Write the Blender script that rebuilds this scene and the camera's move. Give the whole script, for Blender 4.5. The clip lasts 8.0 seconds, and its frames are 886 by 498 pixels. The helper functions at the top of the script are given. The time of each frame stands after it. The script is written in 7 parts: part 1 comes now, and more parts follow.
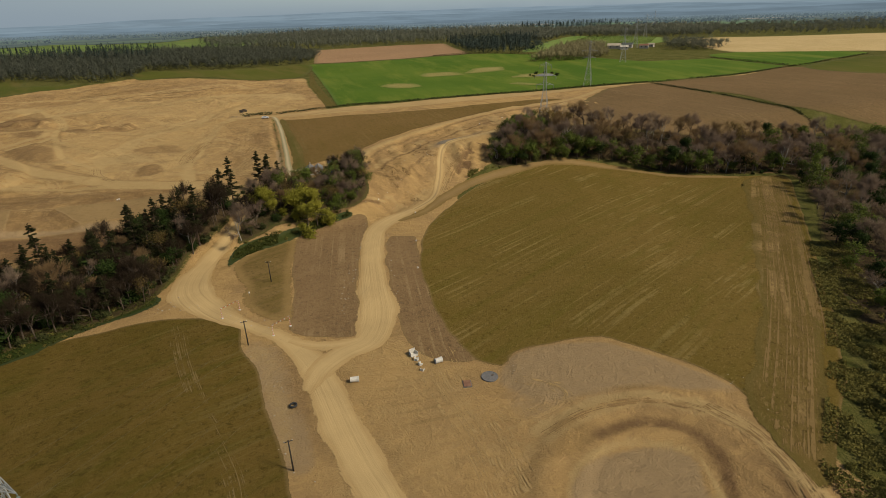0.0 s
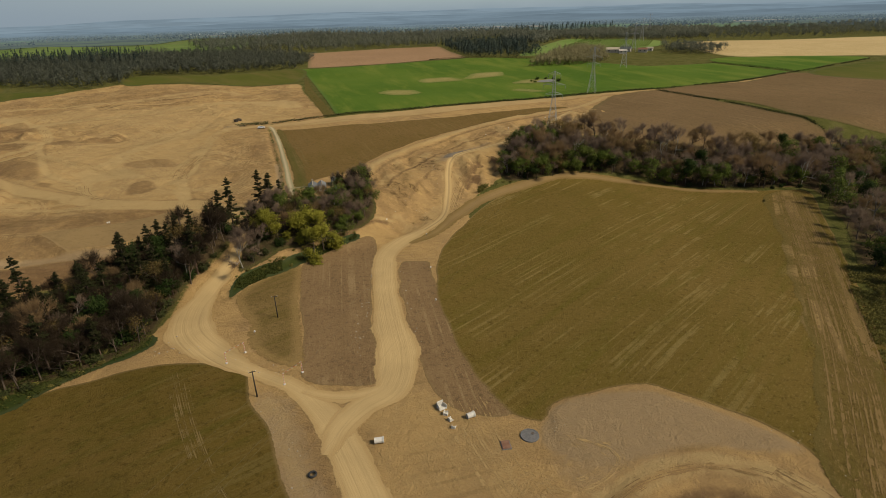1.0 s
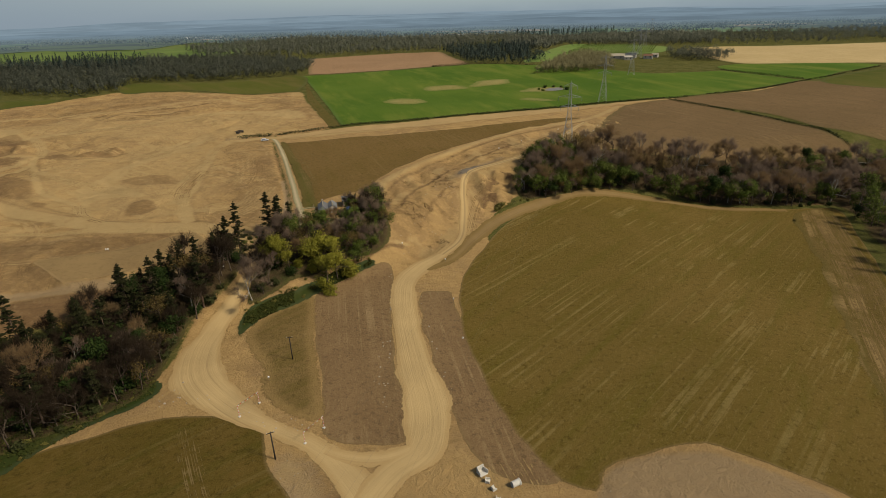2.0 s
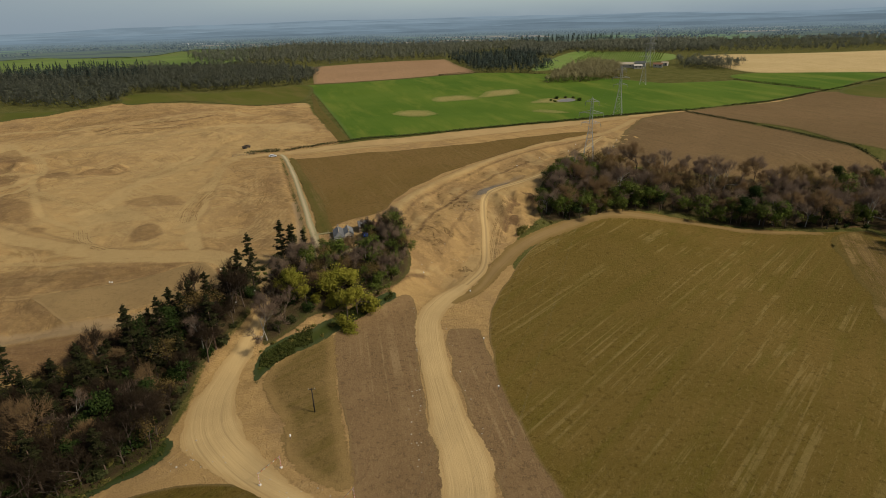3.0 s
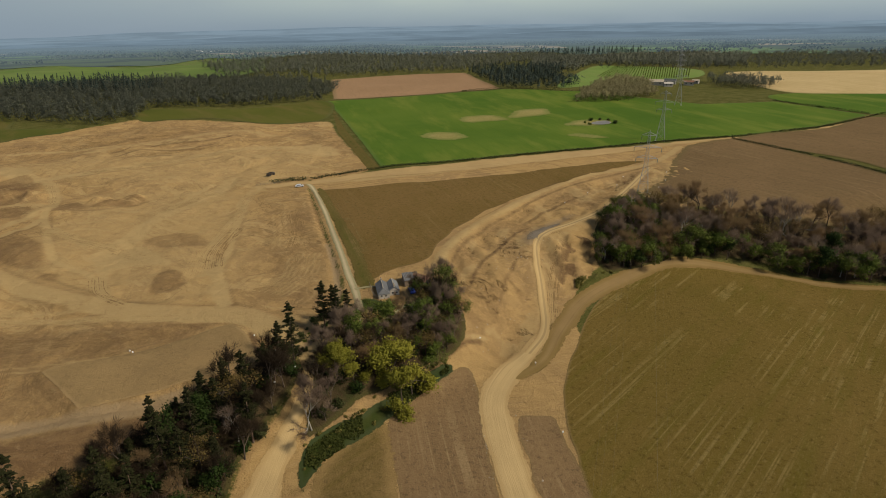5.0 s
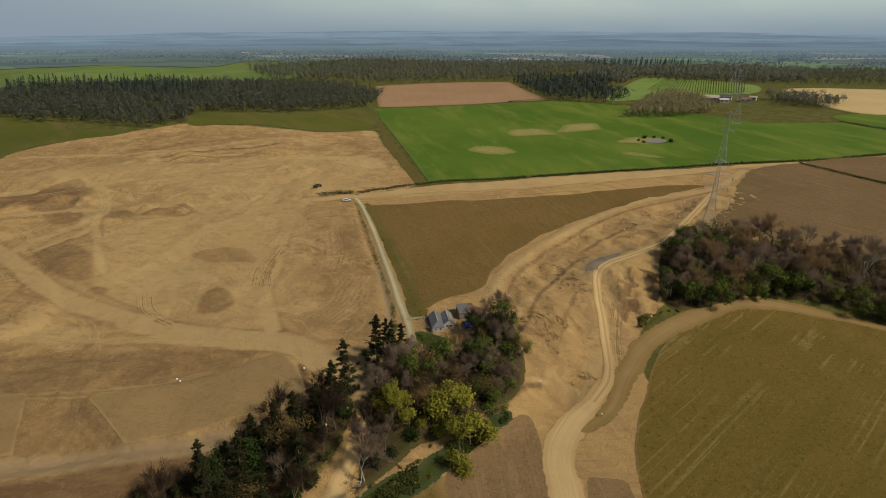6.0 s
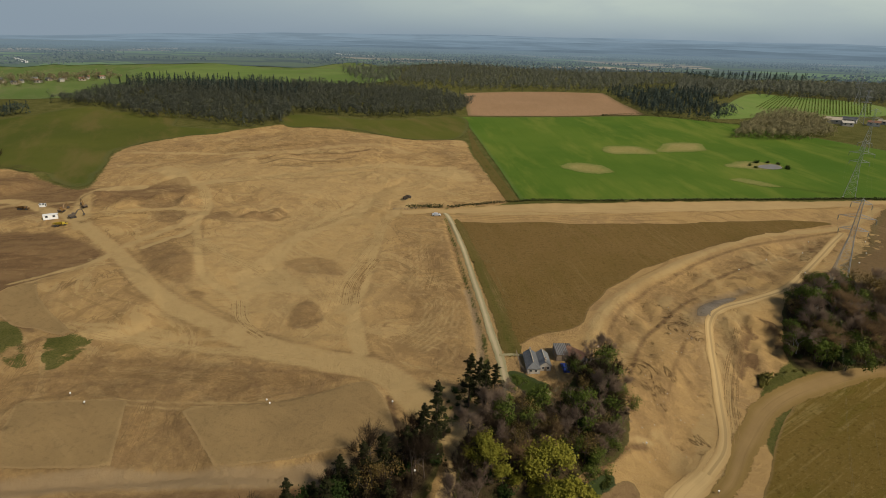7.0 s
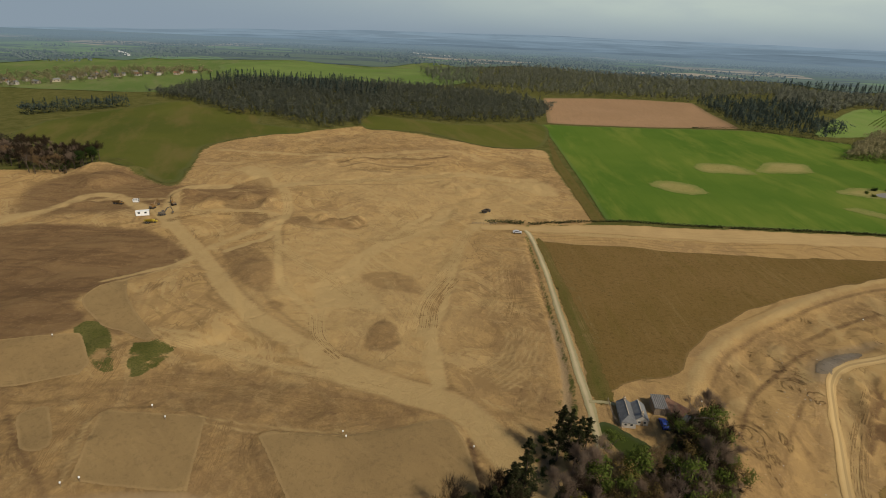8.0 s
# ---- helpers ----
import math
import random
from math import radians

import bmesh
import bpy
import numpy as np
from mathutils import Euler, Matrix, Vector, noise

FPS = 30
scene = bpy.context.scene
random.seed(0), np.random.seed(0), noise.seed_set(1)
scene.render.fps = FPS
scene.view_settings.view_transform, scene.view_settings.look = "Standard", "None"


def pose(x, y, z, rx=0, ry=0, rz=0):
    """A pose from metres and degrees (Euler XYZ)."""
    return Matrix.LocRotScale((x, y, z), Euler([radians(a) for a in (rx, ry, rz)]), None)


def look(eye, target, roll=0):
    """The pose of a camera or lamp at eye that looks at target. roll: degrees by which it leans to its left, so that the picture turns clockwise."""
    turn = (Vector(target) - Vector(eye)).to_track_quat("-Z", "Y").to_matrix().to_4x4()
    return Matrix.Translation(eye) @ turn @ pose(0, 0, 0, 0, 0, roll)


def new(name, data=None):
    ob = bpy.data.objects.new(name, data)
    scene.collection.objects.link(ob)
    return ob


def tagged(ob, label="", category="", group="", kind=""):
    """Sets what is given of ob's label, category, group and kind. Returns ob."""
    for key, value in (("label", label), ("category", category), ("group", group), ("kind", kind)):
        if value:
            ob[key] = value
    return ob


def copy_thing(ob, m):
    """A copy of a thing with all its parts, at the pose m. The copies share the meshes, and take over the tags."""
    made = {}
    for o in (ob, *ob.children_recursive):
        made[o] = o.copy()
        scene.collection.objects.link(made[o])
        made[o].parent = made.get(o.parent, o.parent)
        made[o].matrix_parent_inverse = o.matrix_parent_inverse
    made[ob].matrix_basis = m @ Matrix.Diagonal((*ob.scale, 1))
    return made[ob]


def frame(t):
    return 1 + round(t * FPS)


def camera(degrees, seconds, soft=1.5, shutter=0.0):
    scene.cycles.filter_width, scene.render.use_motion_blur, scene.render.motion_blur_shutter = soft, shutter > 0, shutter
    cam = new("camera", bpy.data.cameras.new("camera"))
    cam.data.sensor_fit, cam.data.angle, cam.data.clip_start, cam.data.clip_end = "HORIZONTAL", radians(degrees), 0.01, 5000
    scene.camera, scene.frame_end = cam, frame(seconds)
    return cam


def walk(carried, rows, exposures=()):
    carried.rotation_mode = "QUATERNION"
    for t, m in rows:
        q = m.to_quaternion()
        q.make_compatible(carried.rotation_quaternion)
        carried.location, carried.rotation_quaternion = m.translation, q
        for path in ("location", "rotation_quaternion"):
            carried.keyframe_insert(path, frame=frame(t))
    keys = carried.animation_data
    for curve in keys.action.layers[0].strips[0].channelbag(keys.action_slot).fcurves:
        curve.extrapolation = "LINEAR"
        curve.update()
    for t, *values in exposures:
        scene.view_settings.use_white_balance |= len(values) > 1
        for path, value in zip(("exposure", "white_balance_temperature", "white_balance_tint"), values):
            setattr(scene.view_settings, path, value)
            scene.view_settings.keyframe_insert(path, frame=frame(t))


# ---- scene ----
cam = camera(79.0, 8.0, soft=0.5)
PATH = [
    (0, (-0.007, 0.036, 70.504), (-0.024, 1.873, 69.715), -1.9),
    (0.5, (-3.779, 6.775, 72.097), (-3.775, 8.613, 71.309), -1.8),
    (1, (-7.966, 14.028, 73.926), (-7.948, 15.865, 73.137), -1.8),
    (1.5, (-11.737, 20.687, 75.526), (-11.711, 22.526, 74.741), -1.7),
    (1.7, (-13.284, 23.399, 76.247), (-13.256, 25.239, 75.463), -1.7),
    (2.8, (-21.883, 38.598, 80.756), (-21.839, 40.442, 79.983), -1.7),
    (3, (-23.343, 41.172, 81.564), (-23.308, 43.017, 80.795), -1.7),
    (3.5, (-26.916, 47.535, 83.585), (-26.894, 49.383, 82.822), -1.6),
    (4, (-30.698, 54.349, 85.735), (-30.68, 56.201, 84.979), -1.5),
    (4.2, (-32.254, 56.985, 86.595), (-32.231, 58.837, 85.84), -1.3),
    (5.3, (-41.08, 70.219, 91.029), (-41.083, 72.075, 90.285), -0.9),
    (5.5, (-42.843, 72.572, 91.898), (-42.878, 74.43, 91.158), -0.6),
    (6, (-47.462, 78.544, 94.123), (-47.562, 80.401, 93.389), -0.0),
    (6.5, (-51.886, 83.754, 95.964), (-52.101, 85.605, 95.237), 0.6),
    (7, (-57.237, 89.081, 98.072), (-57.599, 90.91, 97.346), 1.3),
    (7.5, (-62.091, 93.963, 99.952), (-62.557, 95.767, 99.226), 1.8),
    (8, (-68.145, 98.865, 101.947), (-68.726, 100.631, 101.212), 2.4),
]
walk(cam, [(t, look(eye, target, roll)) for t, eye, target, roll in PATH], exposures=[(0.0, 0.38, 7150.0, 8.0), (3.5, 0.33, 7000.0, 8.0), (8.0, 0.36, 6900.0, 8.0)])

# ---- world and sun: hazy spring sky with a weak, wide sun behind thin cloud ----
SUN_UP, SUN_ROUND = 44.0, 112.0
world = bpy.data.worlds.new("world")
scene.world = world
world.use_nodes = True
wn = world.node_tree.nodes
sky = wn.new("ShaderNodeTexSky")
sky.sky_type = "NISHITA"
sky.sun_disc = False
sky.sun_elevation, sky.sun_rotation = radians(SUN_UP), radians(SUN_ROUND)
sky.air_density, sky.dust_density, sky.ozone_density = 1.0, 1.5, 1.0
world.node_tree.links.new(sky.outputs[0], wn["Background"].inputs[0])
wn["Background"].inputs[1].default_value = 0.062
sun = new("sun", bpy.data.lights.new("sun", "SUN"))
sun.data.energy, sun.data.angle, sun.data.color = 2.9, radians(9), (1.0, 0.93, 0.82)
sun.matrix_world = look((0, 0, 0), (-math.sin(radians(SUN_ROUND)) * math.cos(radians(SUN_UP)), -math.cos(radians(SUN_ROUND)) * math.cos(radians(SUN_UP)), -math.sin(radians(SUN_UP))))

# ---- node materials ----
class Nodes:
    """Short forms for building one node material."""

    def __init__(self, name, rough=0.9, metal=0.0, spec=0.2):
        self.mat = bpy.data.materials.new(name)
        self.mat.use_nodes = True
        self.tree = self.mat.node_tree
        self.bsdf = self.tree.nodes["Principled BSDF"]
        self.bsdf.inputs["Roughness"].default_value = rough
        self.bsdf.inputs["Metallic"].default_value = metal
        self.bsdf.inputs["Specular IOR Level"].default_value = spec
        self.coords = self.add("ShaderNodeNewGeometry").outputs["Position"]

    def add(self, kind):
        return self.tree.nodes.new(kind)

    def link(self, a, b):
        if isinstance(a, bpy.types.NodeSocket):
            self.tree.links.new(a, b)
        else:
            b.default_value = (*a, 1) if isinstance(a, tuple) and len(a) == 3 and len(b.default_value) == 4 else a

    def placed(self, turn=0.0, size=(1, 1, 1)):
        """Places turned by that many degrees; size: how fine across, along and up."""
        m = self.add("ShaderNodeMapping")
        m.vector_type = "TEXTURE"
        m.inputs["Rotation"].default_value = (0, 0, radians(turn))
        m.inputs["Scale"].default_value = tuple(1 / v for v in size)
        self.link(self.coords, m.inputs["Vector"])
        return m.outputs[0]

    def local(self):
        return self.add("ShaderNodeTexCoord").outputs["Object"]

    def noise(self, scale, detail=4, vec=None, rough=0.55, warp=0.0):
        n = self.add("ShaderNodeTexNoise")
        self.link(vec or self.coords, n.inputs["Vector"])
        n.inputs["Scale"].default_value, n.inputs["Detail"].default_value = scale, detail
        n.inputs["Roughness"].default_value, n.inputs["Distortion"].default_value = rough, warp
        return n.outputs["Fac"]

    def wave(self, scale, vec, warp=2.0, detail=2, wscale=1.0):
        n = self.add("ShaderNodeTexWave")
        self.link(vec, n.inputs["Vector"])
        for key, v in (("Scale", scale), ("Distortion", warp), ("Detail", detail), ("Detail Scale", wscale)):
            n.inputs[key].default_value = v
        return n.outputs["Fac"]

    def step(self, v, a, b):
        n = self.add("ShaderNodeMapRange")
        n.interpolation_type = "SMOOTHSTEP"
        self.link(v, n.inputs["Value"])
        n.inputs["From Min"].default_value, n.inputs["From Max"].default_value = a, b
        return n.outputs["Result"]

    def math(self, op, a, b=0.0):
        n = self.add("ShaderNodeMath")
        n.operation = op
        self.link(a, n.inputs[0]), self.link(b, n.inputs[1])
        return n.outputs[0]

    def mix(self, fac, a, b, kind="MIX"):
        n = self.add("ShaderNodeMix")
        n.data_type, n.blend_type = "RGBA", kind
        self.link(fac, n.inputs[0]), self.link(a, n.inputs[6]), self.link(b, n.inputs[7])
        return n.outputs[2]

    def attr(self, name, out="Fac"):
        n = self.add("ShaderNodeAttribute")
        n.attribute_name = name
        return n.outputs[out]

    def split(self, col):
        n = self.add("ShaderNodeSeparateColor")
        self.link(col, n.inputs[0])
        return n.outputs

    def rand(self):
        return self.add("ShaderNodeObjectInfo").outputs["Random"]

    def island(self):
        return self.add("ShaderNodeNewGeometry").outputs["Random Per Island"]

    def bump(self, height, strength=0.5, dist=0.1):
        n = self.add("ShaderNodeBump")
        n.inputs["Strength"].default_value, n.inputs["Distance"].default_value = strength, dist
        self.link(height, n.inputs["Height"])
        self.link(n.outputs[0], self.bsdf.inputs["Normal"])

    def done(self, colour):
        self.link(colour, self.bsdf.inputs["Base Color"])
        return self.mat


SOIL = (0.308, 0.197, 0.08)


def grading(n, scale, count, seed_turn):
    """Sweeping parallel marks left by blades and tyres: lines of equal height of a slow noise."""
    slow = n.noise(scale, 1, n.placed(seed_turn, (1, 0.45, 0.01)), 0.4)
    rise = n.math("ADD", n.math("MULTIPLY", slow, count), n.math("MULTIPLY", n.noise(0.5, 4, rough=0.7), 0.9))
    return n.math("SINE", rise)


def soil_colour(n, base=SOIL):
    """Bare stripped soil: broad tones, browner subsoil, scraped patches, blade and tyre marks, stones."""
    c = n.mix(n.step(n.noise(0.022, 6, rough=0.6, warp=0.8), 0.34, 0.64), (0.292, 0.186, 0.083), tuple(v * 1.2 for v in base))
    c = n.mix(n.math("MULTIPLY", n.step(n.noise(0.04, 7, n.placed(35, (1, 0.6, 1)), 0.65, 1.4), 0.54, 0.66), 0.28), c, (0.215, 0.132, 0.064))
    c = n.mix(n.math("MULTIPLY", n.step(n.noise(0.1, 7, rough=0.72, warp=1.2), 0.49, 0.56), 0.6), c, tuple(v * 1.34 for v in base))
    c = n.mix(n.math("MULTIPLY", n.step(n.noise(0.17, 8, n.placed(30, (1, 0.5, 1)), 0.75, 0.9), 0.56, 0.66), 0.24), c, tuple(v * 0.7 for v in base))
    where = n.step(n.noise(0.03, 3, n.placed(80)), 0.46, 0.6)
    c = n.mix(n.math("MULTIPLY", n.math("MULTIPLY", n.step(grading(n, 0.013, 190, 20), 0.5, 0.98), where), 0.42), c, tuple(v * 1.36 for v in base))
    there = n.step(n.noise(0.035, 3, n.placed(10)), 0.48, 0.6)
    c = n.mix(n.math("MULTIPLY", n.math("MULTIPLY", n.step(grading(n, 0.015, 200, 115), 0.6, 0.98), there), 0.42), c, tuple(v * 0.56 for v in base))
    c = n.mix(n.math("MULTIPLY", n.step(n.noise(0.8, 7, rough=0.8, warp=1.0), 0.52, 0.64), 0.38), c, tuple(v * 1.42 for v in base))
    c = n.mix(n.math("MULTIPLY", n.step(n.noise(0.6, 7, n.placed(50), 0.8, 0.5), 0.55, 0.68), 0.24), c, tuple(v * 0.56 for v in base))
    return c


def ground_material():
    n = Nodes("bare_soil", 0.95, 0, 0.03)
    dust, dark, grass = n.split(n.attr("soil", "Color"))[:3]
    grey = n.attr("soil", "Alpha")
    rag = n.math("SUBTRACT", n.noise(0.3, 6, rough=0.7), 0.5)
    fine = n.math("SUBTRACT", n.noise(1.0, 5, rough=0.75, warp=0.6), 0.5)
    rag = n.math("ADD", n.math("MULTIPLY", rag, 0.9), n.math("MULTIPLY", fine, 1.0))

    def share(v):
        """How much of a mask covers the soil, broken up by grain."""
        return n.step(n.math("ADD", v, n.math("MULTIPLY", n.math("MULTIPLY", rag, 0.75), n.step(v, 0.0, 0.25))), 0.0, 0.9)

    c = soil_colour(n)
    churn = n.attr("churn")
    worked = n.math("MULTIPLY", n.step(n.noise(0.05, 8, n.placed(15, (1, 0.7, 1)), 0.68, 2.2), 0.51, 0.56), churn)
    c = n.mix(n.math("MULTIPLY", worked, 0.42), c, (0.215, 0.132, 0.06))
    scraped = n.math("MULTIPLY", n.step(n.noise(0.06, 8, n.placed(60, (1, 0.5, 1)), 0.7, 2.0), 0.54, 0.58), churn)
    c = n.mix(n.math("MULTIPLY", scraped, 0.5), c, (0.44, 0.305, 0.135))
    ledge = n.math("ABSOLUTE", n.math("SUBTRACT", n.noise(0.03, 6, n.placed(25, (1, 0.5, 1)), 0.6, 2.4), 0.5))
    ledge = n.math("MULTIPLY", n.math("MULTIPLY", n.step(ledge, 0.012, 0.004), n.step(n.noise(0.04, 4, n.placed(50)), 0.5, 0.6)), churn)
    c = n.mix(n.math("MULTIPLY", ledge, 0.5), c, (0.14, 0.085, 0.042))
    bend = n.noise(1.0, 6, n.placed(-62, (0.55, 0.06, 1)), 0.7, 1.2)
    c = n.mix(n.math("MULTIPLY", n.math("MULTIPLY", n.step(bend, 0.52, 0.66), n.step(n.noise(0.02, 4), 0.45, 0.62)), 0.25), c, (0.43, 0.30, 0.15))
    fresh = n.mix(n.step(n.noise(0.09, 7, n.placed(20, (0.5, 1.4, 1)), 0.7, 1.0), 0.36, 0.64), (0.135, 0.08, 0.038), (0.205, 0.126, 0.058))
    fresh = n.mix(n.math("MULTIPLY", n.step(n.noise(0.7, 6, rough=0.8), 0.52, 0.66), 0.5), fresh, (0.25, 0.165, 0.09))
    c = n.mix(share(dark), c, fresh)
    c = n.mix(share(dust), c, n.mix(n.noise(0.4, 5), (0.36, 0.245, 0.107), (0.43, 0.3, 0.136)))
    c = n.mix(share(grey), c, n.mix(n.noise(0.5, 5), (0.275, 0.19, 0.1), (0.325, 0.228, 0.122)))
    works = n.attr("works")
    split = n.math("ABSOLUTE", n.math("SUBTRACT", n.noise(0.13, 6, n.placed(40, (1, 0.55, 0.2)), 0.62, 1.6), 0.5))
    split = n.math("MULTIPLY", n.math("MULTIPLY", n.step(split, 0.022, 0.008), n.step(n.noise(0.06, 5, n.placed(70), 0.6), 0.54, 0.6)), works)
    c = n.mix(n.math("MULTIPLY", split, 0.6), c, (0.1, 0.06, 0.03))
    green = n.mix(n.step(n.noise(0.12, 6, rough=0.65), 0.35, 0.65), (0.082, 0.08, 0.02), (0.128, 0.114, 0.036))
    green = n.mix(n.step(n.noise(2.2, 4, rough=0.7), 0.45, 0.7), green, (0.05, 0.06, 0.014))
    c = n.mix(n.step(n.math("ADD", grass, n.math("MULTIPLY", rag, 0.8)), 0.3, 0.6), c, green)
    rise = n.math("ADD", n.noise(0.35, 8, rough=0.74, warp=0.5), n.math("MULTIPLY", n.noise(2.5, 5, rough=0.75), 0.35))
    n.bump(n.math("SUBTRACT", rise, n.math("MULTIPLY", split, 0.7)), 1.0, 0.95)
    return n.done(c)


def with_edge(n, colour, width, other):
    """Thins a draped sheet out along its border, so that the soil below shows through in tatters."""
    e = n.math("DIVIDE", n.attr("edge"), width)
    rag = n.math("MULTIPLY", n.math("SUBTRACT", n.noise(0.8, 7, rough=0.8), 0.5), 1.8)
    e = n.math("ADD", n.math("SUBTRACT", e, 0.12), n.math("MULTIPLY", rag, n.step(n.attr("edge"), width * 1.5, 0.0)))
    n.link(n.step(e, 0.0, 0.05), n.bsdf.inputs["Alpha"])
    return n.mix(n.step(e, 0.3, 1.2), n.mix(0.5, other, colour), colour)


def field_material(name, turn, tones, line, lines=0.9, patch=0.03, border=(0.2, 0.135, 0.06), width=0.7, spacing=0.6, grit=1.0):
    """A worked field: broad patches, fine drilled rows and uneven growth along one direction."""
    n = Nodes(name, 0.95, 0, 0.03)
    a, b, c = tones
    col = n.mix(n.step(n.noise(patch, 5, rough=0.6, warp=0.8), 0.32, 0.68), a, b)
    along = n.placed(turn, (0.22, 0.008, 1))
    col = n.mix(n.math("MULTIPLY", n.step(n.noise(1.0, 6, along, 0.7), 0.45, 0.72), 0.6), col, c)
    rows = n.placed(turn, (1, 0.003, 1))
    thin = n.math("MULTIPLY", n.step(n.noise(spacing, 2, rows, 0.6), 0.53, 0.64), lines * 0.8)
    gaps = n.step(n.noise(0.035, 5, rough=0.65), 0.42, 0.6)
    col = n.mix(n.math("MULTIPLY", thin, gaps), col, line)
    col = n.mix(n.math("MULTIPLY", n.step(n.noise(0.7, 7, rough=0.8), 0.5, 0.64), 0.6 * grit), col, tuple(v * 0.5 for v in a))
    col = n.mix(n.math("MULTIPLY", n.step(n.noise(2.3, 5, n.placed(turn, (1, 0.3, 1)), 0.8), 0.52, 0.66), 0.5 * grit), col, line)
    col = with_edge(n, col, width, border)
    n.bump(n.noise(1.2, 7, rough=0.8), 1.0, 0.4)
    return n.done(col)


def crop_material(name, turn, a, b, spots, tram=True, width=3.0):
    n = Nodes(name, 0.9, 0, 0.03)
    col = n.mix(n.step(n.noise(0.012, 5), 0.3, 0.7), a, b)
    col = n.mix(n.math("MULTIPLY", n.step(n.noise(0.05, 5, n.placed(turn, (1, 0.25, 1)), 0.65), 0.45, 0.7), 0.75), col, spots)
    if tram:
        w = n.wave(0.021, n.placed(turn), 0.4)
        col = n.mix(n.math("MULTIPLY", n.step(w, 0.985, 0.998), 0.16), col, tuple(v * 0.8 for v in a))
    col = with_edge(n, col, width, tuple(v * 0.8 + 0.02 for v in b))
    n.bump(n.noise(2, 4), 0.4, 0.2)
    return n.done(col)


def road_material(name, tone, ruts=0.5, border=SOIL, width=1.0, twin=0.0):
    """Compacted stone dust with wheel ruts along the way."""
    n = Nodes(name, 0.95, 0, 0.03)
    across, along = n.attr("across"), n.attr("along")
    v = n.add("ShaderNodeCombineXYZ")
    n.link(n.math("MULTIPLY", across, 1.0), v.inputs[0]), n.link(n.math("MULTIPLY", along, 0.012), v.inputs[1])
    streak = n.noise(1.1, 6, v.outputs[0], 0.75)
    col = n.mix(n.step(n.noise(0.08, 5), 0.3, 0.7), tuple(t * 0.92 for t in tone), tuple(t * 1.08 for t in tone))
    col = n.mix(n.math("MULTIPLY", n.step(streak, 0.5, 0.72), ruts), col, tuple(t * 0.62 for t in tone))
    col = n.mix(n.math("MULTIPLY", n.step(streak, 0.48, 0.3), 0.5), col, tuple(t * 1.22 for t in tone))
    col = n.mix(n.math("MULTIPLY", n.step(n.noise(1.4, 6, rough=0.75), 0.55, 0.8), 0.35), col, tuple(t * 0.72 for t in tone))
    if twin:
        off = n.math("ABSOLUTE", n.math("SUBTRACT", n.math("ABSOLUTE", n.math("ADD", across, n.math("MULTIPLY", n.noise(0.05, 3), 0.5))), 1.0))
        col = n.mix(n.math("MULTIPLY", n.step(off, 0.45, 0.8), twin), col, tuple(t * 0.62 for t in tone))
    col = with_edge(n, col, width, border)
    n.bump(n.math("ADD", streak, n.math("MULTIPLY", n.noise(3, 4), 0.3)), 0.6, 0.25)
    return n.done(col)


def tyre_material(name, tone, fine=2.4, cover=0.5):
    """Broken parallel tyre marks; the ground shows between them."""
    n = Nodes(name, 0.95, 0, 0.03)
    v = n.add("ShaderNodeCombineXYZ")
    n.link(n.attr("across"), v.inputs[0]), n.link(n.math("MULTIPLY", n.attr("along"), 0.006), v.inputs[1])
    lines = n.noise(fine, 2, v.outputs[0], 0.5)
    breaks = n.math("MULTIPLY", n.math("SUBTRACT", n.noise(0.35, 6, rough=0.75), 0.5), 0.9)
    rim = n.math("MULTIPLY", n.step(n.attr("edge"), 1.2, 0.0), 0.2)
    solid = n.math("SUBTRACT", n.math("ADD", lines, breaks), n.math("ADD", rim, 1.02 - cover))
    n.link(n.step(solid, 0.0, 0.03), n.bsdf.inputs["Alpha"])
    col = n.mix(n.noise(0.5, 5, rough=0.7), tuple(t * 0.8 for t in tone), tuple(t * 1.15 for t in tone))
    n.bump(n.noise(2, 4), 0.5, 0.2)
    return n.done(col)


def plain_material(name, a, b, scale=1.5, rough=0.8, metal=0.0, spec=0.3, vary=0.15):
    """A small thing's surface: two tones, dirt, and a little difference from piece to piece."""
    n = Nodes(name, rough, metal, spec)
    col = n.mix(n.step(n.noise(scale, 5, n.local(), 0.65), 0.35, 0.7), a, b)
    col = n.mix(n.math("MULTIPLY", n.step(n.noise(scale * 5, 4, n.local()), 0.5, 0.8), 0.3), col, tuple(v * 0.55 for v in a))
    if vary:
        col = n.mix(n.math("MULTIPLY", n.rand(), vary), col, tuple(v * 0.4 for v in a))
    n.bump(n.noise(scale * 8, 4, n.local()), 0.25, 0.02)
    return n.done(col)


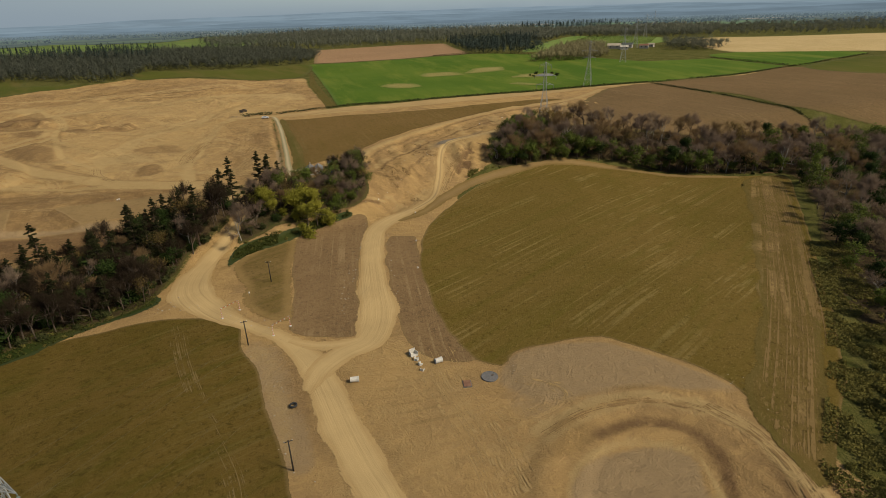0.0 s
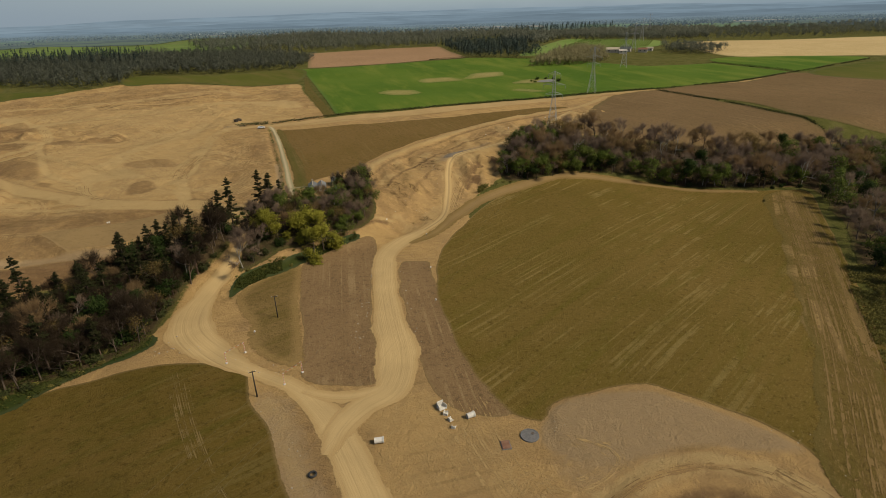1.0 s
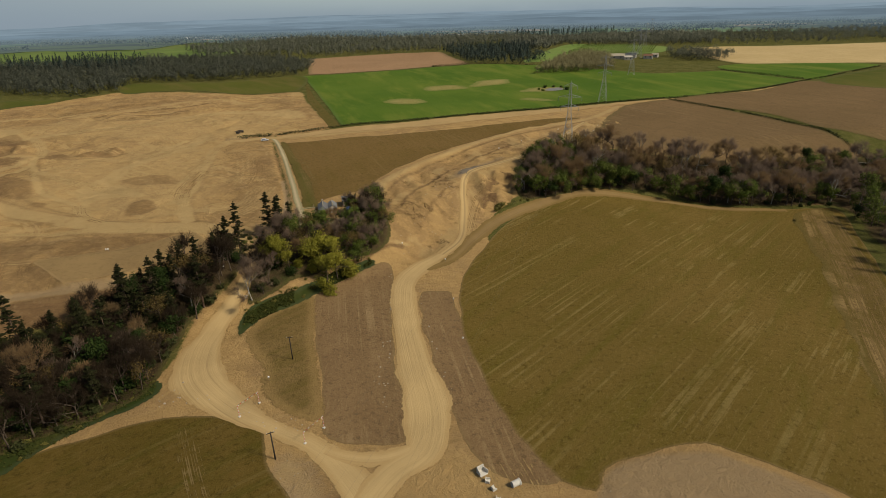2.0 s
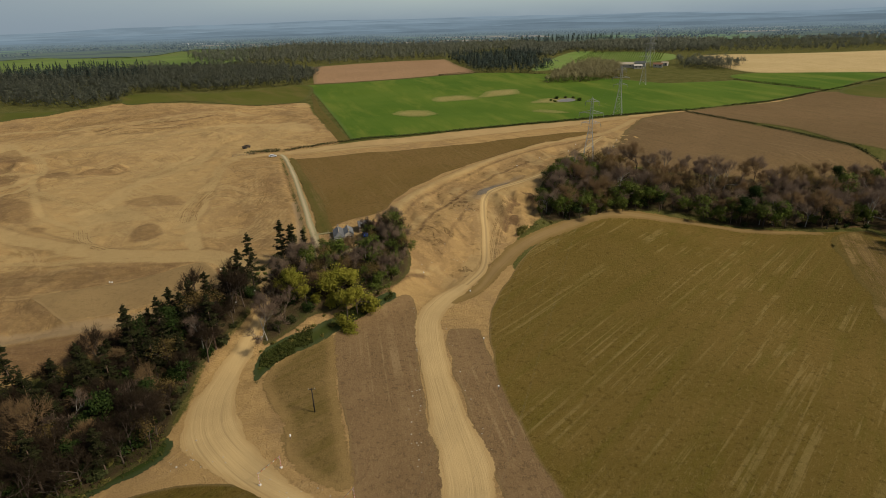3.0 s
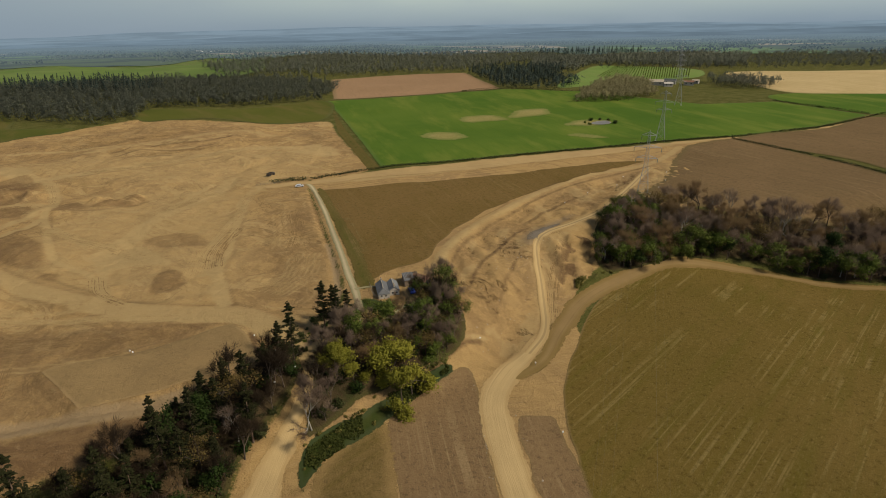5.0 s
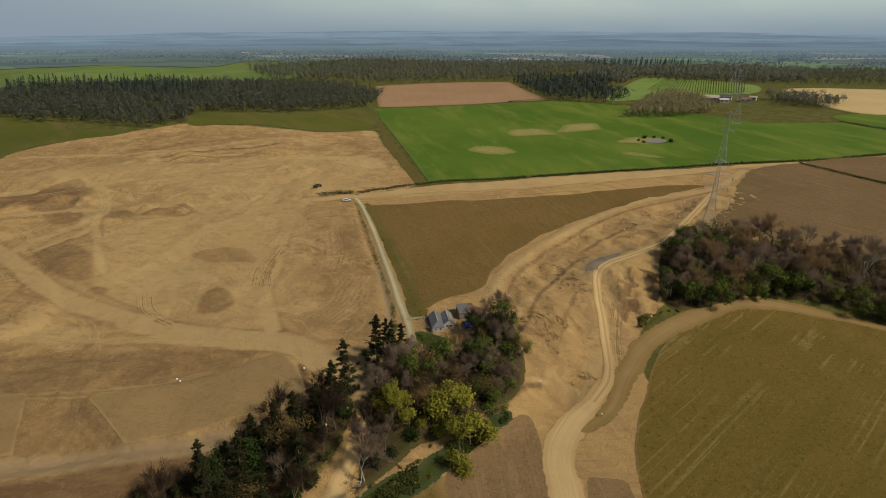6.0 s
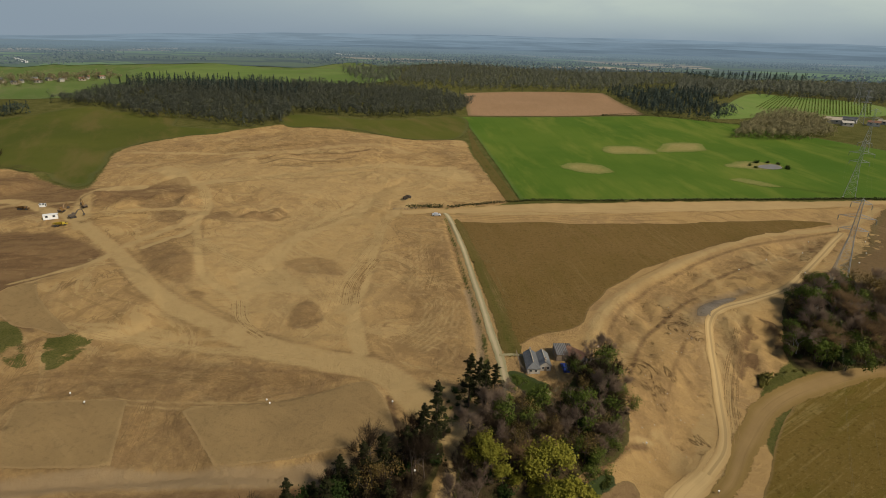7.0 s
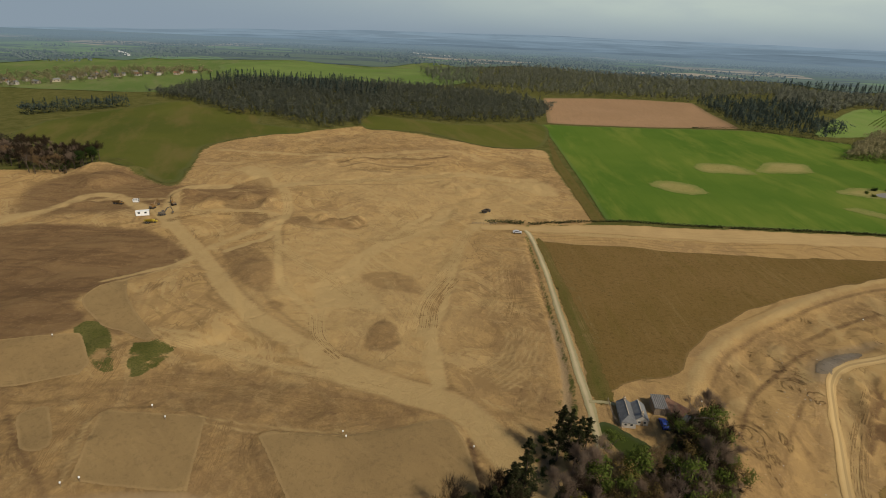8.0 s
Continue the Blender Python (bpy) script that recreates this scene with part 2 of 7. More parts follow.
def leaf_material(name, a, b, c, gloss=0.55, crown=0.6, thin=0.3):
    """Leaves or twigs; crown: how far the light takes a clump as one round mass, instead of each leaf's own slant."""
    n = Nodes(name, max(gloss, 0.7), 0, 0.06)
    turn = n.add("ShaderNodeVectorTransform")
    turn.vector_type, turn.convert_from, turn.convert_to = "NORMAL", "OBJECT", "WORLD"
    n.link(n.attr("puff", "Vector"), turn.inputs[0])
    lean = n.add("ShaderNodeVectorMath")
    lean.operation = "MULTIPLY_ADD"
    n.link(turn.outputs[0], lean.inputs[0])
    lean.inputs[1].default_value = (crown, crown, crown)
    slant = n.add("ShaderNodeVectorMath")
    slant.operation = "SCALE"
    n.link(n.add("ShaderNodeNewGeometry").outputs["Normal"], slant.inputs[0])
    slant.inputs["Scale"].default_value = 1 - crown
    n.link(slant.outputs[0], lean.inputs[2])
    even = n.add("ShaderNodeVectorMath")
    even.operation = "NORMALIZE"
    n.link(lean.outputs[0], even.inputs[0])
    n.link(even.outputs[0], n.bsdf.inputs["Normal"])
    col = n.mix(n.island(), a, b)
    col = n.mix(n.math("MULTIPLY", n.rand(), 0.55), col, c)
    n.link(col, n.bsdf.inputs["Base Color"])
    through_light = n.add("ShaderNodeBsdfTranslucent")
    n.link(col, through_light.inputs[0])
    both = n.add("ShaderNodeMixShader")
    both.inputs[0].default_value = thin
    n.tree.links.new(n.bsdf.outputs[0], both.inputs[1])
    n.tree.links.new(through_light.outputs[0], both.inputs[2])
    n.tree.links.new(both.outputs[0], n.tree.nodes["Material Output"].inputs[0])
    return n.mat


M_GROUND = ground_material()
M_ROAD = road_material("haul_road_dust", (0.405, 0.284, 0.132), 0.75, SOIL, 1.5)
M_TWIN = road_material("double_rutted_track", (0.40, 0.28, 0.13), 0.6, SOIL, 1.0, 0.75)
M_LANE = road_material("lane_gravel", (0.40, 0.325, 0.195), 0.3, (0.12, 0.12, 0.04))
M_TRACK = road_material("dirt_track", (0.36, 0.245, 0.11), 0.7, SOIL, 1.5)
M_TRACK_DARK = road_material("field_edge_track", (0.222, 0.146, 0.062), 0.8, (0.15, 0.1, 0.025), 2.2)
M_TYRE = tyre_material("pale_tyre_marks", (0.165, 0.115, 0.043), 4.2, 0.45)
M_TYRE_SITE = tyre_material("pale_tyre_marks_on_soil", (0.34, 0.228, 0.1), 3.0, 0.44)
M_TYRE_WET = tyre_material("dark_tyre_marks_on_soil", (0.235, 0.147, 0.064), 3.0, 0.45)
M_HEADLINES = tyre_material("trampled_headland_lines", (0.17, 0.112, 0.044), 2.4, 0.49)
M_FIELD_E = field_material("sparse_grass_field", -46, ((0.122, 0.084, 0.019), (0.148, 0.098, 0.026), (0.095, 0.08, 0.013)), (0.215, 0.156, 0.055), 0.85, 0.02, spacing=0.85)
M_FIELD_W = field_material("thin_grass_field", -54, ((0.096, 0.066, 0.014), (0.128, 0.082, 0.021), (0.066, 0.06, 0.009)), (0.155, 0.11, 0.036), 0.6, 0.05)
M_PLOUGH = field_material("harrowed_strip", 9, ((0.185, 0.117, 0.056), (0.215, 0.138, 0.066), (0.155, 0.098, 0.046)), (0.28, 0.19, 0.095), 0.9, 0.06, spacing=0.9)
M_HEAD = field_material("trampled_headland", -28, ((0.115, 0.08, 0.022), (0.14, 0.095, 0.03), (0.10, 0.078, 0.018)), (0.265, 0.175, 0.075), 1.0, 0.08, (0.11, 0.085, 0.025), 2.2, 0.42)
M_WEDGE = field_material("trampled_grass", -50, ((0.15, 0.1, 0.034), (0.19, 0.125, 0.048), (0.095, 0.075, 0.015)), (0.215, 0.148, 0.058), 0.4, 0.1, SOIL, 3.0)
M_MID = field_material("drilled_field", 19, ((0.138, 0.088, 0.027), (0.16, 0.1, 0.035), (0.115, 0.08, 0.02)), (0.19, 0.128, 0.05), 0.5, 0.02)
M_EAST = field_material("fallow_field", 30, ((0.142, 0.092, 0.043), (0.172, 0.11, 0.053), (0.125, 0.085, 0.036)), (0.21, 0.147, 0.076), 0.5, 0.012, (0.13, 0.1, 0.04), 4.0)
M_FARBROWN = field_material("far_ploughed_field", 10, ((0.27, 0.165, 0.088), (0.30, 0.185, 0.1), (0.24, 0.15, 0.08)), (0.33, 0.21, 0.12), 0.3, 0.01, (0.16, 0.13, 0.06), 5.0)
M_PALE = field_material("far_stubble_field", 20, ((0.43, 0.315, 0.145), (0.49, 0.36, 0.175), (0.36, 0.255, 0.115)), (0.45, 0.34, 0.17), 0.5, 0.012, (0.2, 0.18, 0.06), 6.0)
M_GREEN = crop_material("winter_wheat", 17, (0.055, 0.105, 0.013), (0.085, 0.13, 0.018), (0.135, 0.16, 0.028))
M_GREEN_LIGHT = crop_material("bright_pasture", 15, (0.12, 0.185, 0.04), (0.155, 0.21, 0.055), (0.17, 0.2, 0.065), False, 6.0)
M_GREEN_MID = crop_material("worn_green_pasture", 40, (0.085, 0.125, 0.032), (0.12, 0.155, 0.045), (0.15, 0.15, 0.065), False, 8.0)
M_GREEN_FAR = crop_material("far_green_pasture", 70, (0.10, 0.15, 0.036), (0.135, 0.18, 0.05), (0.105, 0.13, 0.045), False, 12.0)
M_PASTURE = crop_material("rough_pasture", 40, (0.06, 0.07, 0.013), (0.088, 0.09, 0.018), (0.12, 0.095, 0.03), False, 4.0)
M_LANEVERGE = field_material("thin_olive_verge", 19, ((0.085, 0.078, 0.018), (0.11, 0.09, 0.025), (0.066, 0.066, 0.013)), (0.15, 0.11, 0.043), 0.6, 0.05, (0.13, 0.09, 0.03), 2.4)
M_BARE = field_material("bare_patch", -26, ((0.23, 0.20, 0.062), (0.26, 0.22, 0.08), (0.17, 0.175, 0.045)), (0.28, 0.24, 0.10), 0.3, 0.03, (0.10, 0.15, 0.03), 6.0)
M_PAD = field_material("rolled_pad", 65, ((0.248, 0.164, 0.073), (0.27, 0.18, 0.08), (0.228, 0.15, 0.067)), (0.3, 0.204, 0.093), 0.5, 0.03, (0.34, 0.23, 0.105), 0.8, grit=0.6)
M_VERGE = crop_material("rank_verge_grass", 0, (0.024, 0.036, 0.008), (0.038, 0.05, 0.011), (0.062, 0.058, 0.018), False, 1.6)
def litter_material():
    """Woodland floor: dead leaves, brambles and patches of grass."""
    n = Nodes("woodland_floor", 0.95, 0, 0.03)
    col = n.mix(n.step(n.noise(0.25, 6, rough=0.7), 0.35, 0.65), (0.045, 0.032, 0.016), (0.075, 0.052, 0.026))
    col = n.mix(n.step(n.noise(0.12, 6, rough=0.7), 0.5, 0.68), col, (0.035, 0.042, 0.012))
    col = n.mix(n.math("MULTIPLY", n.step(n.noise(2.5, 5, rough=0.8), 0.5, 0.75), 0.5), col, (0.11, 0.08, 0.045))
    col = with_edge(n, col, 1.5, (0.09, 0.085, 0.025))
    n.bump(n.noise(1.5, 6, rough=0.8), 1.0, 0.5)
    return n.done(col)


M_LITTER = litter_material()
M_MUD = field_material("wet_grey_rock", 40, ((0.17, 0.14, 0.105), (0.22, 0.18, 0.135), (0.13, 0.105, 0.075)), (0.27, 0.22, 0.16), 0.4, 0.15, (0.2, 0.15, 0.09), 1.6)
M_WATER = Nodes("muddy_water", 0.3, 0, 0.3).done((0.17, 0.145, 0.11))


def smooth(a, b, v):
    u = np.clip((v - a) / (b - a), 0, 1)
    return u * u * (3 - 2 * u)


SCARP_X = [-600, -200, -120, -60, -30, 0, 30, 80, 160, 260, 600]
SCARP_Y = [60, 110, 150, 178, 205, 248, 262, 275, 290, 310, 360]


def land(x, y):
    """Height of the bare land in metres: low field, scarp, plateau that rises gently to the north."""
    x, y = np.asarray(x, float), np.asarray(y, float)
    edge = np.interp(x, SCARP_X, SCARP_Y)
    width = np.interp(x, [-200, -60, 0, 60, 200], [34, 30, 46, 48, 50])
    high = 11 + 0.04 * (np.minimum(y, 700) - 200) + 14 * smooth(650, 1300, y) - 12 * smooth(1500, 4500, y) + 4 * smooth(100, 260, -x)
    low = 1.6 - 3.2 * smooth(45, 110, x) - 1.5 * smooth(120, 300, x) - 2.5 * smooth(-50, -110, x)
    return low + (high - low) * smooth(-0.5, 0.5, (y - edge) / width)

# ---- shape of the land ----
def vnoise(x, y, seed=0.0):
    i, j = np.floor(x), np.floor(y)
    u, v = x - i, y - j
    u, v = u * u * (3 - 2 * u), v * v * (3 - 2 * v)
    pick = lambda a, b: np.modf(np.abs(np.sin(a * 127.1 + b * 311.7 + seed * 74.7) * 43758.5453))[0]  # noqa: E731
    return (pick(i, j) * (1 - u) + pick(i + 1, j) * u) * (1 - v) + (pick(i, j + 1) * (1 - u) + pick(i + 1, j + 1) * u) * v


def fbm(x, y, size, octaves=4, seed=0.0):
    """Fractal noise about 0, within about -0.5 to 0.5."""
    total, gain = 0.0, 1.0
    for k in range(octaves):
        total = total + gain * (vnoise(x / size * 2**k, y / size * 2**k, seed + k) - 0.5)
        gain *= 0.5
    return total


def rounded(points, closed=True, step=2.0):
    """A Catmull-Rom curve through the points, cut into pieces of about one step."""
    p = np.array(points, float)
    q = np.vstack([p[-1:], p, p[:2]]) if closed else np.vstack([2 * p[:1] - p[1:2], p, 2 * p[-1:] - p[-2:-1]])
    out = []
    for a, b, c, d in zip(q, q[1:], q[2:], q[3:]):
        t = np.linspace(0, 1, max(2, int(np.linalg.norm(c - b) / step) + 1), endpoint=False)[:, None]
        out.append(0.5 * (2 * b + (c - a) * t + (2 * a - 5 * b + 4 * c - d) * t**2 + (3 * b - a - 3 * c + d) * t**3))
    return np.vstack(out if closed else out + [p[-1:]])


def nearest(x, y, line, closed=False):
    """Distance to a line and the nearest point on it."""
    ends = np.roll(line, -1, 0) if closed else line[1:]
    best, bx, by = np.full(x.shape, 1e9), np.zeros(x.shape), np.zeros(x.shape)
    for (ax, ay), (cx, cy) in zip(line, ends):
        dx, dy = cx - ax, cy - ay
        t = np.clip(((x - ax) * dx + (y - ay) * dy) / max(dx * dx + dy * dy, 1e-9), 0, 1)
        px, py = ax + t * dx, ay + t * dy
        d = np.hypot(x - px, y - py)
        near = d < best
        best, bx, by = np.where(near, d, best), np.where(near, px, bx), np.where(near, py, by)
    return best, bx, by


def inside(x, y, line):
    odd = np.zeros(x.shape, bool)
    for (ax, ay), (cx, cy) in zip(line, np.roll(line, -1, 0)):
        cross = (ay > y) != (cy > y)
        odd ^= cross & (x < (cx - ax) * (y - ay) / ((cy - ay) or 1e-9) + ax)
    return odd


def signed(x, y, line):
    """Distance to the border of an area, minus inside."""
    d, bx, by = nearest(x, y, line, True)
    return np.where(inside(x, y, line), -d, d), bx, by


def soft_area(x, y, points, soft, step=6.0):
    """1 inside the area, falling to 0 across its border; worked out near it only."""
    line = rounded(points, True, step)
    lo, hi = line.min(0) - 2 * soft, line.max(0) + 2 * soft
    out = np.zeros(x.shape)
    near = (x > lo[0]) & (x < hi[0]) & (y > lo[1]) & (y < hi[1])
    if near.any():
        out[near] = smooth(soft, -soft, signed(x[near], y[near], line)[0])
    return out


def soft_line(x, y, points, half, soft, step=4.0):
    line = rounded(points, False, step)
    lo, hi = line.min(0) - half - soft, line.max(0) + half + soft
    out = np.zeros(x.shape)
    near = (x > lo[0]) & (x < hi[0]) & (y > lo[1]) & (y < hi[1])
    if near.any():
        out[near] = smooth(half + soft, half - soft, nearest(x[near], y[near], line)[0])
    return out


SITE = [(-420, 300), (-390, 250), (-330, 190), (-250, 150), (-160, 150), (-125, 163), (-95, 172), (-80, 188), (-74, 215), (-74, 243), (-82, 269), (-104, 335), (-108, 350), (-77, 369), (-93, 412), (-112, 465), (-128, 514), (-161, 502), (-198, 506), (-239, 512), (-283, 519), (-312, 483), (-343, 432), (-345, 400), (-310, 345), (-300, 322), (-337, 333), (-362, 330)]
BORROW = [(-37, 235), (-30, 258), (-12, 290), (12, 312), (44, 338), (80, 358), (96, 352), (60, 322), (30, 296), (8, 268), (0, 250), (-2, 232), (-6, 214), (-16, 200), (-30, 205), (-34, 220)]
SCAR = [(0, 262), (10, 268), (20, 268), (23, 256), (15, 243), (6, 240), (3, 250)]
SOUTH = [(-44, 112), (-40, 118), (-26, 116), (-12, 116), (-6, 104), (4, 97), (14, 99), (34, 104), (48, 95), (56, 84), (58, 66), (58, 40), (40, 30), (-8, 30), (-12, 62), (-25, 86)]
OPEN = [(-75, 0), (-108, 98), (-84, 134), (-84, 160), (-76, 176), (-78, 200), (-76, 240), (-108, 345), (-60, 360), (110, 410), (160, 424), (180, 380), (205, 315), (190, 296), (64, 296), (34, 284), (24, 256), (10, 238), (8, 200), (50, 120), (64, 72), (62, 0)]
WOOD_W = [(-190, 56), (-150, 70), (-108, 108), (-99, 117), (-90, 124), (-84, 132), (-85, 156), (-79, 170), (-76, 184), (-80, 185), (-88, 176), (-99, 164), (-110, 152), (-126, 141), (-150, 127), (-190, 108)]
WOOD_MID = [(-70, 168), (-62, 175), (-47, 188), (-34, 202), (-33, 216), (-37, 232), (-44, 224), (-48, 212), (-56, 202), (-66, 203), (-70, 190)]
WOOD_E = [(24, 256), (34, 255), (47, 258), (60, 264), (88, 266), (111, 253), (136, 249), (160, 247), (230, 250), (260, 290), (190, 292), (140, 284), (100, 288), (64, 292), (36, 284)]
SPOIL = [(-200, 316, 6, 2.2), (-186, 319, 7, 2.5), (-193, 312, 5, 1.4), (-161, 393, 12, 2.0), (-150, 386, 9, 1.4), (-276, 312, 13, 3.5), (-246, 325, 12, 2.8), (-232, 322, 9, 2.0), (-361, 332, 22, 5.0), (-321, 281, 9, 1.6), (-262, 309, 9, 1.8), (-215, 296, 9, 1.6), (-134, 237, 8, 0.8), (-340, 315, 18, 3.5), (-190, 250, 12, 1.0), (-175, 425, 14, 1.4), (-225, 410, 16, 1.6)]
BASIN = (35.0, 57.0, 22.5, 26.0)


WAYS = [
    ([(-16, 199), (-8, 211), (-3.5, 229), (-2.2, 245), (-0.5, 262), (5.5, 271), (18, 280), (33, 292), (46, 310), (64, 337), (80, 360)], 4.5),
    ([(-73, 191), (-84, 200), (-92, 207), (-101, 212), (-114, 212), (-132, 214), (-151, 219), (-173, 226), (-192, 236), (-207, 247), (-225, 259), (-260, 280)], 6.5),
]


def shaped_z(x, y):
    """Height of the land with its earthworks, worked out from their shapes."""
    x, y = np.atleast_1d(np.asarray(x, float)), np.atleast_1d(np.asarray(y, float))
    z = land(x, y)
    z = z + fbm(x, y, 60, 3, 5) * 1.2 * smooth(2500, 900, np.hypot(x, y))
    near = (x > -430) & (x < 120) & (y > 20) & (y < 560)
    if near.any():
        u, v, w = x[near], y[near], np.zeros(int(near.sum()))
        site = soft_area(u, v, SITE, 9, 12)
        rolls = np.floor(fbm(u, v, 30, 3, 13) * 7 + 0.25 * fbm(u, v, 4, 2, 14)) / 7
        w += site * (fbm(u, v, 40, 4, 11) * 2.6 + np.abs(fbm(u, v, 13, 3, 17)) * 0.9 - 0.3 + np.abs(fbm(u, v, 5, 2, 19)) * 0.2 + rolls * 0.9)
        cut = soft_area(u, v, BORROW, 4, 8)
        shelf = np.floor(fbm(u + v * 0.4, v * 0.7, 17, 4, 24) * 6) / 6
        w += cut * (-1.7 + np.abs(fbm(u + v * 0.3, v * 0.6, 9, 4, 23)) * 1.8 + fbm(u, v, 26, 2, 3) * 1.6 + shelf * 1.9)
        for way, half in WAYS:
            w *= 1 - 0.9 * soft_line(u, v, way, half, 3.5)
        w += soft_area(u, v, SCAR, 2.5, 4) * (np.abs(fbm(u, v, 7, 3, 29)) * 5 - 1.2)
        for a, b, r, h in SPOIL:
            d = np.hypot(u - a, v - b) / r
            w += h * smooth(1, 0.1, d + fbm(u, v, r * 0.7, 2, a) * 0.7)
        a, b, ra, rb = BASIN
        d = np.hypot((u - a) / ra, (v - b) / rb) + fbm(u, v, 9, 2, 8) * 0.06
        w += 0.7 * smooth(1.12, 0.98, d) - 0.7 * smooth(0.92, 0.8, d) - 1.0 * smooth(0.72, 0.6, d) + 0.25 * np.exp(-(((d - 0.56) / 0.035) ** 2))
        w -= 1.0 * soft_line(u, v, [(-185, 146), (-150, 158), (-125, 167), (-100, 173), (-82, 186), (-74, 200), (-71.5, 214), (-73.5, 232), (-83, 266), (-92, 293), (-104, 332)], 0.9, 1.6)
        w += 0.5 * soft_line(u, v, [(-41, 236), (-36, 257), (-24, 279), (-6, 302), (18, 328), (44, 350)], 1.5, 2.5)
        w += 0.45 * soft_area(u, v, [(13, 99), (20, 103), (33, 104), (38, 102), (48, 95), (55, 87), (48, 84), (33, 84), (22, 83), (14, 88)], 1.2)
        w += 0.9 * soft_area(u, v, [(-180, 175), (-155, 183), (-143, 163), (-167, 156)], 0.9)
        w += 0.9 * soft_area(u, v, [(-141, 183), (-121, 191), (-100, 206), (-93, 199), (-86, 186), (-105, 175), (-122, 168)], 0.9)
        w += 1.1 * soft_area(u, v, [(-229, 228), (-216, 217), (-200, 208), (-189, 202), (-175, 214), (-190, 238), (-215, 246)], 1.5)
        z = z.copy()
        z[near] += w
    return z


LAND = {}


def ground_z(x, y):
    """Height of the ground surface as built."""
    gx, gy, z = LAND["x"], LAND["y"], LAND["z"]
    x, y = np.atleast_1d(np.asarray(x, float)), np.atleast_1d(np.asarray(y, float))
    i = np.clip(np.searchsorted(gx, x) - 1, 0, len(gx) - 2)
    j = np.clip(np.searchsorted(gy, y) - 1, 0, len(gy) - 2)
    u = np.clip((x - gx[i]) / (gx[i + 1] - gx[i]), 0, 1)
    v = np.clip((y - gy[j]) / (gy[j + 1] - gy[j]), 0, 1)
    return (z[j, i] * (1 - u) + z[j, i + 1] * u) * (1 - v) + (z[j + 1, i] * (1 - u) + z[j + 1, i + 1] * u) * v


def gz(x, y):
    return float(ground_z(x, y)[0])


def mesh_of(name, verts, faces, material, smooth_faces=True):
    me = bpy.data.meshes.new(name)
    me.from_pydata(verts if isinstance(verts, list) else verts.tolist(), [], faces if isinstance(faces, list) else faces.tolist())
    if material:
        me.materials.append(material)
    me.polygons.foreach_set("use_smooth", [smooth_faces] * len(me.polygons))
    return me


def number(me, name, values):
    me.attributes.new(name, "FLOAT", "POINT").data.foreach_set("value", np.ascontiguousarray(values, np.float32))


def steps(lo, hi, fine, far, grow=1.09):
    """Grid lines: even between lo and hi, ever wider out to far on both sides."""
    mid = np.arange(lo, hi + fine, fine)
    out, d = [], fine
    side = [0.0]
    while side[-1] < far * 2:
        d = min(d * grow, 160)
        side.append(side[-1] + d)
    side = np.array(side[1:])
    left, right = (lo - side)[::-1], mid[-1] + side
    return np.concatenate([left[left > -far], mid, right[right < far]])


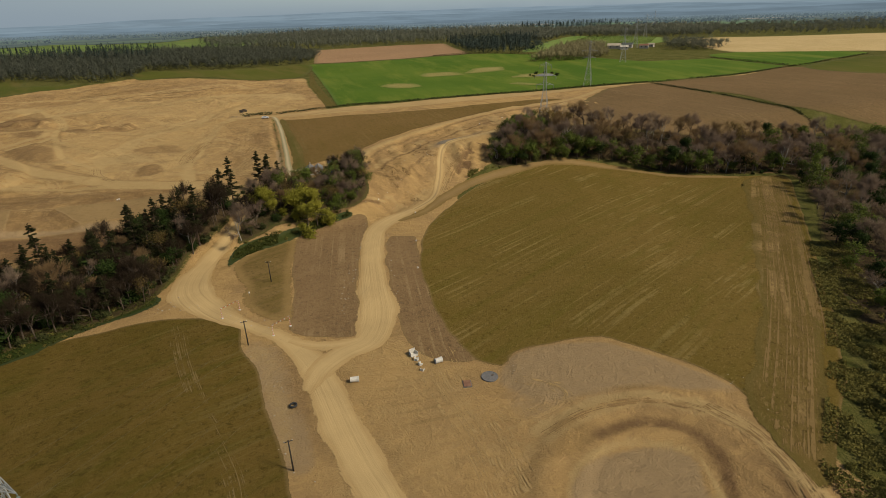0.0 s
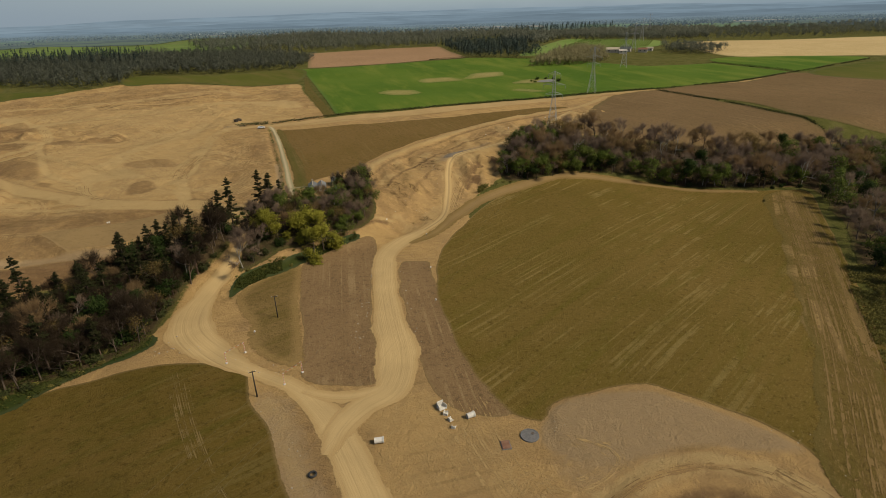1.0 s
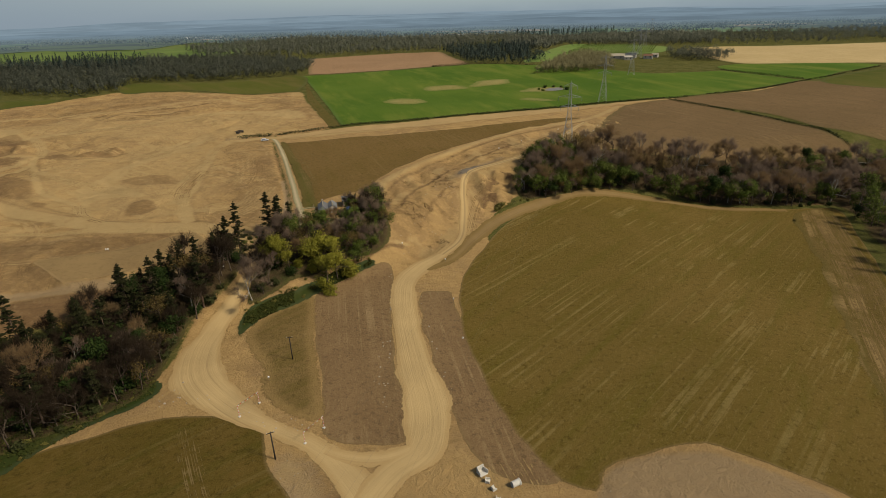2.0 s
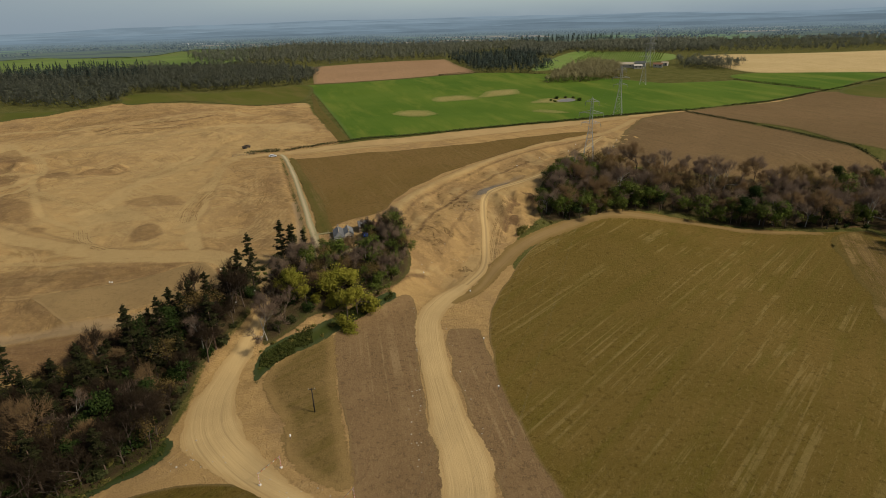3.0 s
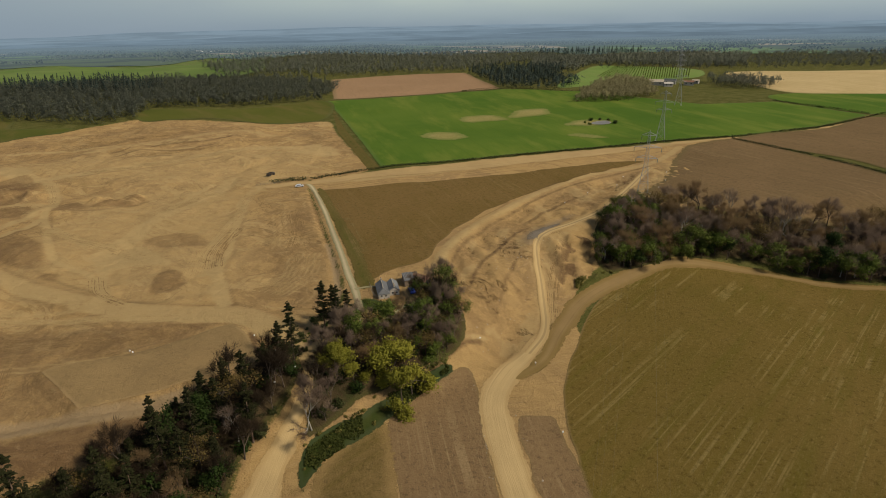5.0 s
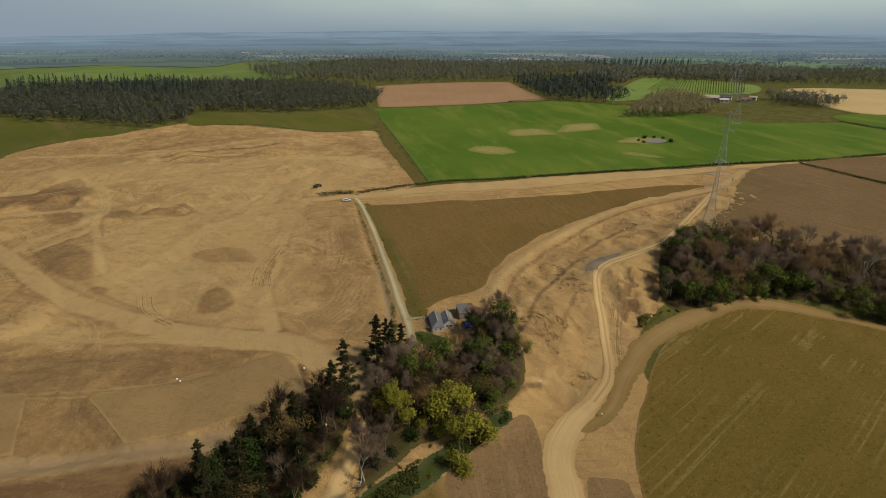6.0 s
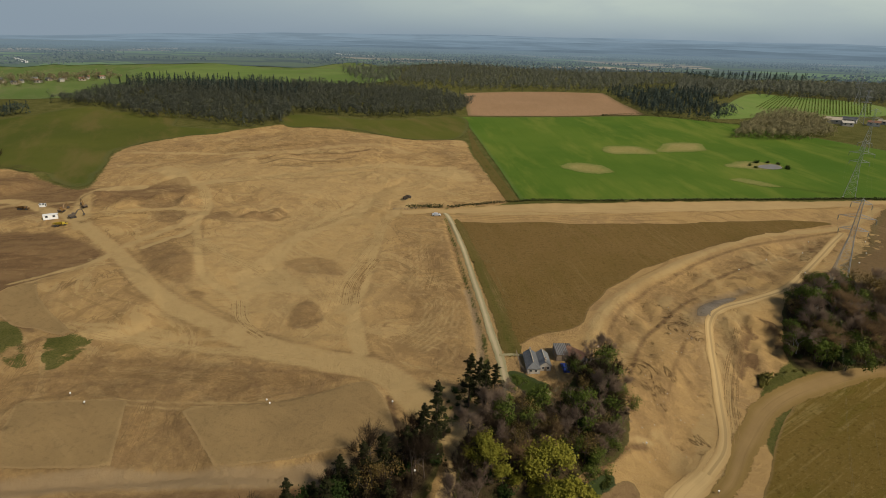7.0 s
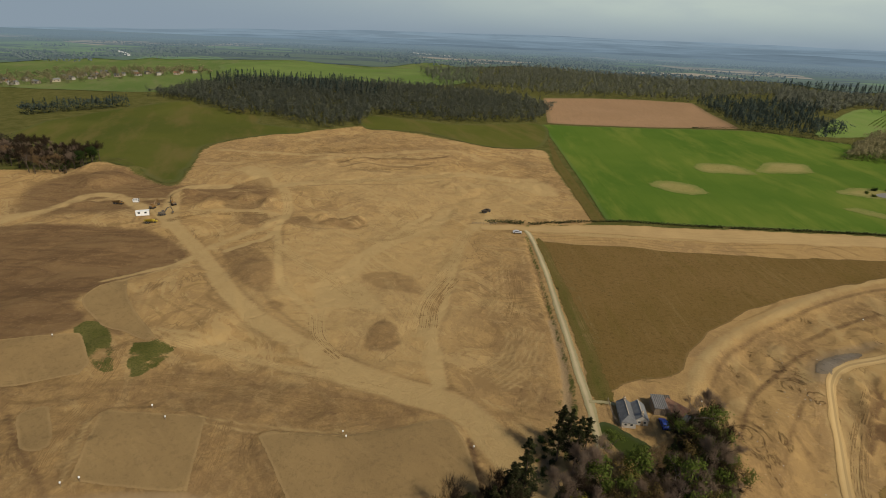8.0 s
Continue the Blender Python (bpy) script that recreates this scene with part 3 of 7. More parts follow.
def build_ground():
    gx, gy = steps(-310, 130, 1.0, 4900), steps(45, 440, 1.0, 4900)
    X, Y = np.meshgrid(gx, gy)
    x, y = X.ravel(), Y.ravel()
    z = shaped_z(x, y)
    w, h = len(gx), len(gy)
    LAND.update(x=gx, y=gy, z=z.reshape(h, w))
    k = (np.arange(h - 1)[:, None] * w + np.arange(w - 1)[None, :]).ravel()
    me = mesh_of("ground", np.column_stack([x, y, z]), np.column_stack([k, k + 1, k + 1 + w, k + w]), M_GROUND)
    dust, dark, grass, grey = (np.zeros(len(x)) for _ in range(4))
    site = soft_area(x, y, SITE, 5, 8)
    bare = np.maximum(site, soft_area(x, y, OPEN, 2, 6))
    litter = np.maximum.reduce([soft_area(x, y, w, 3, 8) for w in (WOOD_W, WOOD_MID, WOOD_E)])
    bare, dark = np.maximum(bare, litter), np.maximum(dark, litter)
    bank = [(-260, 118), (-230, 132), (-200, 142), (-152, 160), (-104, 174), (-90, 172), (-126, 148), (-160, 132), (-260, 80)]
    bare = np.maximum(bare, 0.85 * soft_area(x, y, bank, 3))
    grass += 1 - bare
    patchy = 0.62 + 0.75 * (vnoise(x * 0.4 + y * 0.2, y * 0.14 - x * 0.1, 4.0) - 0.1)

    def pale(amount, half, *pts, soft=0.0):
        """A worn pale way."""
        np.maximum(dust, amount * patchy * soft_line(x, y, pts, half, soft or min(half * 0.5, 1.4)), out=dust)

    def spread(amount, soft, *pts):
        """An area of pale dust."""
        np.maximum(dust, amount * soft_area(x, y, pts, soft), out=dust)

    def damp(amount, soft, *pts):
        """An area of darker, fresher soil."""
        a = amount * soft_area(x, y, pts, soft)
        np.maximum(dark, a, out=dark)
        np.multiply(dust, 1 - 0.75 * np.minimum(a * 1.6, 1), out=dust)

    def groove(amount, half, *pts):
        """A dark line: an edge, a ditch or a wet rut."""
        np.maximum(dark, amount * soft_line(x, y, pts, half, max(half * 0.7, 0.6)), out=dark)

    def tyres(amount, *pts, lanes=2, gap=2.4, wet=0.0):
        """Parallel tyre marks."""
        line = rounded(pts, False, 4.0)
        ahead = np.gradient(line, axis=0)
        side = np.column_stack([-ahead[:, 1], ahead[:, 0]]) / np.linalg.norm(ahead, axis=1)[:, None]
        for i in range(lanes):
            shifted = line + side * (i - (lanes - 1) / 2) * gap
            target = dark if wet else dust
            np.maximum(target, (wet or amount) * patchy * soft_line(x, y, shifted, 0.45, 0.5), out=target)

    # broad tones of the stripped site
    spread(0.42, 18, (-195, 240), (-130, 215), (-108, 235), (-120, 300), (-150, 345), (-200, 330))
    spread(0.42, 22, (-290, 355), (-130, 340), (-110, 420), (-270, 400))
    spread(0.35, 8, (-183, 247), (-162, 262), (-136, 256), (-137, 237), (-157, 234), (-171, 237))
    damp(1.0, 3, (-330, 238), (-296, 259), (-265, 268), (-228, 256), (-225, 241), (-231, 223), (-232, 210), (-217, 202), (-222, 191), (-250, 160), (-330, 170))
    damp(0.75, 7, (-372, 300), (-330, 262), (-290, 282), (-268, 300), (-240, 328), (-255, 345), (-296, 326), (-340, 335))
    pale(0.7, 2.4, (-334, 255), (-327, 266), (-323, 280), (-311, 295), (-288, 303))
    damp(0.30, 12, (-348, 413), (-303, 445), (-272, 495), (-209, 484), (-168, 497), (-198, 453), (-248, 415), (-287, 366))
    damp(0.30, 5, (-129, 330), (-106, 331), (-87, 274), (-75, 242), (-73, 222), (-77, 205), (-89, 215), (-102, 245), (-114, 282))
    damp(0.5, 4, (-183, 178), (-185, 192), (-166, 203), (-146, 206), (-126, 208), (-108, 205), (-113, 199), (-123, 192), (-139, 186), (-154, 184))
    damp(0.40, 3, (-152, 182), (-138, 185), (-124, 190), (-112, 176), (-126, 168), (-144, 163))
    damp(0.35, 6, (-130, 480), (-108, 470), (-86, 415), (-100, 405), (-130, 430))
    # ways across the site
    main = [(-73, 191), (-84, 200), (-92, 207), (-101, 212), (-114, 212.5), (-132, 214.5), (-151, 219.5), (-173, 226.5), (-192, 236), (-207, 247), (-225, 259), (-245, 271), (-260, 280), (-281, 291)]
    for stretch, half in ((main[:7], 4.8), (main[6:10], 3.7), (main[9:], 3.0)):
        np.maximum(dark, 0.4 * patchy * soft_line(x, y, stretch, half + 1.8, 1.2) * (1 - soft_line(x, y, stretch, half, 0.7)), out=dark)
        np.maximum(dust, (0.35 + 0.45 * patchy) * soft_line(x, y, stretch, half, 1.0), out=dust)
    # browner soil; the lens's falloff on this side is put into its darkness too
    damp(0.4, 4, (-228, 178), (-190, 186), (-150, 190), (-125, 190), (-118, 170), (-150, 157), (-200, 132), (-250, 140))
    pale(0.75, 1.3, (-187, 204), (-169, 207), (-156, 209), (-141, 210), (-126, 209), (-114, 211))
    pale(0.6, 1.0, (-196, 207), (-178, 210), (-160, 213), (-146, 215))
    pale(0.8, 2.0, (-162, 260), (-157, 240), (-150, 228), (-141, 219), (-129, 215))
    pale(0.75, 5.0, (-162, 261), (-164, 284), (-160, 309), (-152, 332), (-151, 354), soft=3)
    pale(0.8, 2.6, (-197, 276), (-178, 265), (-162, 260), (-148, 253))
    pale(0.95, 1.7, (-123, 251), (-116, 236), (-107, 218))
    pale(0.7, 3.0, (-123, 242), (-128, 261), (-128, 292), (-132, 319), (-131, 339), (-128, 352))
    pale(0.75, 2.6, (-223, 264), (-220, 280), (-216, 297), (-222, 317), (-242, 342), (-264, 356))
    pale(0.6, 3.0, (-256, 292), (-243, 305), (-220, 309))
    pale(0.8, 5.0, (-251, 344), (-228, 365), (-195, 388), (-161, 417), (-133, 419), (-120, 426), soft=3)
    pale(0.55, 4.0, (-261, 408), (-227, 440), (-186, 469), (-158, 460), soft=3)
    pale(0.8, 2.0, (-232, 226), (-227, 235), (-224, 245), (-223, 254))
    pale(0.9, 3.4, (-281, 288), (-315, 299), (-327, 289), (-325, 267), (-328, 251))
    pale(0.8, 4.0, (-256, 276), (-278, 300), (-289, 321), (-273, 334))
    pale(0.6, 3.0, (-330, 400), (-270, 420), (-200, 440))
    spread(0.95, 3, (-288, 365), (-284, 373), (-264, 363), (-250, 342), (-261, 345), (-276, 355))
    spread(0.8, 4, (-125, 418), (-112, 424), (-100, 405), (-112, 398), (-135, 408))
    pale(0.9, 3.0, (-115, 345), (-60, 355), (0, 376), (60, 396), (110, 410))
    # soil on the same side, darkened a step more
    damp(0.3, 5, (-235, 212), (-189, 202), (-150, 206), (-120, 208), (-130, 190), (-190, 185), (-222, 186))
    damp(0.4, 0.9, (-41, 104.5), (-36.5, 102.5), (-29.5, 90), (-24, 79), (-20, 70), (-23.5, 71), (-33, 88))
    # dark ovals and heaps of fresh soil
    damp(0.53, 1.2, (-216, 262), (-209, 270), (-199, 266), (-187, 256), (-180, 242), (-187, 241), (-199, 247))
    damp(0.53, 1.2, (-176, 235), (-175, 239), (-170, 238), (-170, 233))
    damp(0.55, 1.2, (-136, 229), (-138, 239), (-136, 245), (-129, 241), (-125, 234), (-128, 228), (-133, 227))
    damp(0.43, 1.2, (-158, 271), (-149, 278), (-136, 275), (-131, 267), (-141, 265), (-148, 264))
    damp(0.53, 1.2, (-261, 317), (-268, 342), (-260, 354), (-241, 332), (-236, 312), (-250, 305))
    damp(0.53, 1.2, (-211, 298), (-214, 308), (-208, 312), (-200, 303))
    damp(0.58, 1.2, (-199, 306), (-195, 320), (-182, 322), (-180, 312))
    damp(0.53, 1.2, (-228, 290), (-238, 300), (-226, 306), (-220, 296))
    for way, half in (
        ([(-122, 254), (-114, 235), (-106, 219)], 1.3), ([(-127, 293), (-121, 263), (-118, 240)], 1.5), ([(-237, 335), (-219, 312), (-209, 285), (-211, 273), (-215, 263)], 1.6),
        ([(-212, 294), (-188, 260), (-177, 247), (-161, 239), (-150, 226), (-136, 218)], 1.4), ([(-154, 251), (-166, 260), (-166, 276), (-164, 300), (-158, 346)], 1.6),
        ([(-237, 225), (-232, 235), (-224, 247)], 1.2), ([(-187, 206), (-165, 209), (-140, 210.5), (-118, 209)], 0.9),
    ):
        np.maximum(dust, 0.85 * soft_line(x, y, way, half, 0.8), out=dust)
        np.maximum(dark, 0.45 * soft_line(x, y, np.array(way) + (1.2, -0.8), half + 0.9, 0.8) * (1 - soft_line(x, y, way, half, 0.6)), out=dark)
    spread(0.75, 1.2, (-170, 257), (-162, 268), (-148, 260), (-136, 248), (-150, 247), (-158, 239), (-166, 249))
    spread(0.7, 0.9, (-118, 232), (-113, 238), (-106, 220), (-109, 218))
    spread(0.65, 1.0, (-152, 330), (-146, 332), (-158, 296), (-164, 290))
    # edges and wet lines
    groove(0.8, 1.6, (-244, 407), (-223, 432), (-199, 436), (-184, 451))
    groove(0.9, 1.8, (-221, 395), (-213, 398), (-206, 402))
    groove(0.7, 1.4, (-238, 398), (-222, 410), (-205, 414), (-190, 428))
    groove(0.55, 1.2, (-233, 353), (-215, 368), (-185, 382), (-164, 401))
    groove(0.55, 1.0, (-215, 299), (-196, 301), (-188, 308))
    groove(0.5, 1.4, (-296, 362), (-282, 413), (-257, 431), (-227, 460))
    groove(0.9, 0.9, (-93, 201), (-90, 195), (-88, 190), (-86, 185))
    groove(0.8, 0.8, (-200, 166), (-188, 160), (-175, 155), (-169, 152))
    groove(0.6, 0.6, (-104, 220), (-93, 212), (-83, 204))
    groove(0.5, 1.1, (-212, 173), (-192, 180), (-170, 186), (-152, 190), (-129, 190))
    groove(0.55, 1.0, (-164, 200), (-145, 200), (-130, 204), (-115, 207), (-109, 205))
    groove(0.6, 0.8, (-196, 254), (-180, 240), (-166, 232), (-150, 226))
    groove(0.8, 0.8, (-233, 222), (-227, 212), (-214, 204), (-202, 201))
    # tyre marks
    tyres(0.7, (-160, 181), (-143, 185), (-123, 190))
    tyres(0.7, (-166, 156), (-172, 165), (-179, 174), lanes=3)
    tyres(0.6, (-144, 163), (-148, 175), (-152, 183), lanes=4, gap=1.8, wet=0.6)
    tyres(0.5, (-125, 170), (-128, 180), (-132, 188), lanes=3, wet=0.5)
    tyres(0.5, (-181, 175), (-186, 185), (-197, 197), lanes=5, gap=2.0, wet=0.5)
    tyres(0.6, (-122, 246), (-126, 262), (-124, 280), lanes=5, gap=1.9)
    tyres(0.6, (-120, 250), (-124, 264), (-122, 282), lanes=3, gap=2.4, wet=0.55)
    tyres(0.55, (-94, 226), (-88, 240), (-90, 256), lanes=7, gap=1.9)
    tyres(0.5, (-110, 300), (-104, 280), (-100, 262), lanes=4, gap=2.4)
    rng = np.random.default_rng(77)
    for _ in range(45):
        a, b, turn, bend = rng.uniform(-300, -82), rng.uniform(195, 440), rng.uniform(0, 6.28), rng.uniform(-0.35, 0.35)
        span, pts = rng.uniform(10, 26), []
        for i in range(5):
            pts.append((a, b))
            a, b, turn = a + span / 4 * math.cos(turn), b + span / 4 * math.sin(turn), turn + bend
        tyres(rng.uniform(0.4, 0.7), *pts, wet=rng.choice([0.0, 0.0, 0.45]))
    # the cutting
    pale(0.7, 2.2, (-40, 240), (-35, 259), (-23, 280), (-5, 303), (19, 329), (46, 350), (84, 369), (115, 404))
    groove(0.6, 0.9, (-34, 246), (-29, 262), (-18, 280), (0, 303), (24, 327), (50, 345), (80, 362))
    pale(0.5, 4.0, (-14, 196), (-6, 214), (2, 250), (14, 276), (44, 300), (80, 345), (110, 380), soft=2.5)
    damp(0.35, 4, (-20, 285), (30, 325), (70, 350), (60, 338), (10, 300), (-18, 270))
    groove(0.7, 0.8, (-30, 225), (-24, 245), (-14, 262), (0, 282))
    groove(0.6, 0.7, (-22, 215), (-16, 235), (-10, 250))
    groove(0.8, 0.9, (-27, 206), (-31, 203), (-36, 198), (-44, 186))
    groove(0.7, 1.0, (-2, 286), (14, 302), (34, 318), (60, 340))
    pale(0.8, 0.8, (-25, 208), (-30, 206), (-36, 200), (-42, 192))
    cut = soft_area(x, y, BORROW, 3, 8)
    np.maximum(dark, cut * np.clip(0.1 + 0.9 * fbm(x, y, 14, 4, 43), 0, 0.4), out=dark)
    np.maximum(dark, cut * np.clip((fbm((x - y) * 0.35 + 6 * fbm(x, y, 16, 2, 31), (x + y) * 0.8 + 9 * fbm(x, y, 13, 2, 33), 5.0, 4, 23) - 0.27) * 5, 0, 0.5), out=dark)
    np.maximum(dust, cut * np.clip((fbm(x - y * 0.2, y * 0.5, 6, 3, 61) - 0.12) * 3, 0, 0.5), out=dust)
    np.maximum(dark, soft_area(x, y, SCAR, 2, 4) * np.clip((fbm(x, y, 5, 4, 37) - 0.02) * 5, 0, 0.9), out=dark)
    # south end: tracks round the dried basin
    spread(0.25, 6, (-20, 60), (0, 60), (4, 90), (-12, 112), (-30, 104))
    pale(1.0, 2.2, (47, 82), (53, 76), (55, 69), (56, 63), (56, 54), (54, 40))
    pale(0.85, 1.3, (15, 76), (21, 80), (29, 84), (39, 85), (47, 82))
    pale(0.6, 0.9, (16, 73), (22, 77), (30, 81), (39, 82), (46, 79))
    damp(0.35, 2, (-30, 62), (-20, 92), (-34, 104), (-46, 104), (-36, 78))
    groove(0.8, 1.3, (26, 75), (31, 77), (36, 78), (42, 76), (45, 71), (45, 67), (43, 60), (38, 50))
    groove(0.55, 0.9, (47, 79), (51, 75), (53, 69), (52, 61), (50, 50))
    pale(0.8, 0.7, (18, 61), (20, 67), (25, 71), (31, 73.5), (38, 72.5), (42, 70), (42, 64), (41, 58))
    groove(0.5, 0.6, (-16, 66), (-21, 80), (-25, 92))
    groove(0.35, 0.5, (-18, 88), (-13, 75), (-8, 66), (-6, 60))
    for i in range(5):
        tyres(0.35, (-9 + 2.2 * i, 108), (-4 + 1.5 * i, 98), (-1 + i, 84), (5 + 1.3 * i, 72), (8 + 1.6 * i, 60), lanes=1)
    tyres(0.4, (10, 77), (17, 80), (22, 86), (15, 88), (8, 86), lanes=1)
    tyres(0.4, (6, 73), (15, 72), (20, 77), (13, 71), (4, 70), lanes=2, gap=1.6)
    np.maximum(grey, 0.8 * soft_area(x, y, [(13, 99), (20, 103), (33, 104), (38, 102), (48, 95), (56, 87), (49, 86), (38, 88), (28, 86), (20, 84), (14, 86), (10, 91)], 1.2, 2), out=grey)
    np.maximum(grey, 0.55 * patchy * soft_area(x, y, [(-48, 104), (-46, 109), (-40, 106), (-36, 99), (-31, 88), (-25, 74), (-24, 68), (-29, 68), (-33, 76), (-38, 85), (-44, 96)], 0.8, 2), out=grey)
    spread(0.6, 1.0, (-47, 103), (-45, 107), (-40, 103), (-35, 92), (-29, 78), (-27, 70), (-31, 74), (-36, 85), (-42, 96))
    np.maximum(grey, 0.85 * soft_area(x, y, [(18, 61), (21, 67), (25, 70), (31, 72), (38, 72), (41, 69), (40, 64), (39, 57), (26, 50), (20, 54)], 0.7, 2), out=grey)
    np.maximum(grey, 0.5 * soft_area(x, y, [(12, 88), (22, 92), (34, 90), (32, 86), (23, 83), (16, 79), (12, 81)], 2.2, 2), out=grey)
    # ditch along the lane and the wood, puddled hollow, surviving grass
    np.maximum(grey, 0.8 * soft_line(x, y, [(-200, 134), (-152, 157), (-131, 164), (-108, 170), (-92, 177)], 2.6, 1.0), out=grey)
    groove(0.45, 1.6, (-200, 134), (-152, 157), (-131, 164), (-108, 170), (-92, 177))
    np.maximum(grass, 0.55 * patchy * soft_line(x, y, [(-70, 205), (-69, 216), (-71, 228), (-74, 240), (-80, 259), (-87, 281), (-105, 335)], 0.9, 0.9), out=grass)
    np.maximum(grey, 0.95 * soft_line(x, y, [(-76, 194), (-74, 201), (-71.5, 211), (-71.5, 220), (-73.5, 232), (-77, 247), (-83, 266)], 1.2, 0.7), out=grey)
    groove(0.6, 0.8, (-76, 194), (-73.5, 202), (-71, 211), (-71, 220), (-73, 232), (-76.6, 247), (-82.6, 266), (-92, 293), (-102, 324))
    np.maximum(grey, 0.8 * soft_area(x, y, [(-6, 262), (-3, 272), (8, 285), (22, 292), (12, 281), (4, 270), (-1, 260)], 2.5), out=grey)
    damp(0.85, 2, (-230, 122), (-200, 132), (-160, 149), (-130, 161), (-104, 169), (-96, 166), (-126, 150), (-160, 134), (-240, 90))
    rough = 0.75 + 1.2 * fbm(x, y, 5, 3, 90)
    for pts in (
        [(-217, 198), (-213, 204), (-202, 198), (-191, 188), (-197, 187)],
        [(-195, 199), (-184, 203), (-182, 194), (-185, 188)],
        [(-72, 197), (-69.5, 204), (-69, 218), (-71, 226), (-70, 206)],
    ):
        np.maximum(grass, rough * soft_area(x, y, pts, 1.0), out=grass)
    number(me, "churn", site)
    number(me, "works", np.clip(cut, 0, 1))
    colour = me.color_attributes.new("soil", "FLOAT_COLOR", "POINT")
    colour.data.foreach_set("color", np.clip(np.column_stack([dust, dark, grass, grey]), 0, 1).astype(np.float32).ravel())
    return tagged(new("ground", me), "tan stripped soil and rough grass rising gently north", "ground", kind="structure")


build_ground()


def drape(name, points, material, label, category="field", step=2.5, lift=0.06, rag=0.6, round_it=True, kind="structure"):
    """A sheet that lies on the land within an outline with an uneven border."""
    line = rounded(points, True, step * 1.2) if round_it else np.array(points, float)
    if rag:
        line = line + np.column_stack([fbm(line[:, 0], line[:, 1], 5 + step * 2, 3, 41), fbm(line[:, 0], line[:, 1], 5 + step * 2, 3, 57)]) * 2 * rag
    lo, hi = line.min(0) - step, line.max(0) + step
    gx, gy = np.arange(lo[0], hi[0] + step, step), np.arange(lo[1], hi[1] + step, step)
    X, Y = np.meshgrid(gx, gy)
    x, y = X.ravel().copy(), Y.ravel().copy()
    d, bx, by = signed(x, y, line)
    out = d > 0
    w, h = len(gx), len(gy)
    k = (np.arange(h - 1)[:, None] * w + np.arange(w - 1)[None, :]).ravel()
    cells = np.column_stack([k, k + 1, k + 1 + w, k + w])
    cells = cells[(~out)[cells].any(1)]
    x[out], y[out] = bx[out], by[out]
    used, inverse = np.unique(cells, return_inverse=True)
    x, y, d = x[used], y[used], d[used]
    me = mesh_of(name, np.column_stack([x, y, ground_z(x, y) + lift]), inverse.reshape(-1, 4), material)
    number(me, "edge", np.maximum(-d, 0))
    return tagged(new(name, me), label, category, kind=kind)


def ribbon(name, points, widths, material, label, category="road", lift=0.16, step=1.5, rag=0.5, columns=8):
    """A way of varying width that lies on the land."""
    line = rounded(points, False, step)
    reach = np.concatenate([[0], np.cumsum(np.linalg.norm(np.diff(np.array(points, float), axis=0), axis=1))])
    run = np.concatenate([[0], np.cumsum(np.linalg.norm(np.diff(line, axis=0), axis=1))])
    width = np.interp(run * reach[-1] / run[-1], reach, widths)
    ahead = np.gradient(line, axis=0)
    ahead /= np.linalg.norm(ahead, axis=1)[:, None]
    side = np.column_stack([-ahead[:, 1], ahead[:, 0]])
    along = np.concatenate([[0], np.cumsum(np.linalg.norm(np.diff(line, axis=0), axis=1))])
    n, m = len(line), columns + 1
    s = np.linspace(-1, 1, m)
    left = width / 2 + fbm(along, along * 0, 6, 3, 3) * 2 * rag
    right = width / 2 + fbm(along, along * 0, 6, 3, 9) * 2 * rag
    off = np.where(s[None, :] < 0, s[None, :] * left[:, None], s[None, :] * right[:, None])
    x = line[:, :1] + side[:, :1] * off
    y = line[:, 1:] + side[:, 1:] * off
    z = ground_z(x.ravel(), y.ravel()).reshape(n, m) + lift - 0.05 * s[None, :] ** 2
    k = (np.arange(n - 1)[:, None] * m + np.arange(m - 1)[None, :]).ravel()
    me = mesh_of(name, np.column_stack([x.ravel(), y.ravel(), z.ravel()]), np.column_stack([k, k + 1, k + 1 + m, k + m]), material)
    number(me, "edge", ((1 - np.abs(s))[None, :] * width[:, None] / 2).ravel())
    number(me, "across", off.ravel())
    number(me, "along", np.repeat(along, m))
    return tagged(new(name, me), label, category, kind="structure")


# ---- fields, pads and ways ----
drape("field_east", [(10, 222), (-2, 197), (-8, 178), (-9, 160), (-8, 144), (-4, 124), (0, 110), (6, 99), (12, 96), (14, 101), (22, 104), (34, 106), (40, 103), (49, 96), (56, 88), (58, 76), (60, 64), (70, 76), (85, 97), (106, 136), (134, 191), (156, 236), (148, 243), (135, 244), (111, 250), (88, 259), (60, 259), (36, 250), (20, 238)], M_FIELD_E, "olive-brown sparsely grassed field with drilled rows", step=2.0)
drape("woodland_floor", [(-192, 54), (-150, 68), (-108, 107), (-99, 116), (-89, 124), (-83, 132), (-84, 158), (-78, 172), (-75, 186), (-81, 187), (-90, 177), (-100, 166), (-111, 154), (-127, 143), (-151, 129), (-192, 110)], M_LITTER, "dark brown leaf-strewn woodland floor", "woodland floor", 2.0, 0.14, 1.0)
drape("woodland_floor_middle", [(-71, 167), (-62, 174), (-47, 187), (-33, 201), (-32, 216), (-36, 233), (-44, 227), (-48, 213), (-56, 204), (-66, 205), (-71, 190)], M_LITTER, "dark brown leaf-strewn woodland floor", "woodland floor", 2.0, 0.14, 1.0)
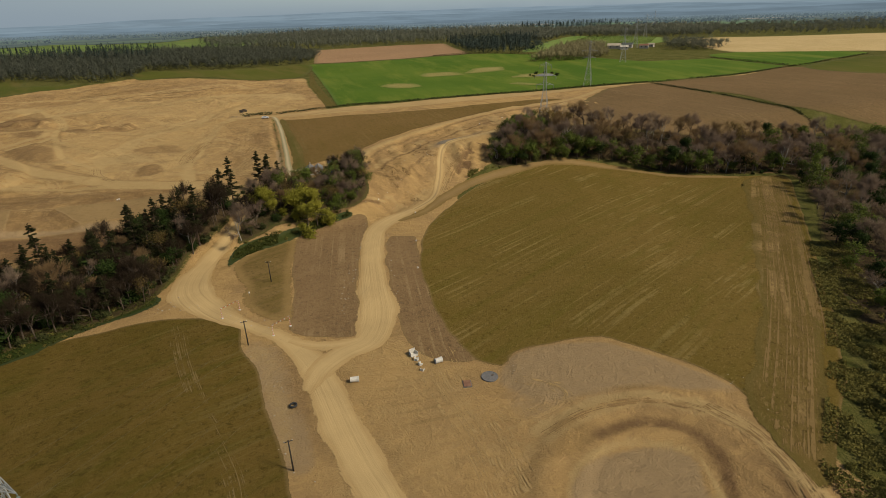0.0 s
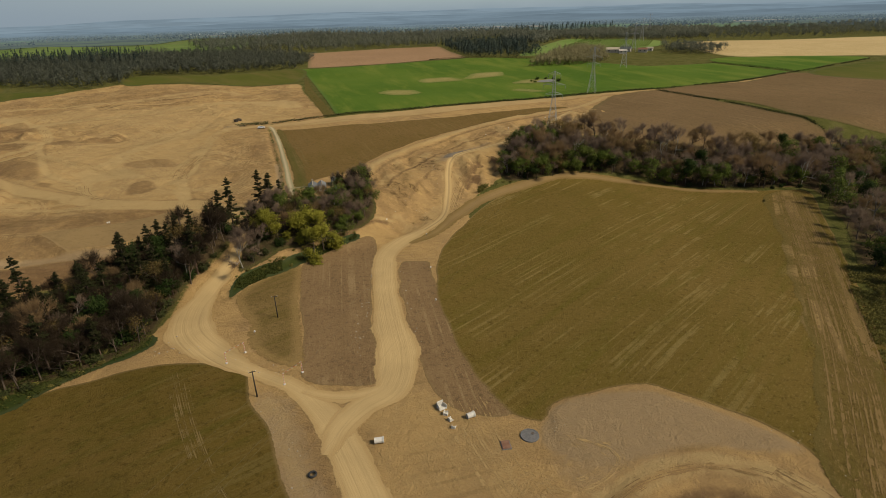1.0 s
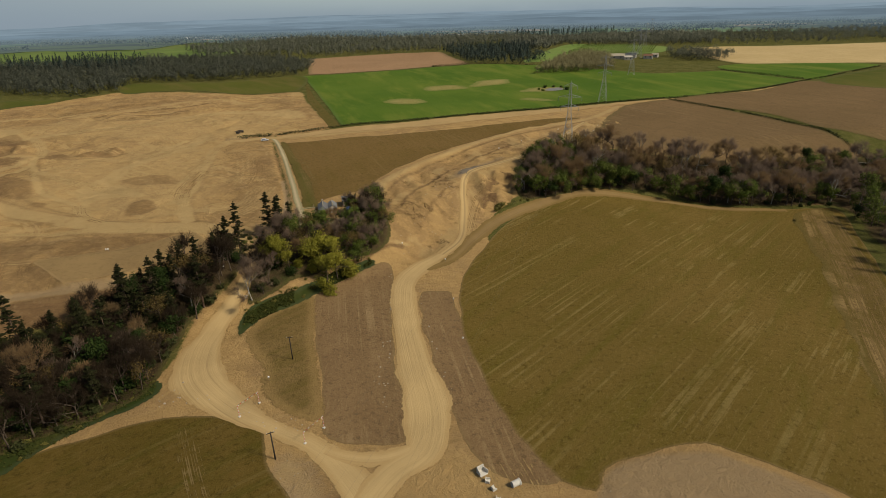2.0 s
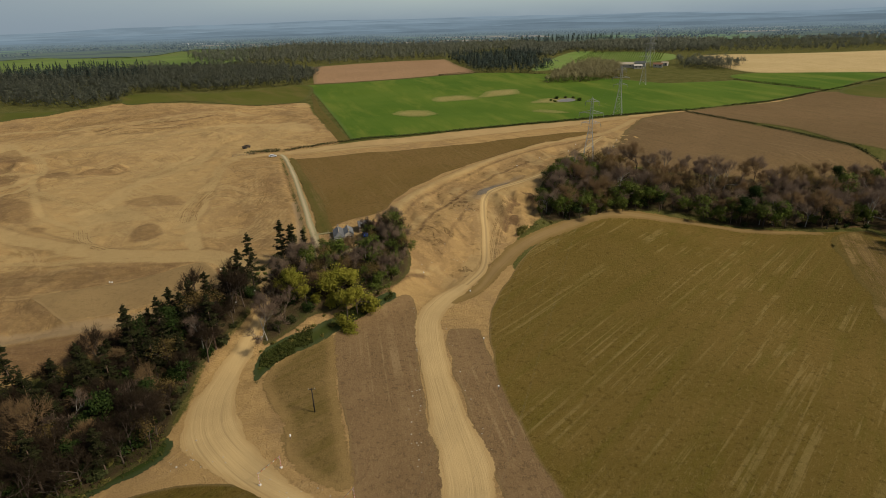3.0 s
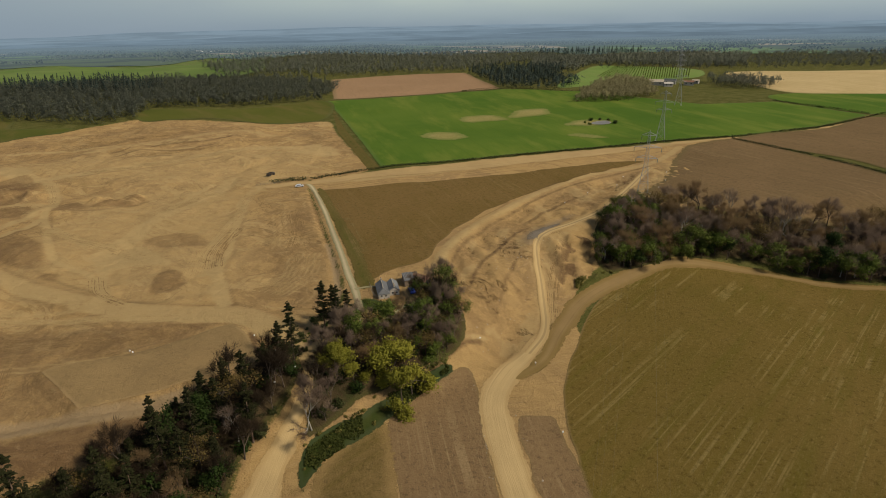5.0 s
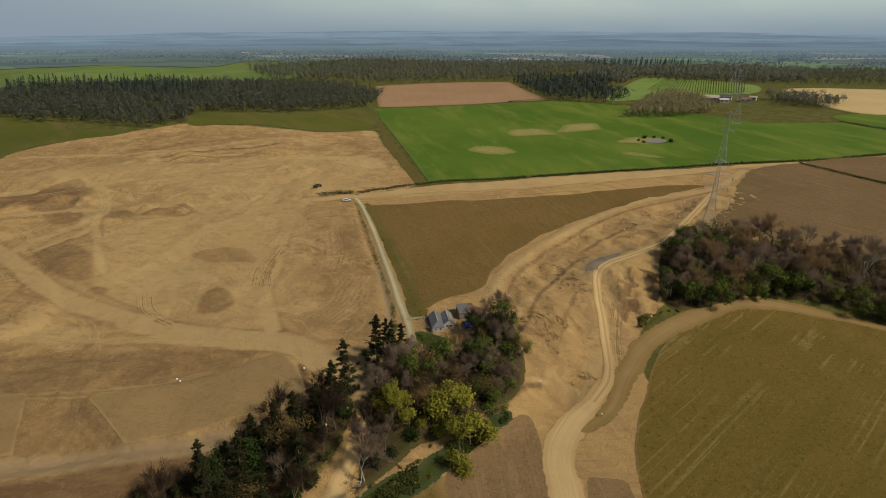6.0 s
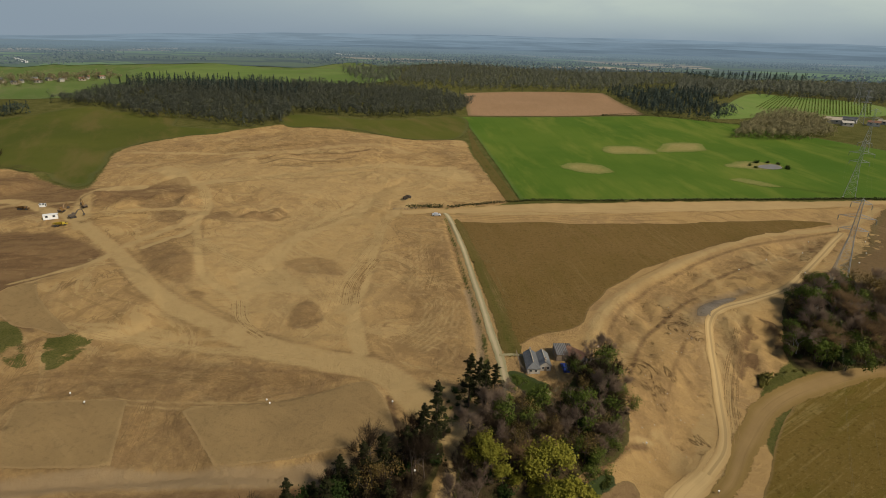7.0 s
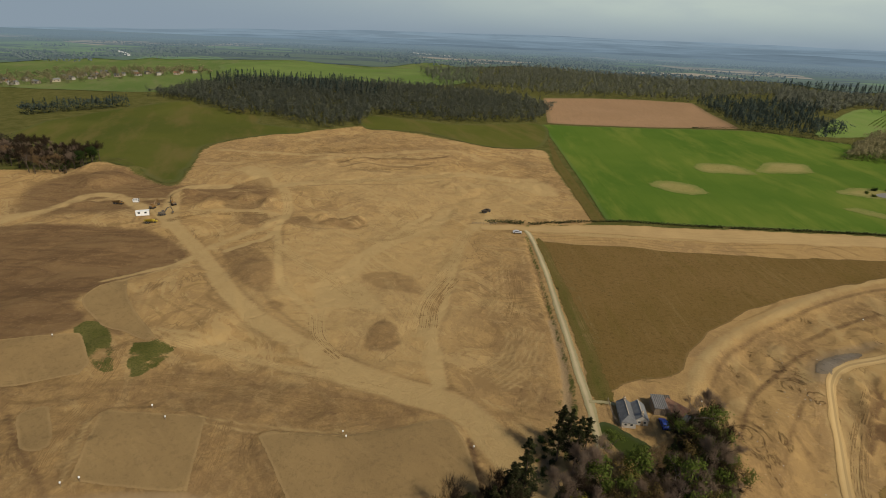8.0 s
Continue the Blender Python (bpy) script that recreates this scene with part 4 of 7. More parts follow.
drape("woodland_floor_east", [(22, 254), (34, 253), (47, 256), (60, 262), (88, 264), (111, 251), (136, 247), (160, 245), (150, 215), (128, 172), (114, 146), (102, 122), (98, 100), (96, 70), (96, 30), (200, 30), (240, 130), (262, 290), (190, 294), (140, 287), (100, 291), (64, 294), (34, 286)], M_LITTER, "dark brown leaf-strewn woodland floor", "woodland floor", 3.0, 0.14, 1.5)
drape("headland", [(152, 238), (130, 188), (104, 138), (85, 104), (61, 64), (56, 70), (57, 84), (70, 104), (90, 142), (114, 190), (134, 234)], M_HEAD, "brown wheel-worn headland along the field edge", lift=0.1, rag=1.2)
drape("field_west", [(-170, 40), (-112, 98), (-97, 113), (-86, 118), (-75, 121), (-62, 120), (-53, 117), (-48, 105), (-43, 98), (-36, 85), (-30, 73), (-25, 62), (-16, 40), (-10, 10), (-90, 0)], M_FIELD_W, "brown-green thinly grassed field beside the haul road", step=2.0)
drape("harrowed_strip_west", [(-52, 172), (-43, 185), (-31, 194), (-29, 174), (-28, 158), (-26, 138), (-22, 119), (-21, 112), (-30, 110), (-39, 113), (-43, 133), (-48, 151)], M_PLOUGH, "pink-brown harrowed soil strip", step=1.5, lift=0.05)
drape("harrowed_strip_east", [(-20.5, 171), (-20.2, 174.5), (-18, 175.4), (-13, 175), (-10.8, 173.5), (-10, 168), (-7.5, 146), (-3, 126), (2, 109), (6, 99), (-1, 99), (-8, 103), (-13, 118), (-17, 138), (-20, 158)], M_PLOUGH, "pink-brown harrowed soil strip", step=1.5, lift=0.04)
drape("grass_wedge", [(-67, 152), (-65, 162), (-53, 173), (-48, 152), (-43, 132), (-40, 117), (-50, 121), (-55, 127), (-59, 138)], M_WEDGE, "brown-green rough grass wedge beside the track", step=1.5, lift=0.07)
drape("midfield", [(-98, 332), (-74, 338), (-21, 348), (30, 363), (62, 373), (80, 372), (51, 354), (13, 326), (-14, 301), (-29, 281), (-38, 263), (-42, 249), (-50, 243), (-57, 238), (-63, 233), (-70, 252), (-79, 278), (-89, 306)], M_MID, "olive-brown drilled field between the lane and the earthworks", step=2.0, rag=1.0)
drape("field_northeast", [(118, 402), (150, 420), (160, 422), (192, 366), (206, 318), (212, 292), (150, 286), (100, 290), (70, 300), (62, 316), (78, 340)], M_EAST, "brown fallow field behind the wood", step=3, rag=2)
drape("field_far_east", [(160, 424), (240, 450), (300, 486), (360, 440), (420, 380), (400, 300), (330, 290), (216, 318), (200, 368)], M_EAST, "brown fallow field beyond the hedge", step=5, lift=0.2)
drape("wheat_field", [(-146, 617), (-110, 500), (-71, 371), (-2, 389.5), (48, 404.5), (106, 420), (156, 428), (236, 455), (302, 492), (270, 565), (200, 560), (165, 600), (117, 655), (36, 676), (-50, 650)], M_GREEN, "deep green young wheat field", step=5, lift=0.2, rag=1, round_it=False)
drape("wheat_field_east", [(274, 580), (308, 496), (360, 530), (424, 566), (414, 590), (315, 612)], M_GREEN, "deep green young wheat field", step=6, lift=0.25)
drape("pasture_far_east", [(312, 488), (420, 545), (520, 520), (440, 440), (350, 436), (324, 449)], M_PASTURE, "dull green pasture", step=8, lift=0.25)
drape("field_far_brown", [(-176, 800), (-120, 850), (-60, 868), (4, 872), (22, 760), (34, 682), (-50, 654), (-142, 626)], M_FARBROWN, "pinkish-brown ploughed field in front of woods", step=8, lift=0.25, round_it=False)
drape("field_far_pale", [(340, 800), (480, 800), (640, 790), (720, 680), (520, 580), (420, 590), (310, 620)], M_PALE, "pale straw-coloured field", step=10, lift=0.3)
drape("vineyard", [(96, 690), (149, 821), (208, 936), (251, 914), (307, 886), (325, 830), (282, 753), (206, 724), (150, 700), (118, 683)], M_GREEN_LIGHT, "bright green field with planted rows", step=8, lift=0.3)
drape("pasture_west", [(-524, 473), (-521, 503), (-518, 538), (-501, 561), (-466, 538), (-402, 540), (-380, 515), (-362, 488), (-315, 485), (-343, 434), (-347, 402), (-312, 348), (-301, 325), (-338, 337), (-365, 335), (-430, 350), (-480, 355), (-520, 410)], M_PASTURE, "green sloping pasture beside the stripped site", step=5, lift=0.12, rag=2.5)
drape("pasture_strip", [(-71, 371), (-86, 413), (-107, 479), (-144, 610), (-126, 530), (-112, 466), (-93, 412), (-79, 369)], M_LANEVERGE, "narrow strip of rough grass beside the wheat", step=3, lift=0.14, rag=1.2, round_it=False)
drape("pasture_far_middle", [(-640, 800), (-430, 806), (-300, 880), (-373, 1124), (-526, 992), (-683, 1109), (-760, 930)], M_GREEN_FAR, "green pasture rolling up to far hedges", step=14, lift=0.9, rag=4)
drape("pasture_northwest", [(-298, 566), (-218, 566), (-148, 617), (-130, 525), (-168, 500), (-220, 515), (-282, 516)], M_PASTURE, "dull green pasture in front of the wood", step=5, lift=0.25)
drape("pasture_far_west", [(-1000, 560), (-640, 560), (-560, 640), (-560, 790), (-360, 1080), (-400, 1250), (-800, 1350), (-1100, 1000)], M_GREEN_MID, "bright green pasture on the far slope", step=16, lift=0.5)
for pts in ([(-50, 455), (-32, 466), (-15, 446), (-28, 434), (-46, 442)], [(-20, 505), (-16, 522), (9, 533), (19, 508), (-10, 497)], [(22, 516), (28, 543), (57, 556), (56, 528)], [(50, 444), (64, 450), (80, 438), (70, 434)], [(60, 478), (64, 492), (84, 500), (100, 488), (86, 476)]):
    drape("bare_patch", pts, M_BARE, "straw-yellow bare patch in the wheat", "bare patch", 3, 0.32, 2.5)
drape("rolled_pad_west", [(-180, 175), (-155, 183), (-143, 163), (-167, 156)], M_PAD, "pale smooth rolled soil pad", "pad", 2, 0.14, 0.3, False)
drape("rolled_pad_middle", [(-141, 183), (-121, 191), (-100, 206), (-93, 199), (-86, 186), (-105, 175), (-122, 168)], M_PAD, "pale smooth rolled soil pad", "pad", 2, 0.14, 0.4, False)
drape("rolled_pad_corner", [(-240, 180), (-213, 197), (-199, 188), (-197, 183), (-211, 172), (-235, 165)], M_PAD, "pale smooth rolled soil pad", "pad", 2, 0.14, 0.4, False)
drape("rolled_pad_small", [(-197, 166), (-196, 170), (-192, 171), (-180, 162), (-182, 159), (-186, 159)], M_PAD, "small pale smooth soil pad", "pad", 1.5, 0.14, 0.4)
drape("rolled_pad_arc", [(-229, 228), (-216, 217), (-200, 208), (-189, 202), (-202, 202), (-214, 203), (-230, 211), (-234, 222)], M_PAD, "pale curved soil pad with a raised edge", "pad", 2, 0.14, 0.4)
drape("verge_west", [(-150, 62), (-104, 103), (-97, 113), (-88, 121), (-80, 129), (-83, 136), (-92, 130), (-102, 120), (-112, 110), (-160, 72)], M_VERGE, "green rank grass verge along the wood", "verge", 1.5, 0.09, 0.8)
drape("verge_middle", [(-69, 152), (-66, 159.5), (-56, 169), (-46, 180), (-36, 191.5), (-38, 194), (-47, 184.5), (-59, 174), (-70, 164)], M_VERGE, "green rank grass verge along the wood", "verge", 1.2, 0.09, 0.7)
drape("verge_lane", [(-101, 334), (-90.6, 306), (-82.3, 281), (-75.3, 259), (-69.3, 239), (-65, 226), (-60, 229), (-64, 241), (-69.5, 261), (-77.5, 283), (-86.8, 308), (-97.5, 335)], M_LANEVERGE, "narrow green verge beside the lane", "verge", 1.5, 0.1, 0.5)
drape("garden", [(-63, 219), (-56, 217), (-50, 214), (-49, 206), (-56, 203), (-64, 210)], M_VERGE, "green garden lawn by the cottage", "lawn", 1.2, 0.12, 0.5)
ribbon("haul_road_main", [(-1, 36), (-7.5, 54), (-11, 62), (-15.4, 69.3), (-19.7, 77.5), (-25, 88.5), (-29.5, 97), (-35, 104.5), (-40.5, 110), (-52.5, 117), (-63, 124.5), (-72.5, 135), (-76.5, 147), (-76.5, 158), (-75, 167), (-72.5, 176), (-72, 186), (-70, 200)], [8, 8, 7.5, 7.8, 8.2, 8.4, 8, 6.4, 4.6, 5.2, 8.5, 12.5, 11, 7.5, 5, 4, 3, 2.5], M_ROAD, "pale dusty compacted haul road", lift=0.1, rag=0.6)
ribbon("haul_road_north", [(-30, 90), (-28.5, 97), (-24.5, 103), (-19.5, 107.5), (-18, 115), (-18.5, 123), (-21, 136), (-24, 154), (-25.5, 170), (-25, 182), (-20, 193), (-13, 202), (-7.5, 211)], [3, 6, 7, 8.5, 10.5, 10.8, 9.5, 8.2, 8, 8.8, 7.5, 5.5, 4.0], M_ROAD, "pale dusty compacted haul road", lift=0.14, rag=0.7)
ribbon("haul_road_uphill", [(-13, 202), (-7.5, 210.5), (-4.8, 219), (-3.5, 229), (-2.6, 240), (-2.2, 250), (-0.5, 262), (5.5, 271), (18, 280), (33, 292), (46, 310), (64, 337), (80, 360)], [3.6, 3.6, 3.6, 3.5, 3.4, 3.4, 3.6, 3.8, 4, 4, 4, 4, 3.5], M_TWIN, "pale double-rutted haul road winding uphill", lift=0.17, rag=0.3)
ribbon("haul_road_fork", [(-38, 109), (-33, 107), (-27, 106.5), (-21, 109), (-17, 115)], [3, 3.5, 4, 4.5, 4], M_ROAD, "worn dirt fork between haul roads", lift=0.12)
ribbon("lane", [(-107, 343), (-103, 335.5), (-92.3, 306), (-84, 281), (-77, 259), (-71, 239), (-66.3, 224), (-63.2, 212), (-60.5, 203), (-58, 198)], [2.7] * 10, M_LANE, "straight pale gravel lane", lift=0.16, rag=0.15)
drape("clearing", [(-63, 214), (-59.5, 211), (-56.5, 206), (-57.5, 201), (-61, 197), (-63, 199), (-62, 204), (-63.5, 210)], M_PAD, "pale worn earth turning place in the wood", "clearing", 1.0, 0.2, 0.3)
ribbon("garden_path", [(-58.5, 204), (-55, 207), (-52, 211), (-49, 215)], [1.4, 1.2, 1.2, 1.2], M_LANE, "narrow gravel path through the wood", "path", 0.24, 1.0, 0.1)
ribbon("lane_spur", [(-66.8, 226), (-63, 227), (-59.5, 227)], [1.6, 1.4, 1.4], M_LANE, "short gravel drive to the cottage", lift=0.19, rag=0.15)
ribbon("field_track", [(-19, 190), (-9, 199), (-1, 214), (13, 235), (37, 252), (58, 259), (86, 256), (110, 247), (136, 242)], [3, 5, 7, 8, 8, 7, 6, 6, 4], M_TRACK_DARK, "worn dirt track along the field edge", lift=0.12)
ribbon("hedge_track", [(-128, 338), (-104, 347), (-70, 360), (-20, 372), (30, 387), (62, 397), (112, 412), (156, 424), (236, 450), (300, 490)], [7, 8, 14, 17, 17, 15, 8, 3, 3, 3], M_TRACK, "pale dirt track along the hedge", lift=0.16, rag=1)
ribbon("tyre_marks", [(-69, 117), (-60, 101), (-51, 87), (-45, 79), (-37, 68), (-33, 60)], [4.5, 5, 5, 5, 5, 5], M_TYRE, "broken pale tyre marks across the grass", "tyre marks", 0.12, 1.5, 0.3)
ribbon("headland_lines", [(146, 234), (123, 186), (99, 139), (80, 106), (64, 80), (58, 70)], [13, 14, 14, 14, 11, 8], M_HEADLINES, "parallel brown wheel lines along the field edge", "tyre marks", 0.16, 1.5, 0.6, 12)
ribbon("tyre_marks", [(-95, 326), (-80, 290), (-67, 254), (-57, 242), (-48, 242)], [7, 7, 7, 6, 5], M_TYRE, "broken pale tyre marks across the grass", "tyre marks", 0.12, 1.5, 0.3)
ribbon("tyre_marks", [(-84, 316), (-66, 292), (-44, 284), (-20, 290)], [3, 3, 3, 3], M_TYRE, "broken pale tyre marks across the grass", "tyre marks", 0.13, 1.5, 0.3)
# tyre marks over the stripped site: (way, width, dark and wet)
for pts, wide, wet in (
    ([(-190, 203), (-165, 207), (-140, 209), (-118, 211)], 6, 0), ([(-180, 189), (-160, 196), (-140, 199), (-116, 204)], 8, 1),
    ([(-188, 176), (-192, 186), (-198, 197)], 7, 1), ([(-176, 155), (-182, 165), (-186, 176)], 7, 1), ([(-142, 164), (-146, 174), (-151, 184)], 6, 1),
    ([(-126, 168), (-129, 178), (-133, 188)], 5, 1), ([(-121, 246), (-125, 262), (-124, 282)], 8, 1), ([(-126, 240), (-130, 262), (-129, 290), (-131, 325)], 7, 0),
    ([(-97, 228), (-90, 242), (-91, 258)], 13, 0), ([(-104, 300), (-98, 280), (-96, 262)], 7, 1), ([(-112, 310), (-106, 290), (-105, 268)], 5, 0),
    ([(-158, 238), (-150, 226), (-138, 219)], 6, 1), ([(-206, 276), (-184, 268), (-164, 262), (-146, 252)], 9, 0), ([(-170, 296), (-160, 312), (-152, 334)], 8, 0),
    ([(-228, 290), (-222, 312), (-240, 340)], 7, 0), ([(-262, 280), (-250, 296), (-226, 306)], 6, 1), ([(-236, 360), (-200, 384), (-164, 412)], 9, 0),
    ([(-246, 406), (-222, 430), (-196, 438)], 10, 1), ([(-230, 392), (-205, 410), (-180, 424)], 8, 1), ([(-280, 420), (-250, 446), (-215, 464)], 9, 1),
    ([(-4, 104), (0, 90), (6, 76), (10, 62)], 12, 0), ([(4, 84), (14, 80), (22, 86), (14, 92)], 5, 0),
    ([(48, 82), (53, 75), (55, 66), (54, 52)], 6, 1), ([(16, 75), (26, 81), (38, 83), (47, 80)], 4, 1),
    ([(-3, 214), (2, 240), (10, 262)], 6, 1), ([(30, 300), (56, 318), (84, 350)], 7, 0), 
):
    ribbon("tyre_marks", pts, [wide] * len(pts), M_TYRE_WET if wet else M_TYRE_SITE, "broken dark tyre marks on bare soil" if wet else "broken pale tyre marks on bare soil", "tyre marks", 0.08 + 0.03 * wet, 2.0, 0.5, 8)

# ---- helpers for things and their parts ----
def thing(name, label, category, m=None, group="", kind=""):
    ob = new(name)
    ob.empty_display_size = 0.5
    if m is not None:
        ob.matrix_basis = m
    return tagged(ob, label, category, group, kind)


def part(name, bm, material, parent, label="", rounded_faces=False):
    """Links a bmesh, or a mesh, as one mesh object under a thing or a part."""
    if isinstance(bm, bmesh.types.BMesh):
        me = bpy.data.meshes.new(name)
        bm.to_mesh(me)
        bm.free()
        if material:
            me.materials.append(material)
        if rounded_faces:
            me.polygons.foreach_set("use_smooth", [True] * len(me.polygons))
    else:
        me = bm
    ob = new(name, me)
    ob.parent = parent
    return tagged(ob, label)


def box(sx, sy, sz, x=0, y=0, z=0, bevel=0.0, turn=None, bm=None):
    """A box whose base centre is at x, y, z."""
    bm = bm or bmesh.new()
    made = bmesh.ops.create_cube(bm, size=1)["verts"]
    bmesh.ops.scale(bm, vec=(sx, sy, sz), verts=made)
    if turn is not None:
        bmesh.ops.transform(bm, matrix=turn, verts=made)
    bmesh.ops.translate(bm, vec=(x, y, z + sz / 2), verts=made)
    if bevel:
        bmesh.ops.bevel(bm, geom=list({e for v in made for e in v.link_edges}), offset=bevel, segments=1, affect="EDGES")
    return bm


def beam(a, b, r, sides=4, bm=None, r2=None):
    """A bar from a to b."""
    bm = bm or bmesh.new()
    a, b = Vector(a), Vector(b)
    made = bmesh.ops.create_cone(bm, segments=sides, radius1=r, radius2=r if r2 is None else r2, depth=(b - a).length, cap_ends=True)["verts"]
    bmesh.ops.transform(bm, matrix=Matrix.Translation((a + b) / 2) @ (b - a).to_track_quat("Z", "Y").to_matrix().to_4x4(), verts=made)
    return bm


def tube(points, radii, sides=5):
    """One bent bar through the points."""
    pts = [Vector(p) for p in points]
    verts, faces = [], []
    for k, (p, r) in enumerate(zip(pts, radii)):
        d = (pts[min(k + 1, len(pts) - 1)] - pts[max(k - 1, 0)]).normalized()
        u = d.cross(Vector((0.31, 0.9, 0.2))).normalized()
        w = d.cross(u)
        verts += [tuple(p + r * (math.cos(t) * u + math.sin(t) * w)) for t in (2 * math.pi * i / sides for i in range(sides))]
        if k:
            a, b = (k - 1) * sides, k * sides
            faces += [(a + i, a + (i + 1) % sides, b + (i + 1) % sides, b + i) for i in range(sides)]
    return verts, faces


# ---- trees ----
M_BARK = plain_material("grey_bark", (0.07, 0.05, 0.034), (0.115, 0.085, 0.06), 2.0, 0.9)
M_BARK_PINE = plain_material("pine_bark", (0.11, 0.072, 0.048), (0.17, 0.11, 0.075), 2.0, 0.9)
M_BARK_BIRCH = plain_material("birch_bark", (0.24, 0.215, 0.18), (0.34, 0.31, 0.26), 2.0, 0.8)
M_TWIG = leaf_material("bare_twigs", (0.2, 0.142, 0.098), (0.28, 0.205, 0.142), (0.165, 0.112, 0.082), 0.9, 0.6, 0.42)
M_TWIG_RED = leaf_material("budding_twigs", (0.20, 0.125, 0.065), (0.28, 0.18, 0.085), (0.15, 0.105, 0.05), 0.9, 0.6, 0.42)
# Shaded copy of the bare twigs: the western wood's gloom is in this colour.
M_TWIG_SHADE = leaf_material("shaded_twigs", (0.022, 0.015, 0.009), (0.045, 0.031, 0.018), (0.02, 0.014, 0.009), 0.9, 0.5)
M_NEEDLE = leaf_material("pine_needles", (0.017, 0.019, 0.007), (0.04, 0.042, 0.014), (0.022, 0.022, 0.009), 0.7, 0.5)
M_LEAF_YELLOW = leaf_material("young_yellow_leaves", (0.20, 0.19, 0.025), (0.30, 0.27, 0.04), (0.17, 0.165, 0.025), 0.6, 0.6)
M_LEAF_GREEN = leaf_material("fresh_green_leaves", (0.07, 0.098, 0.016), (0.125, 0.16, 0.03), (0.1, 0.112, 0.026), 0.6, 0.6)
M_LEAF_DARK = leaf_material("dark_green_leaves", (0.018, 0.034, 0.008), (0.042, 0.063, 0.014), (0.025, 0.042, 0.010), 0.6)
M_LEAF_RUST = leaf_material("rust_buds", (0.13, 0.085, 0.028), (0.18, 0.125, 0.04), (0.10, 0.08, 0.03), 0.8)
M_HEDGE = leaf_material("hedge_leaves", (0.035, 0.05, 0.014), (0.075, 0.075, 0.028), (0.05, 0.05, 0.02), 0.8)


def twigs_of(points, lean, length, thick, rng):
    """Thin three-cornered twigs from the points along their lean."""
    n = len(points)
    side = np.cross(lean, rng.normal(size=(n, 3)))
    side /= np.linalg.norm(side, axis=1)[:, None] + 1e-9
    s = rng.uniform(0.6, 1.3, n)[:, None]
    v = np.stack([points - side * thick, points + side * thick, points + lean * length * s], 1).reshape(-1, 3)
    return v, np.arange(3 * n).reshape(-1, 3)


def cards(points, size, rng, stretch=1.0, lean=None):
    """Small four-cornered leaves or sprays round the points, each turned its own way."""
    n = len(points)
    a = rng.normal(size=(n, 3))
    if lean is not None:
        a = a * 0.45 + lean
    a /= np.linalg.norm(a, axis=1)[:, None]
    b = np.cross(a, rng.normal(size=(n, 3)))
    b /= np.linalg.norm(b, axis=1)[:, None] + 1e-9
    s = size * rng.uniform(0.6, 1.35, n)[:, None]
    a, b = a * s * stretch, b * s
    v = np.stack([points - a - b * 0.6, points - a * 0.3 + b, points + a * 1.1 + b * 0.2, points + a * 0.2 - b], 1).reshape(-1, 3)
    return v, np.arange(4 * n).reshape(-1, 4)


def limbs(segments):
    """Tapered five-sided limbs from (start, end, radius, end radius)."""
    verts, faces = [], []
    for a, b, r, q in segments:
        a, b = np.array(a, float), np.array(b, float)
        d = (b - a) / (np.linalg.norm(b - a) + 1e-9)
        u = np.cross(d, (0.3, 0.9, 0.2))
        u /= np.linalg.norm(u)
        w, k, n = np.cross(d, u), len(verts), 5 if r > 0.05 else 3
        for base, rad in ((a, r), (b, q)):
            verts += [tuple(base + rad * (math.cos(t) * u + math.sin(t) * w)) for t in np.arange(n) * 2 * math.pi / n]
        faces += [(k + i, k + (i + 1) % n, k + n + (i + 1) % n, k + n + i) for i in range(n)]
    return verts, faces


def unit(v):
    return v / (np.linalg.norm(v, axis=-1, keepdims=True) + 1e-9)


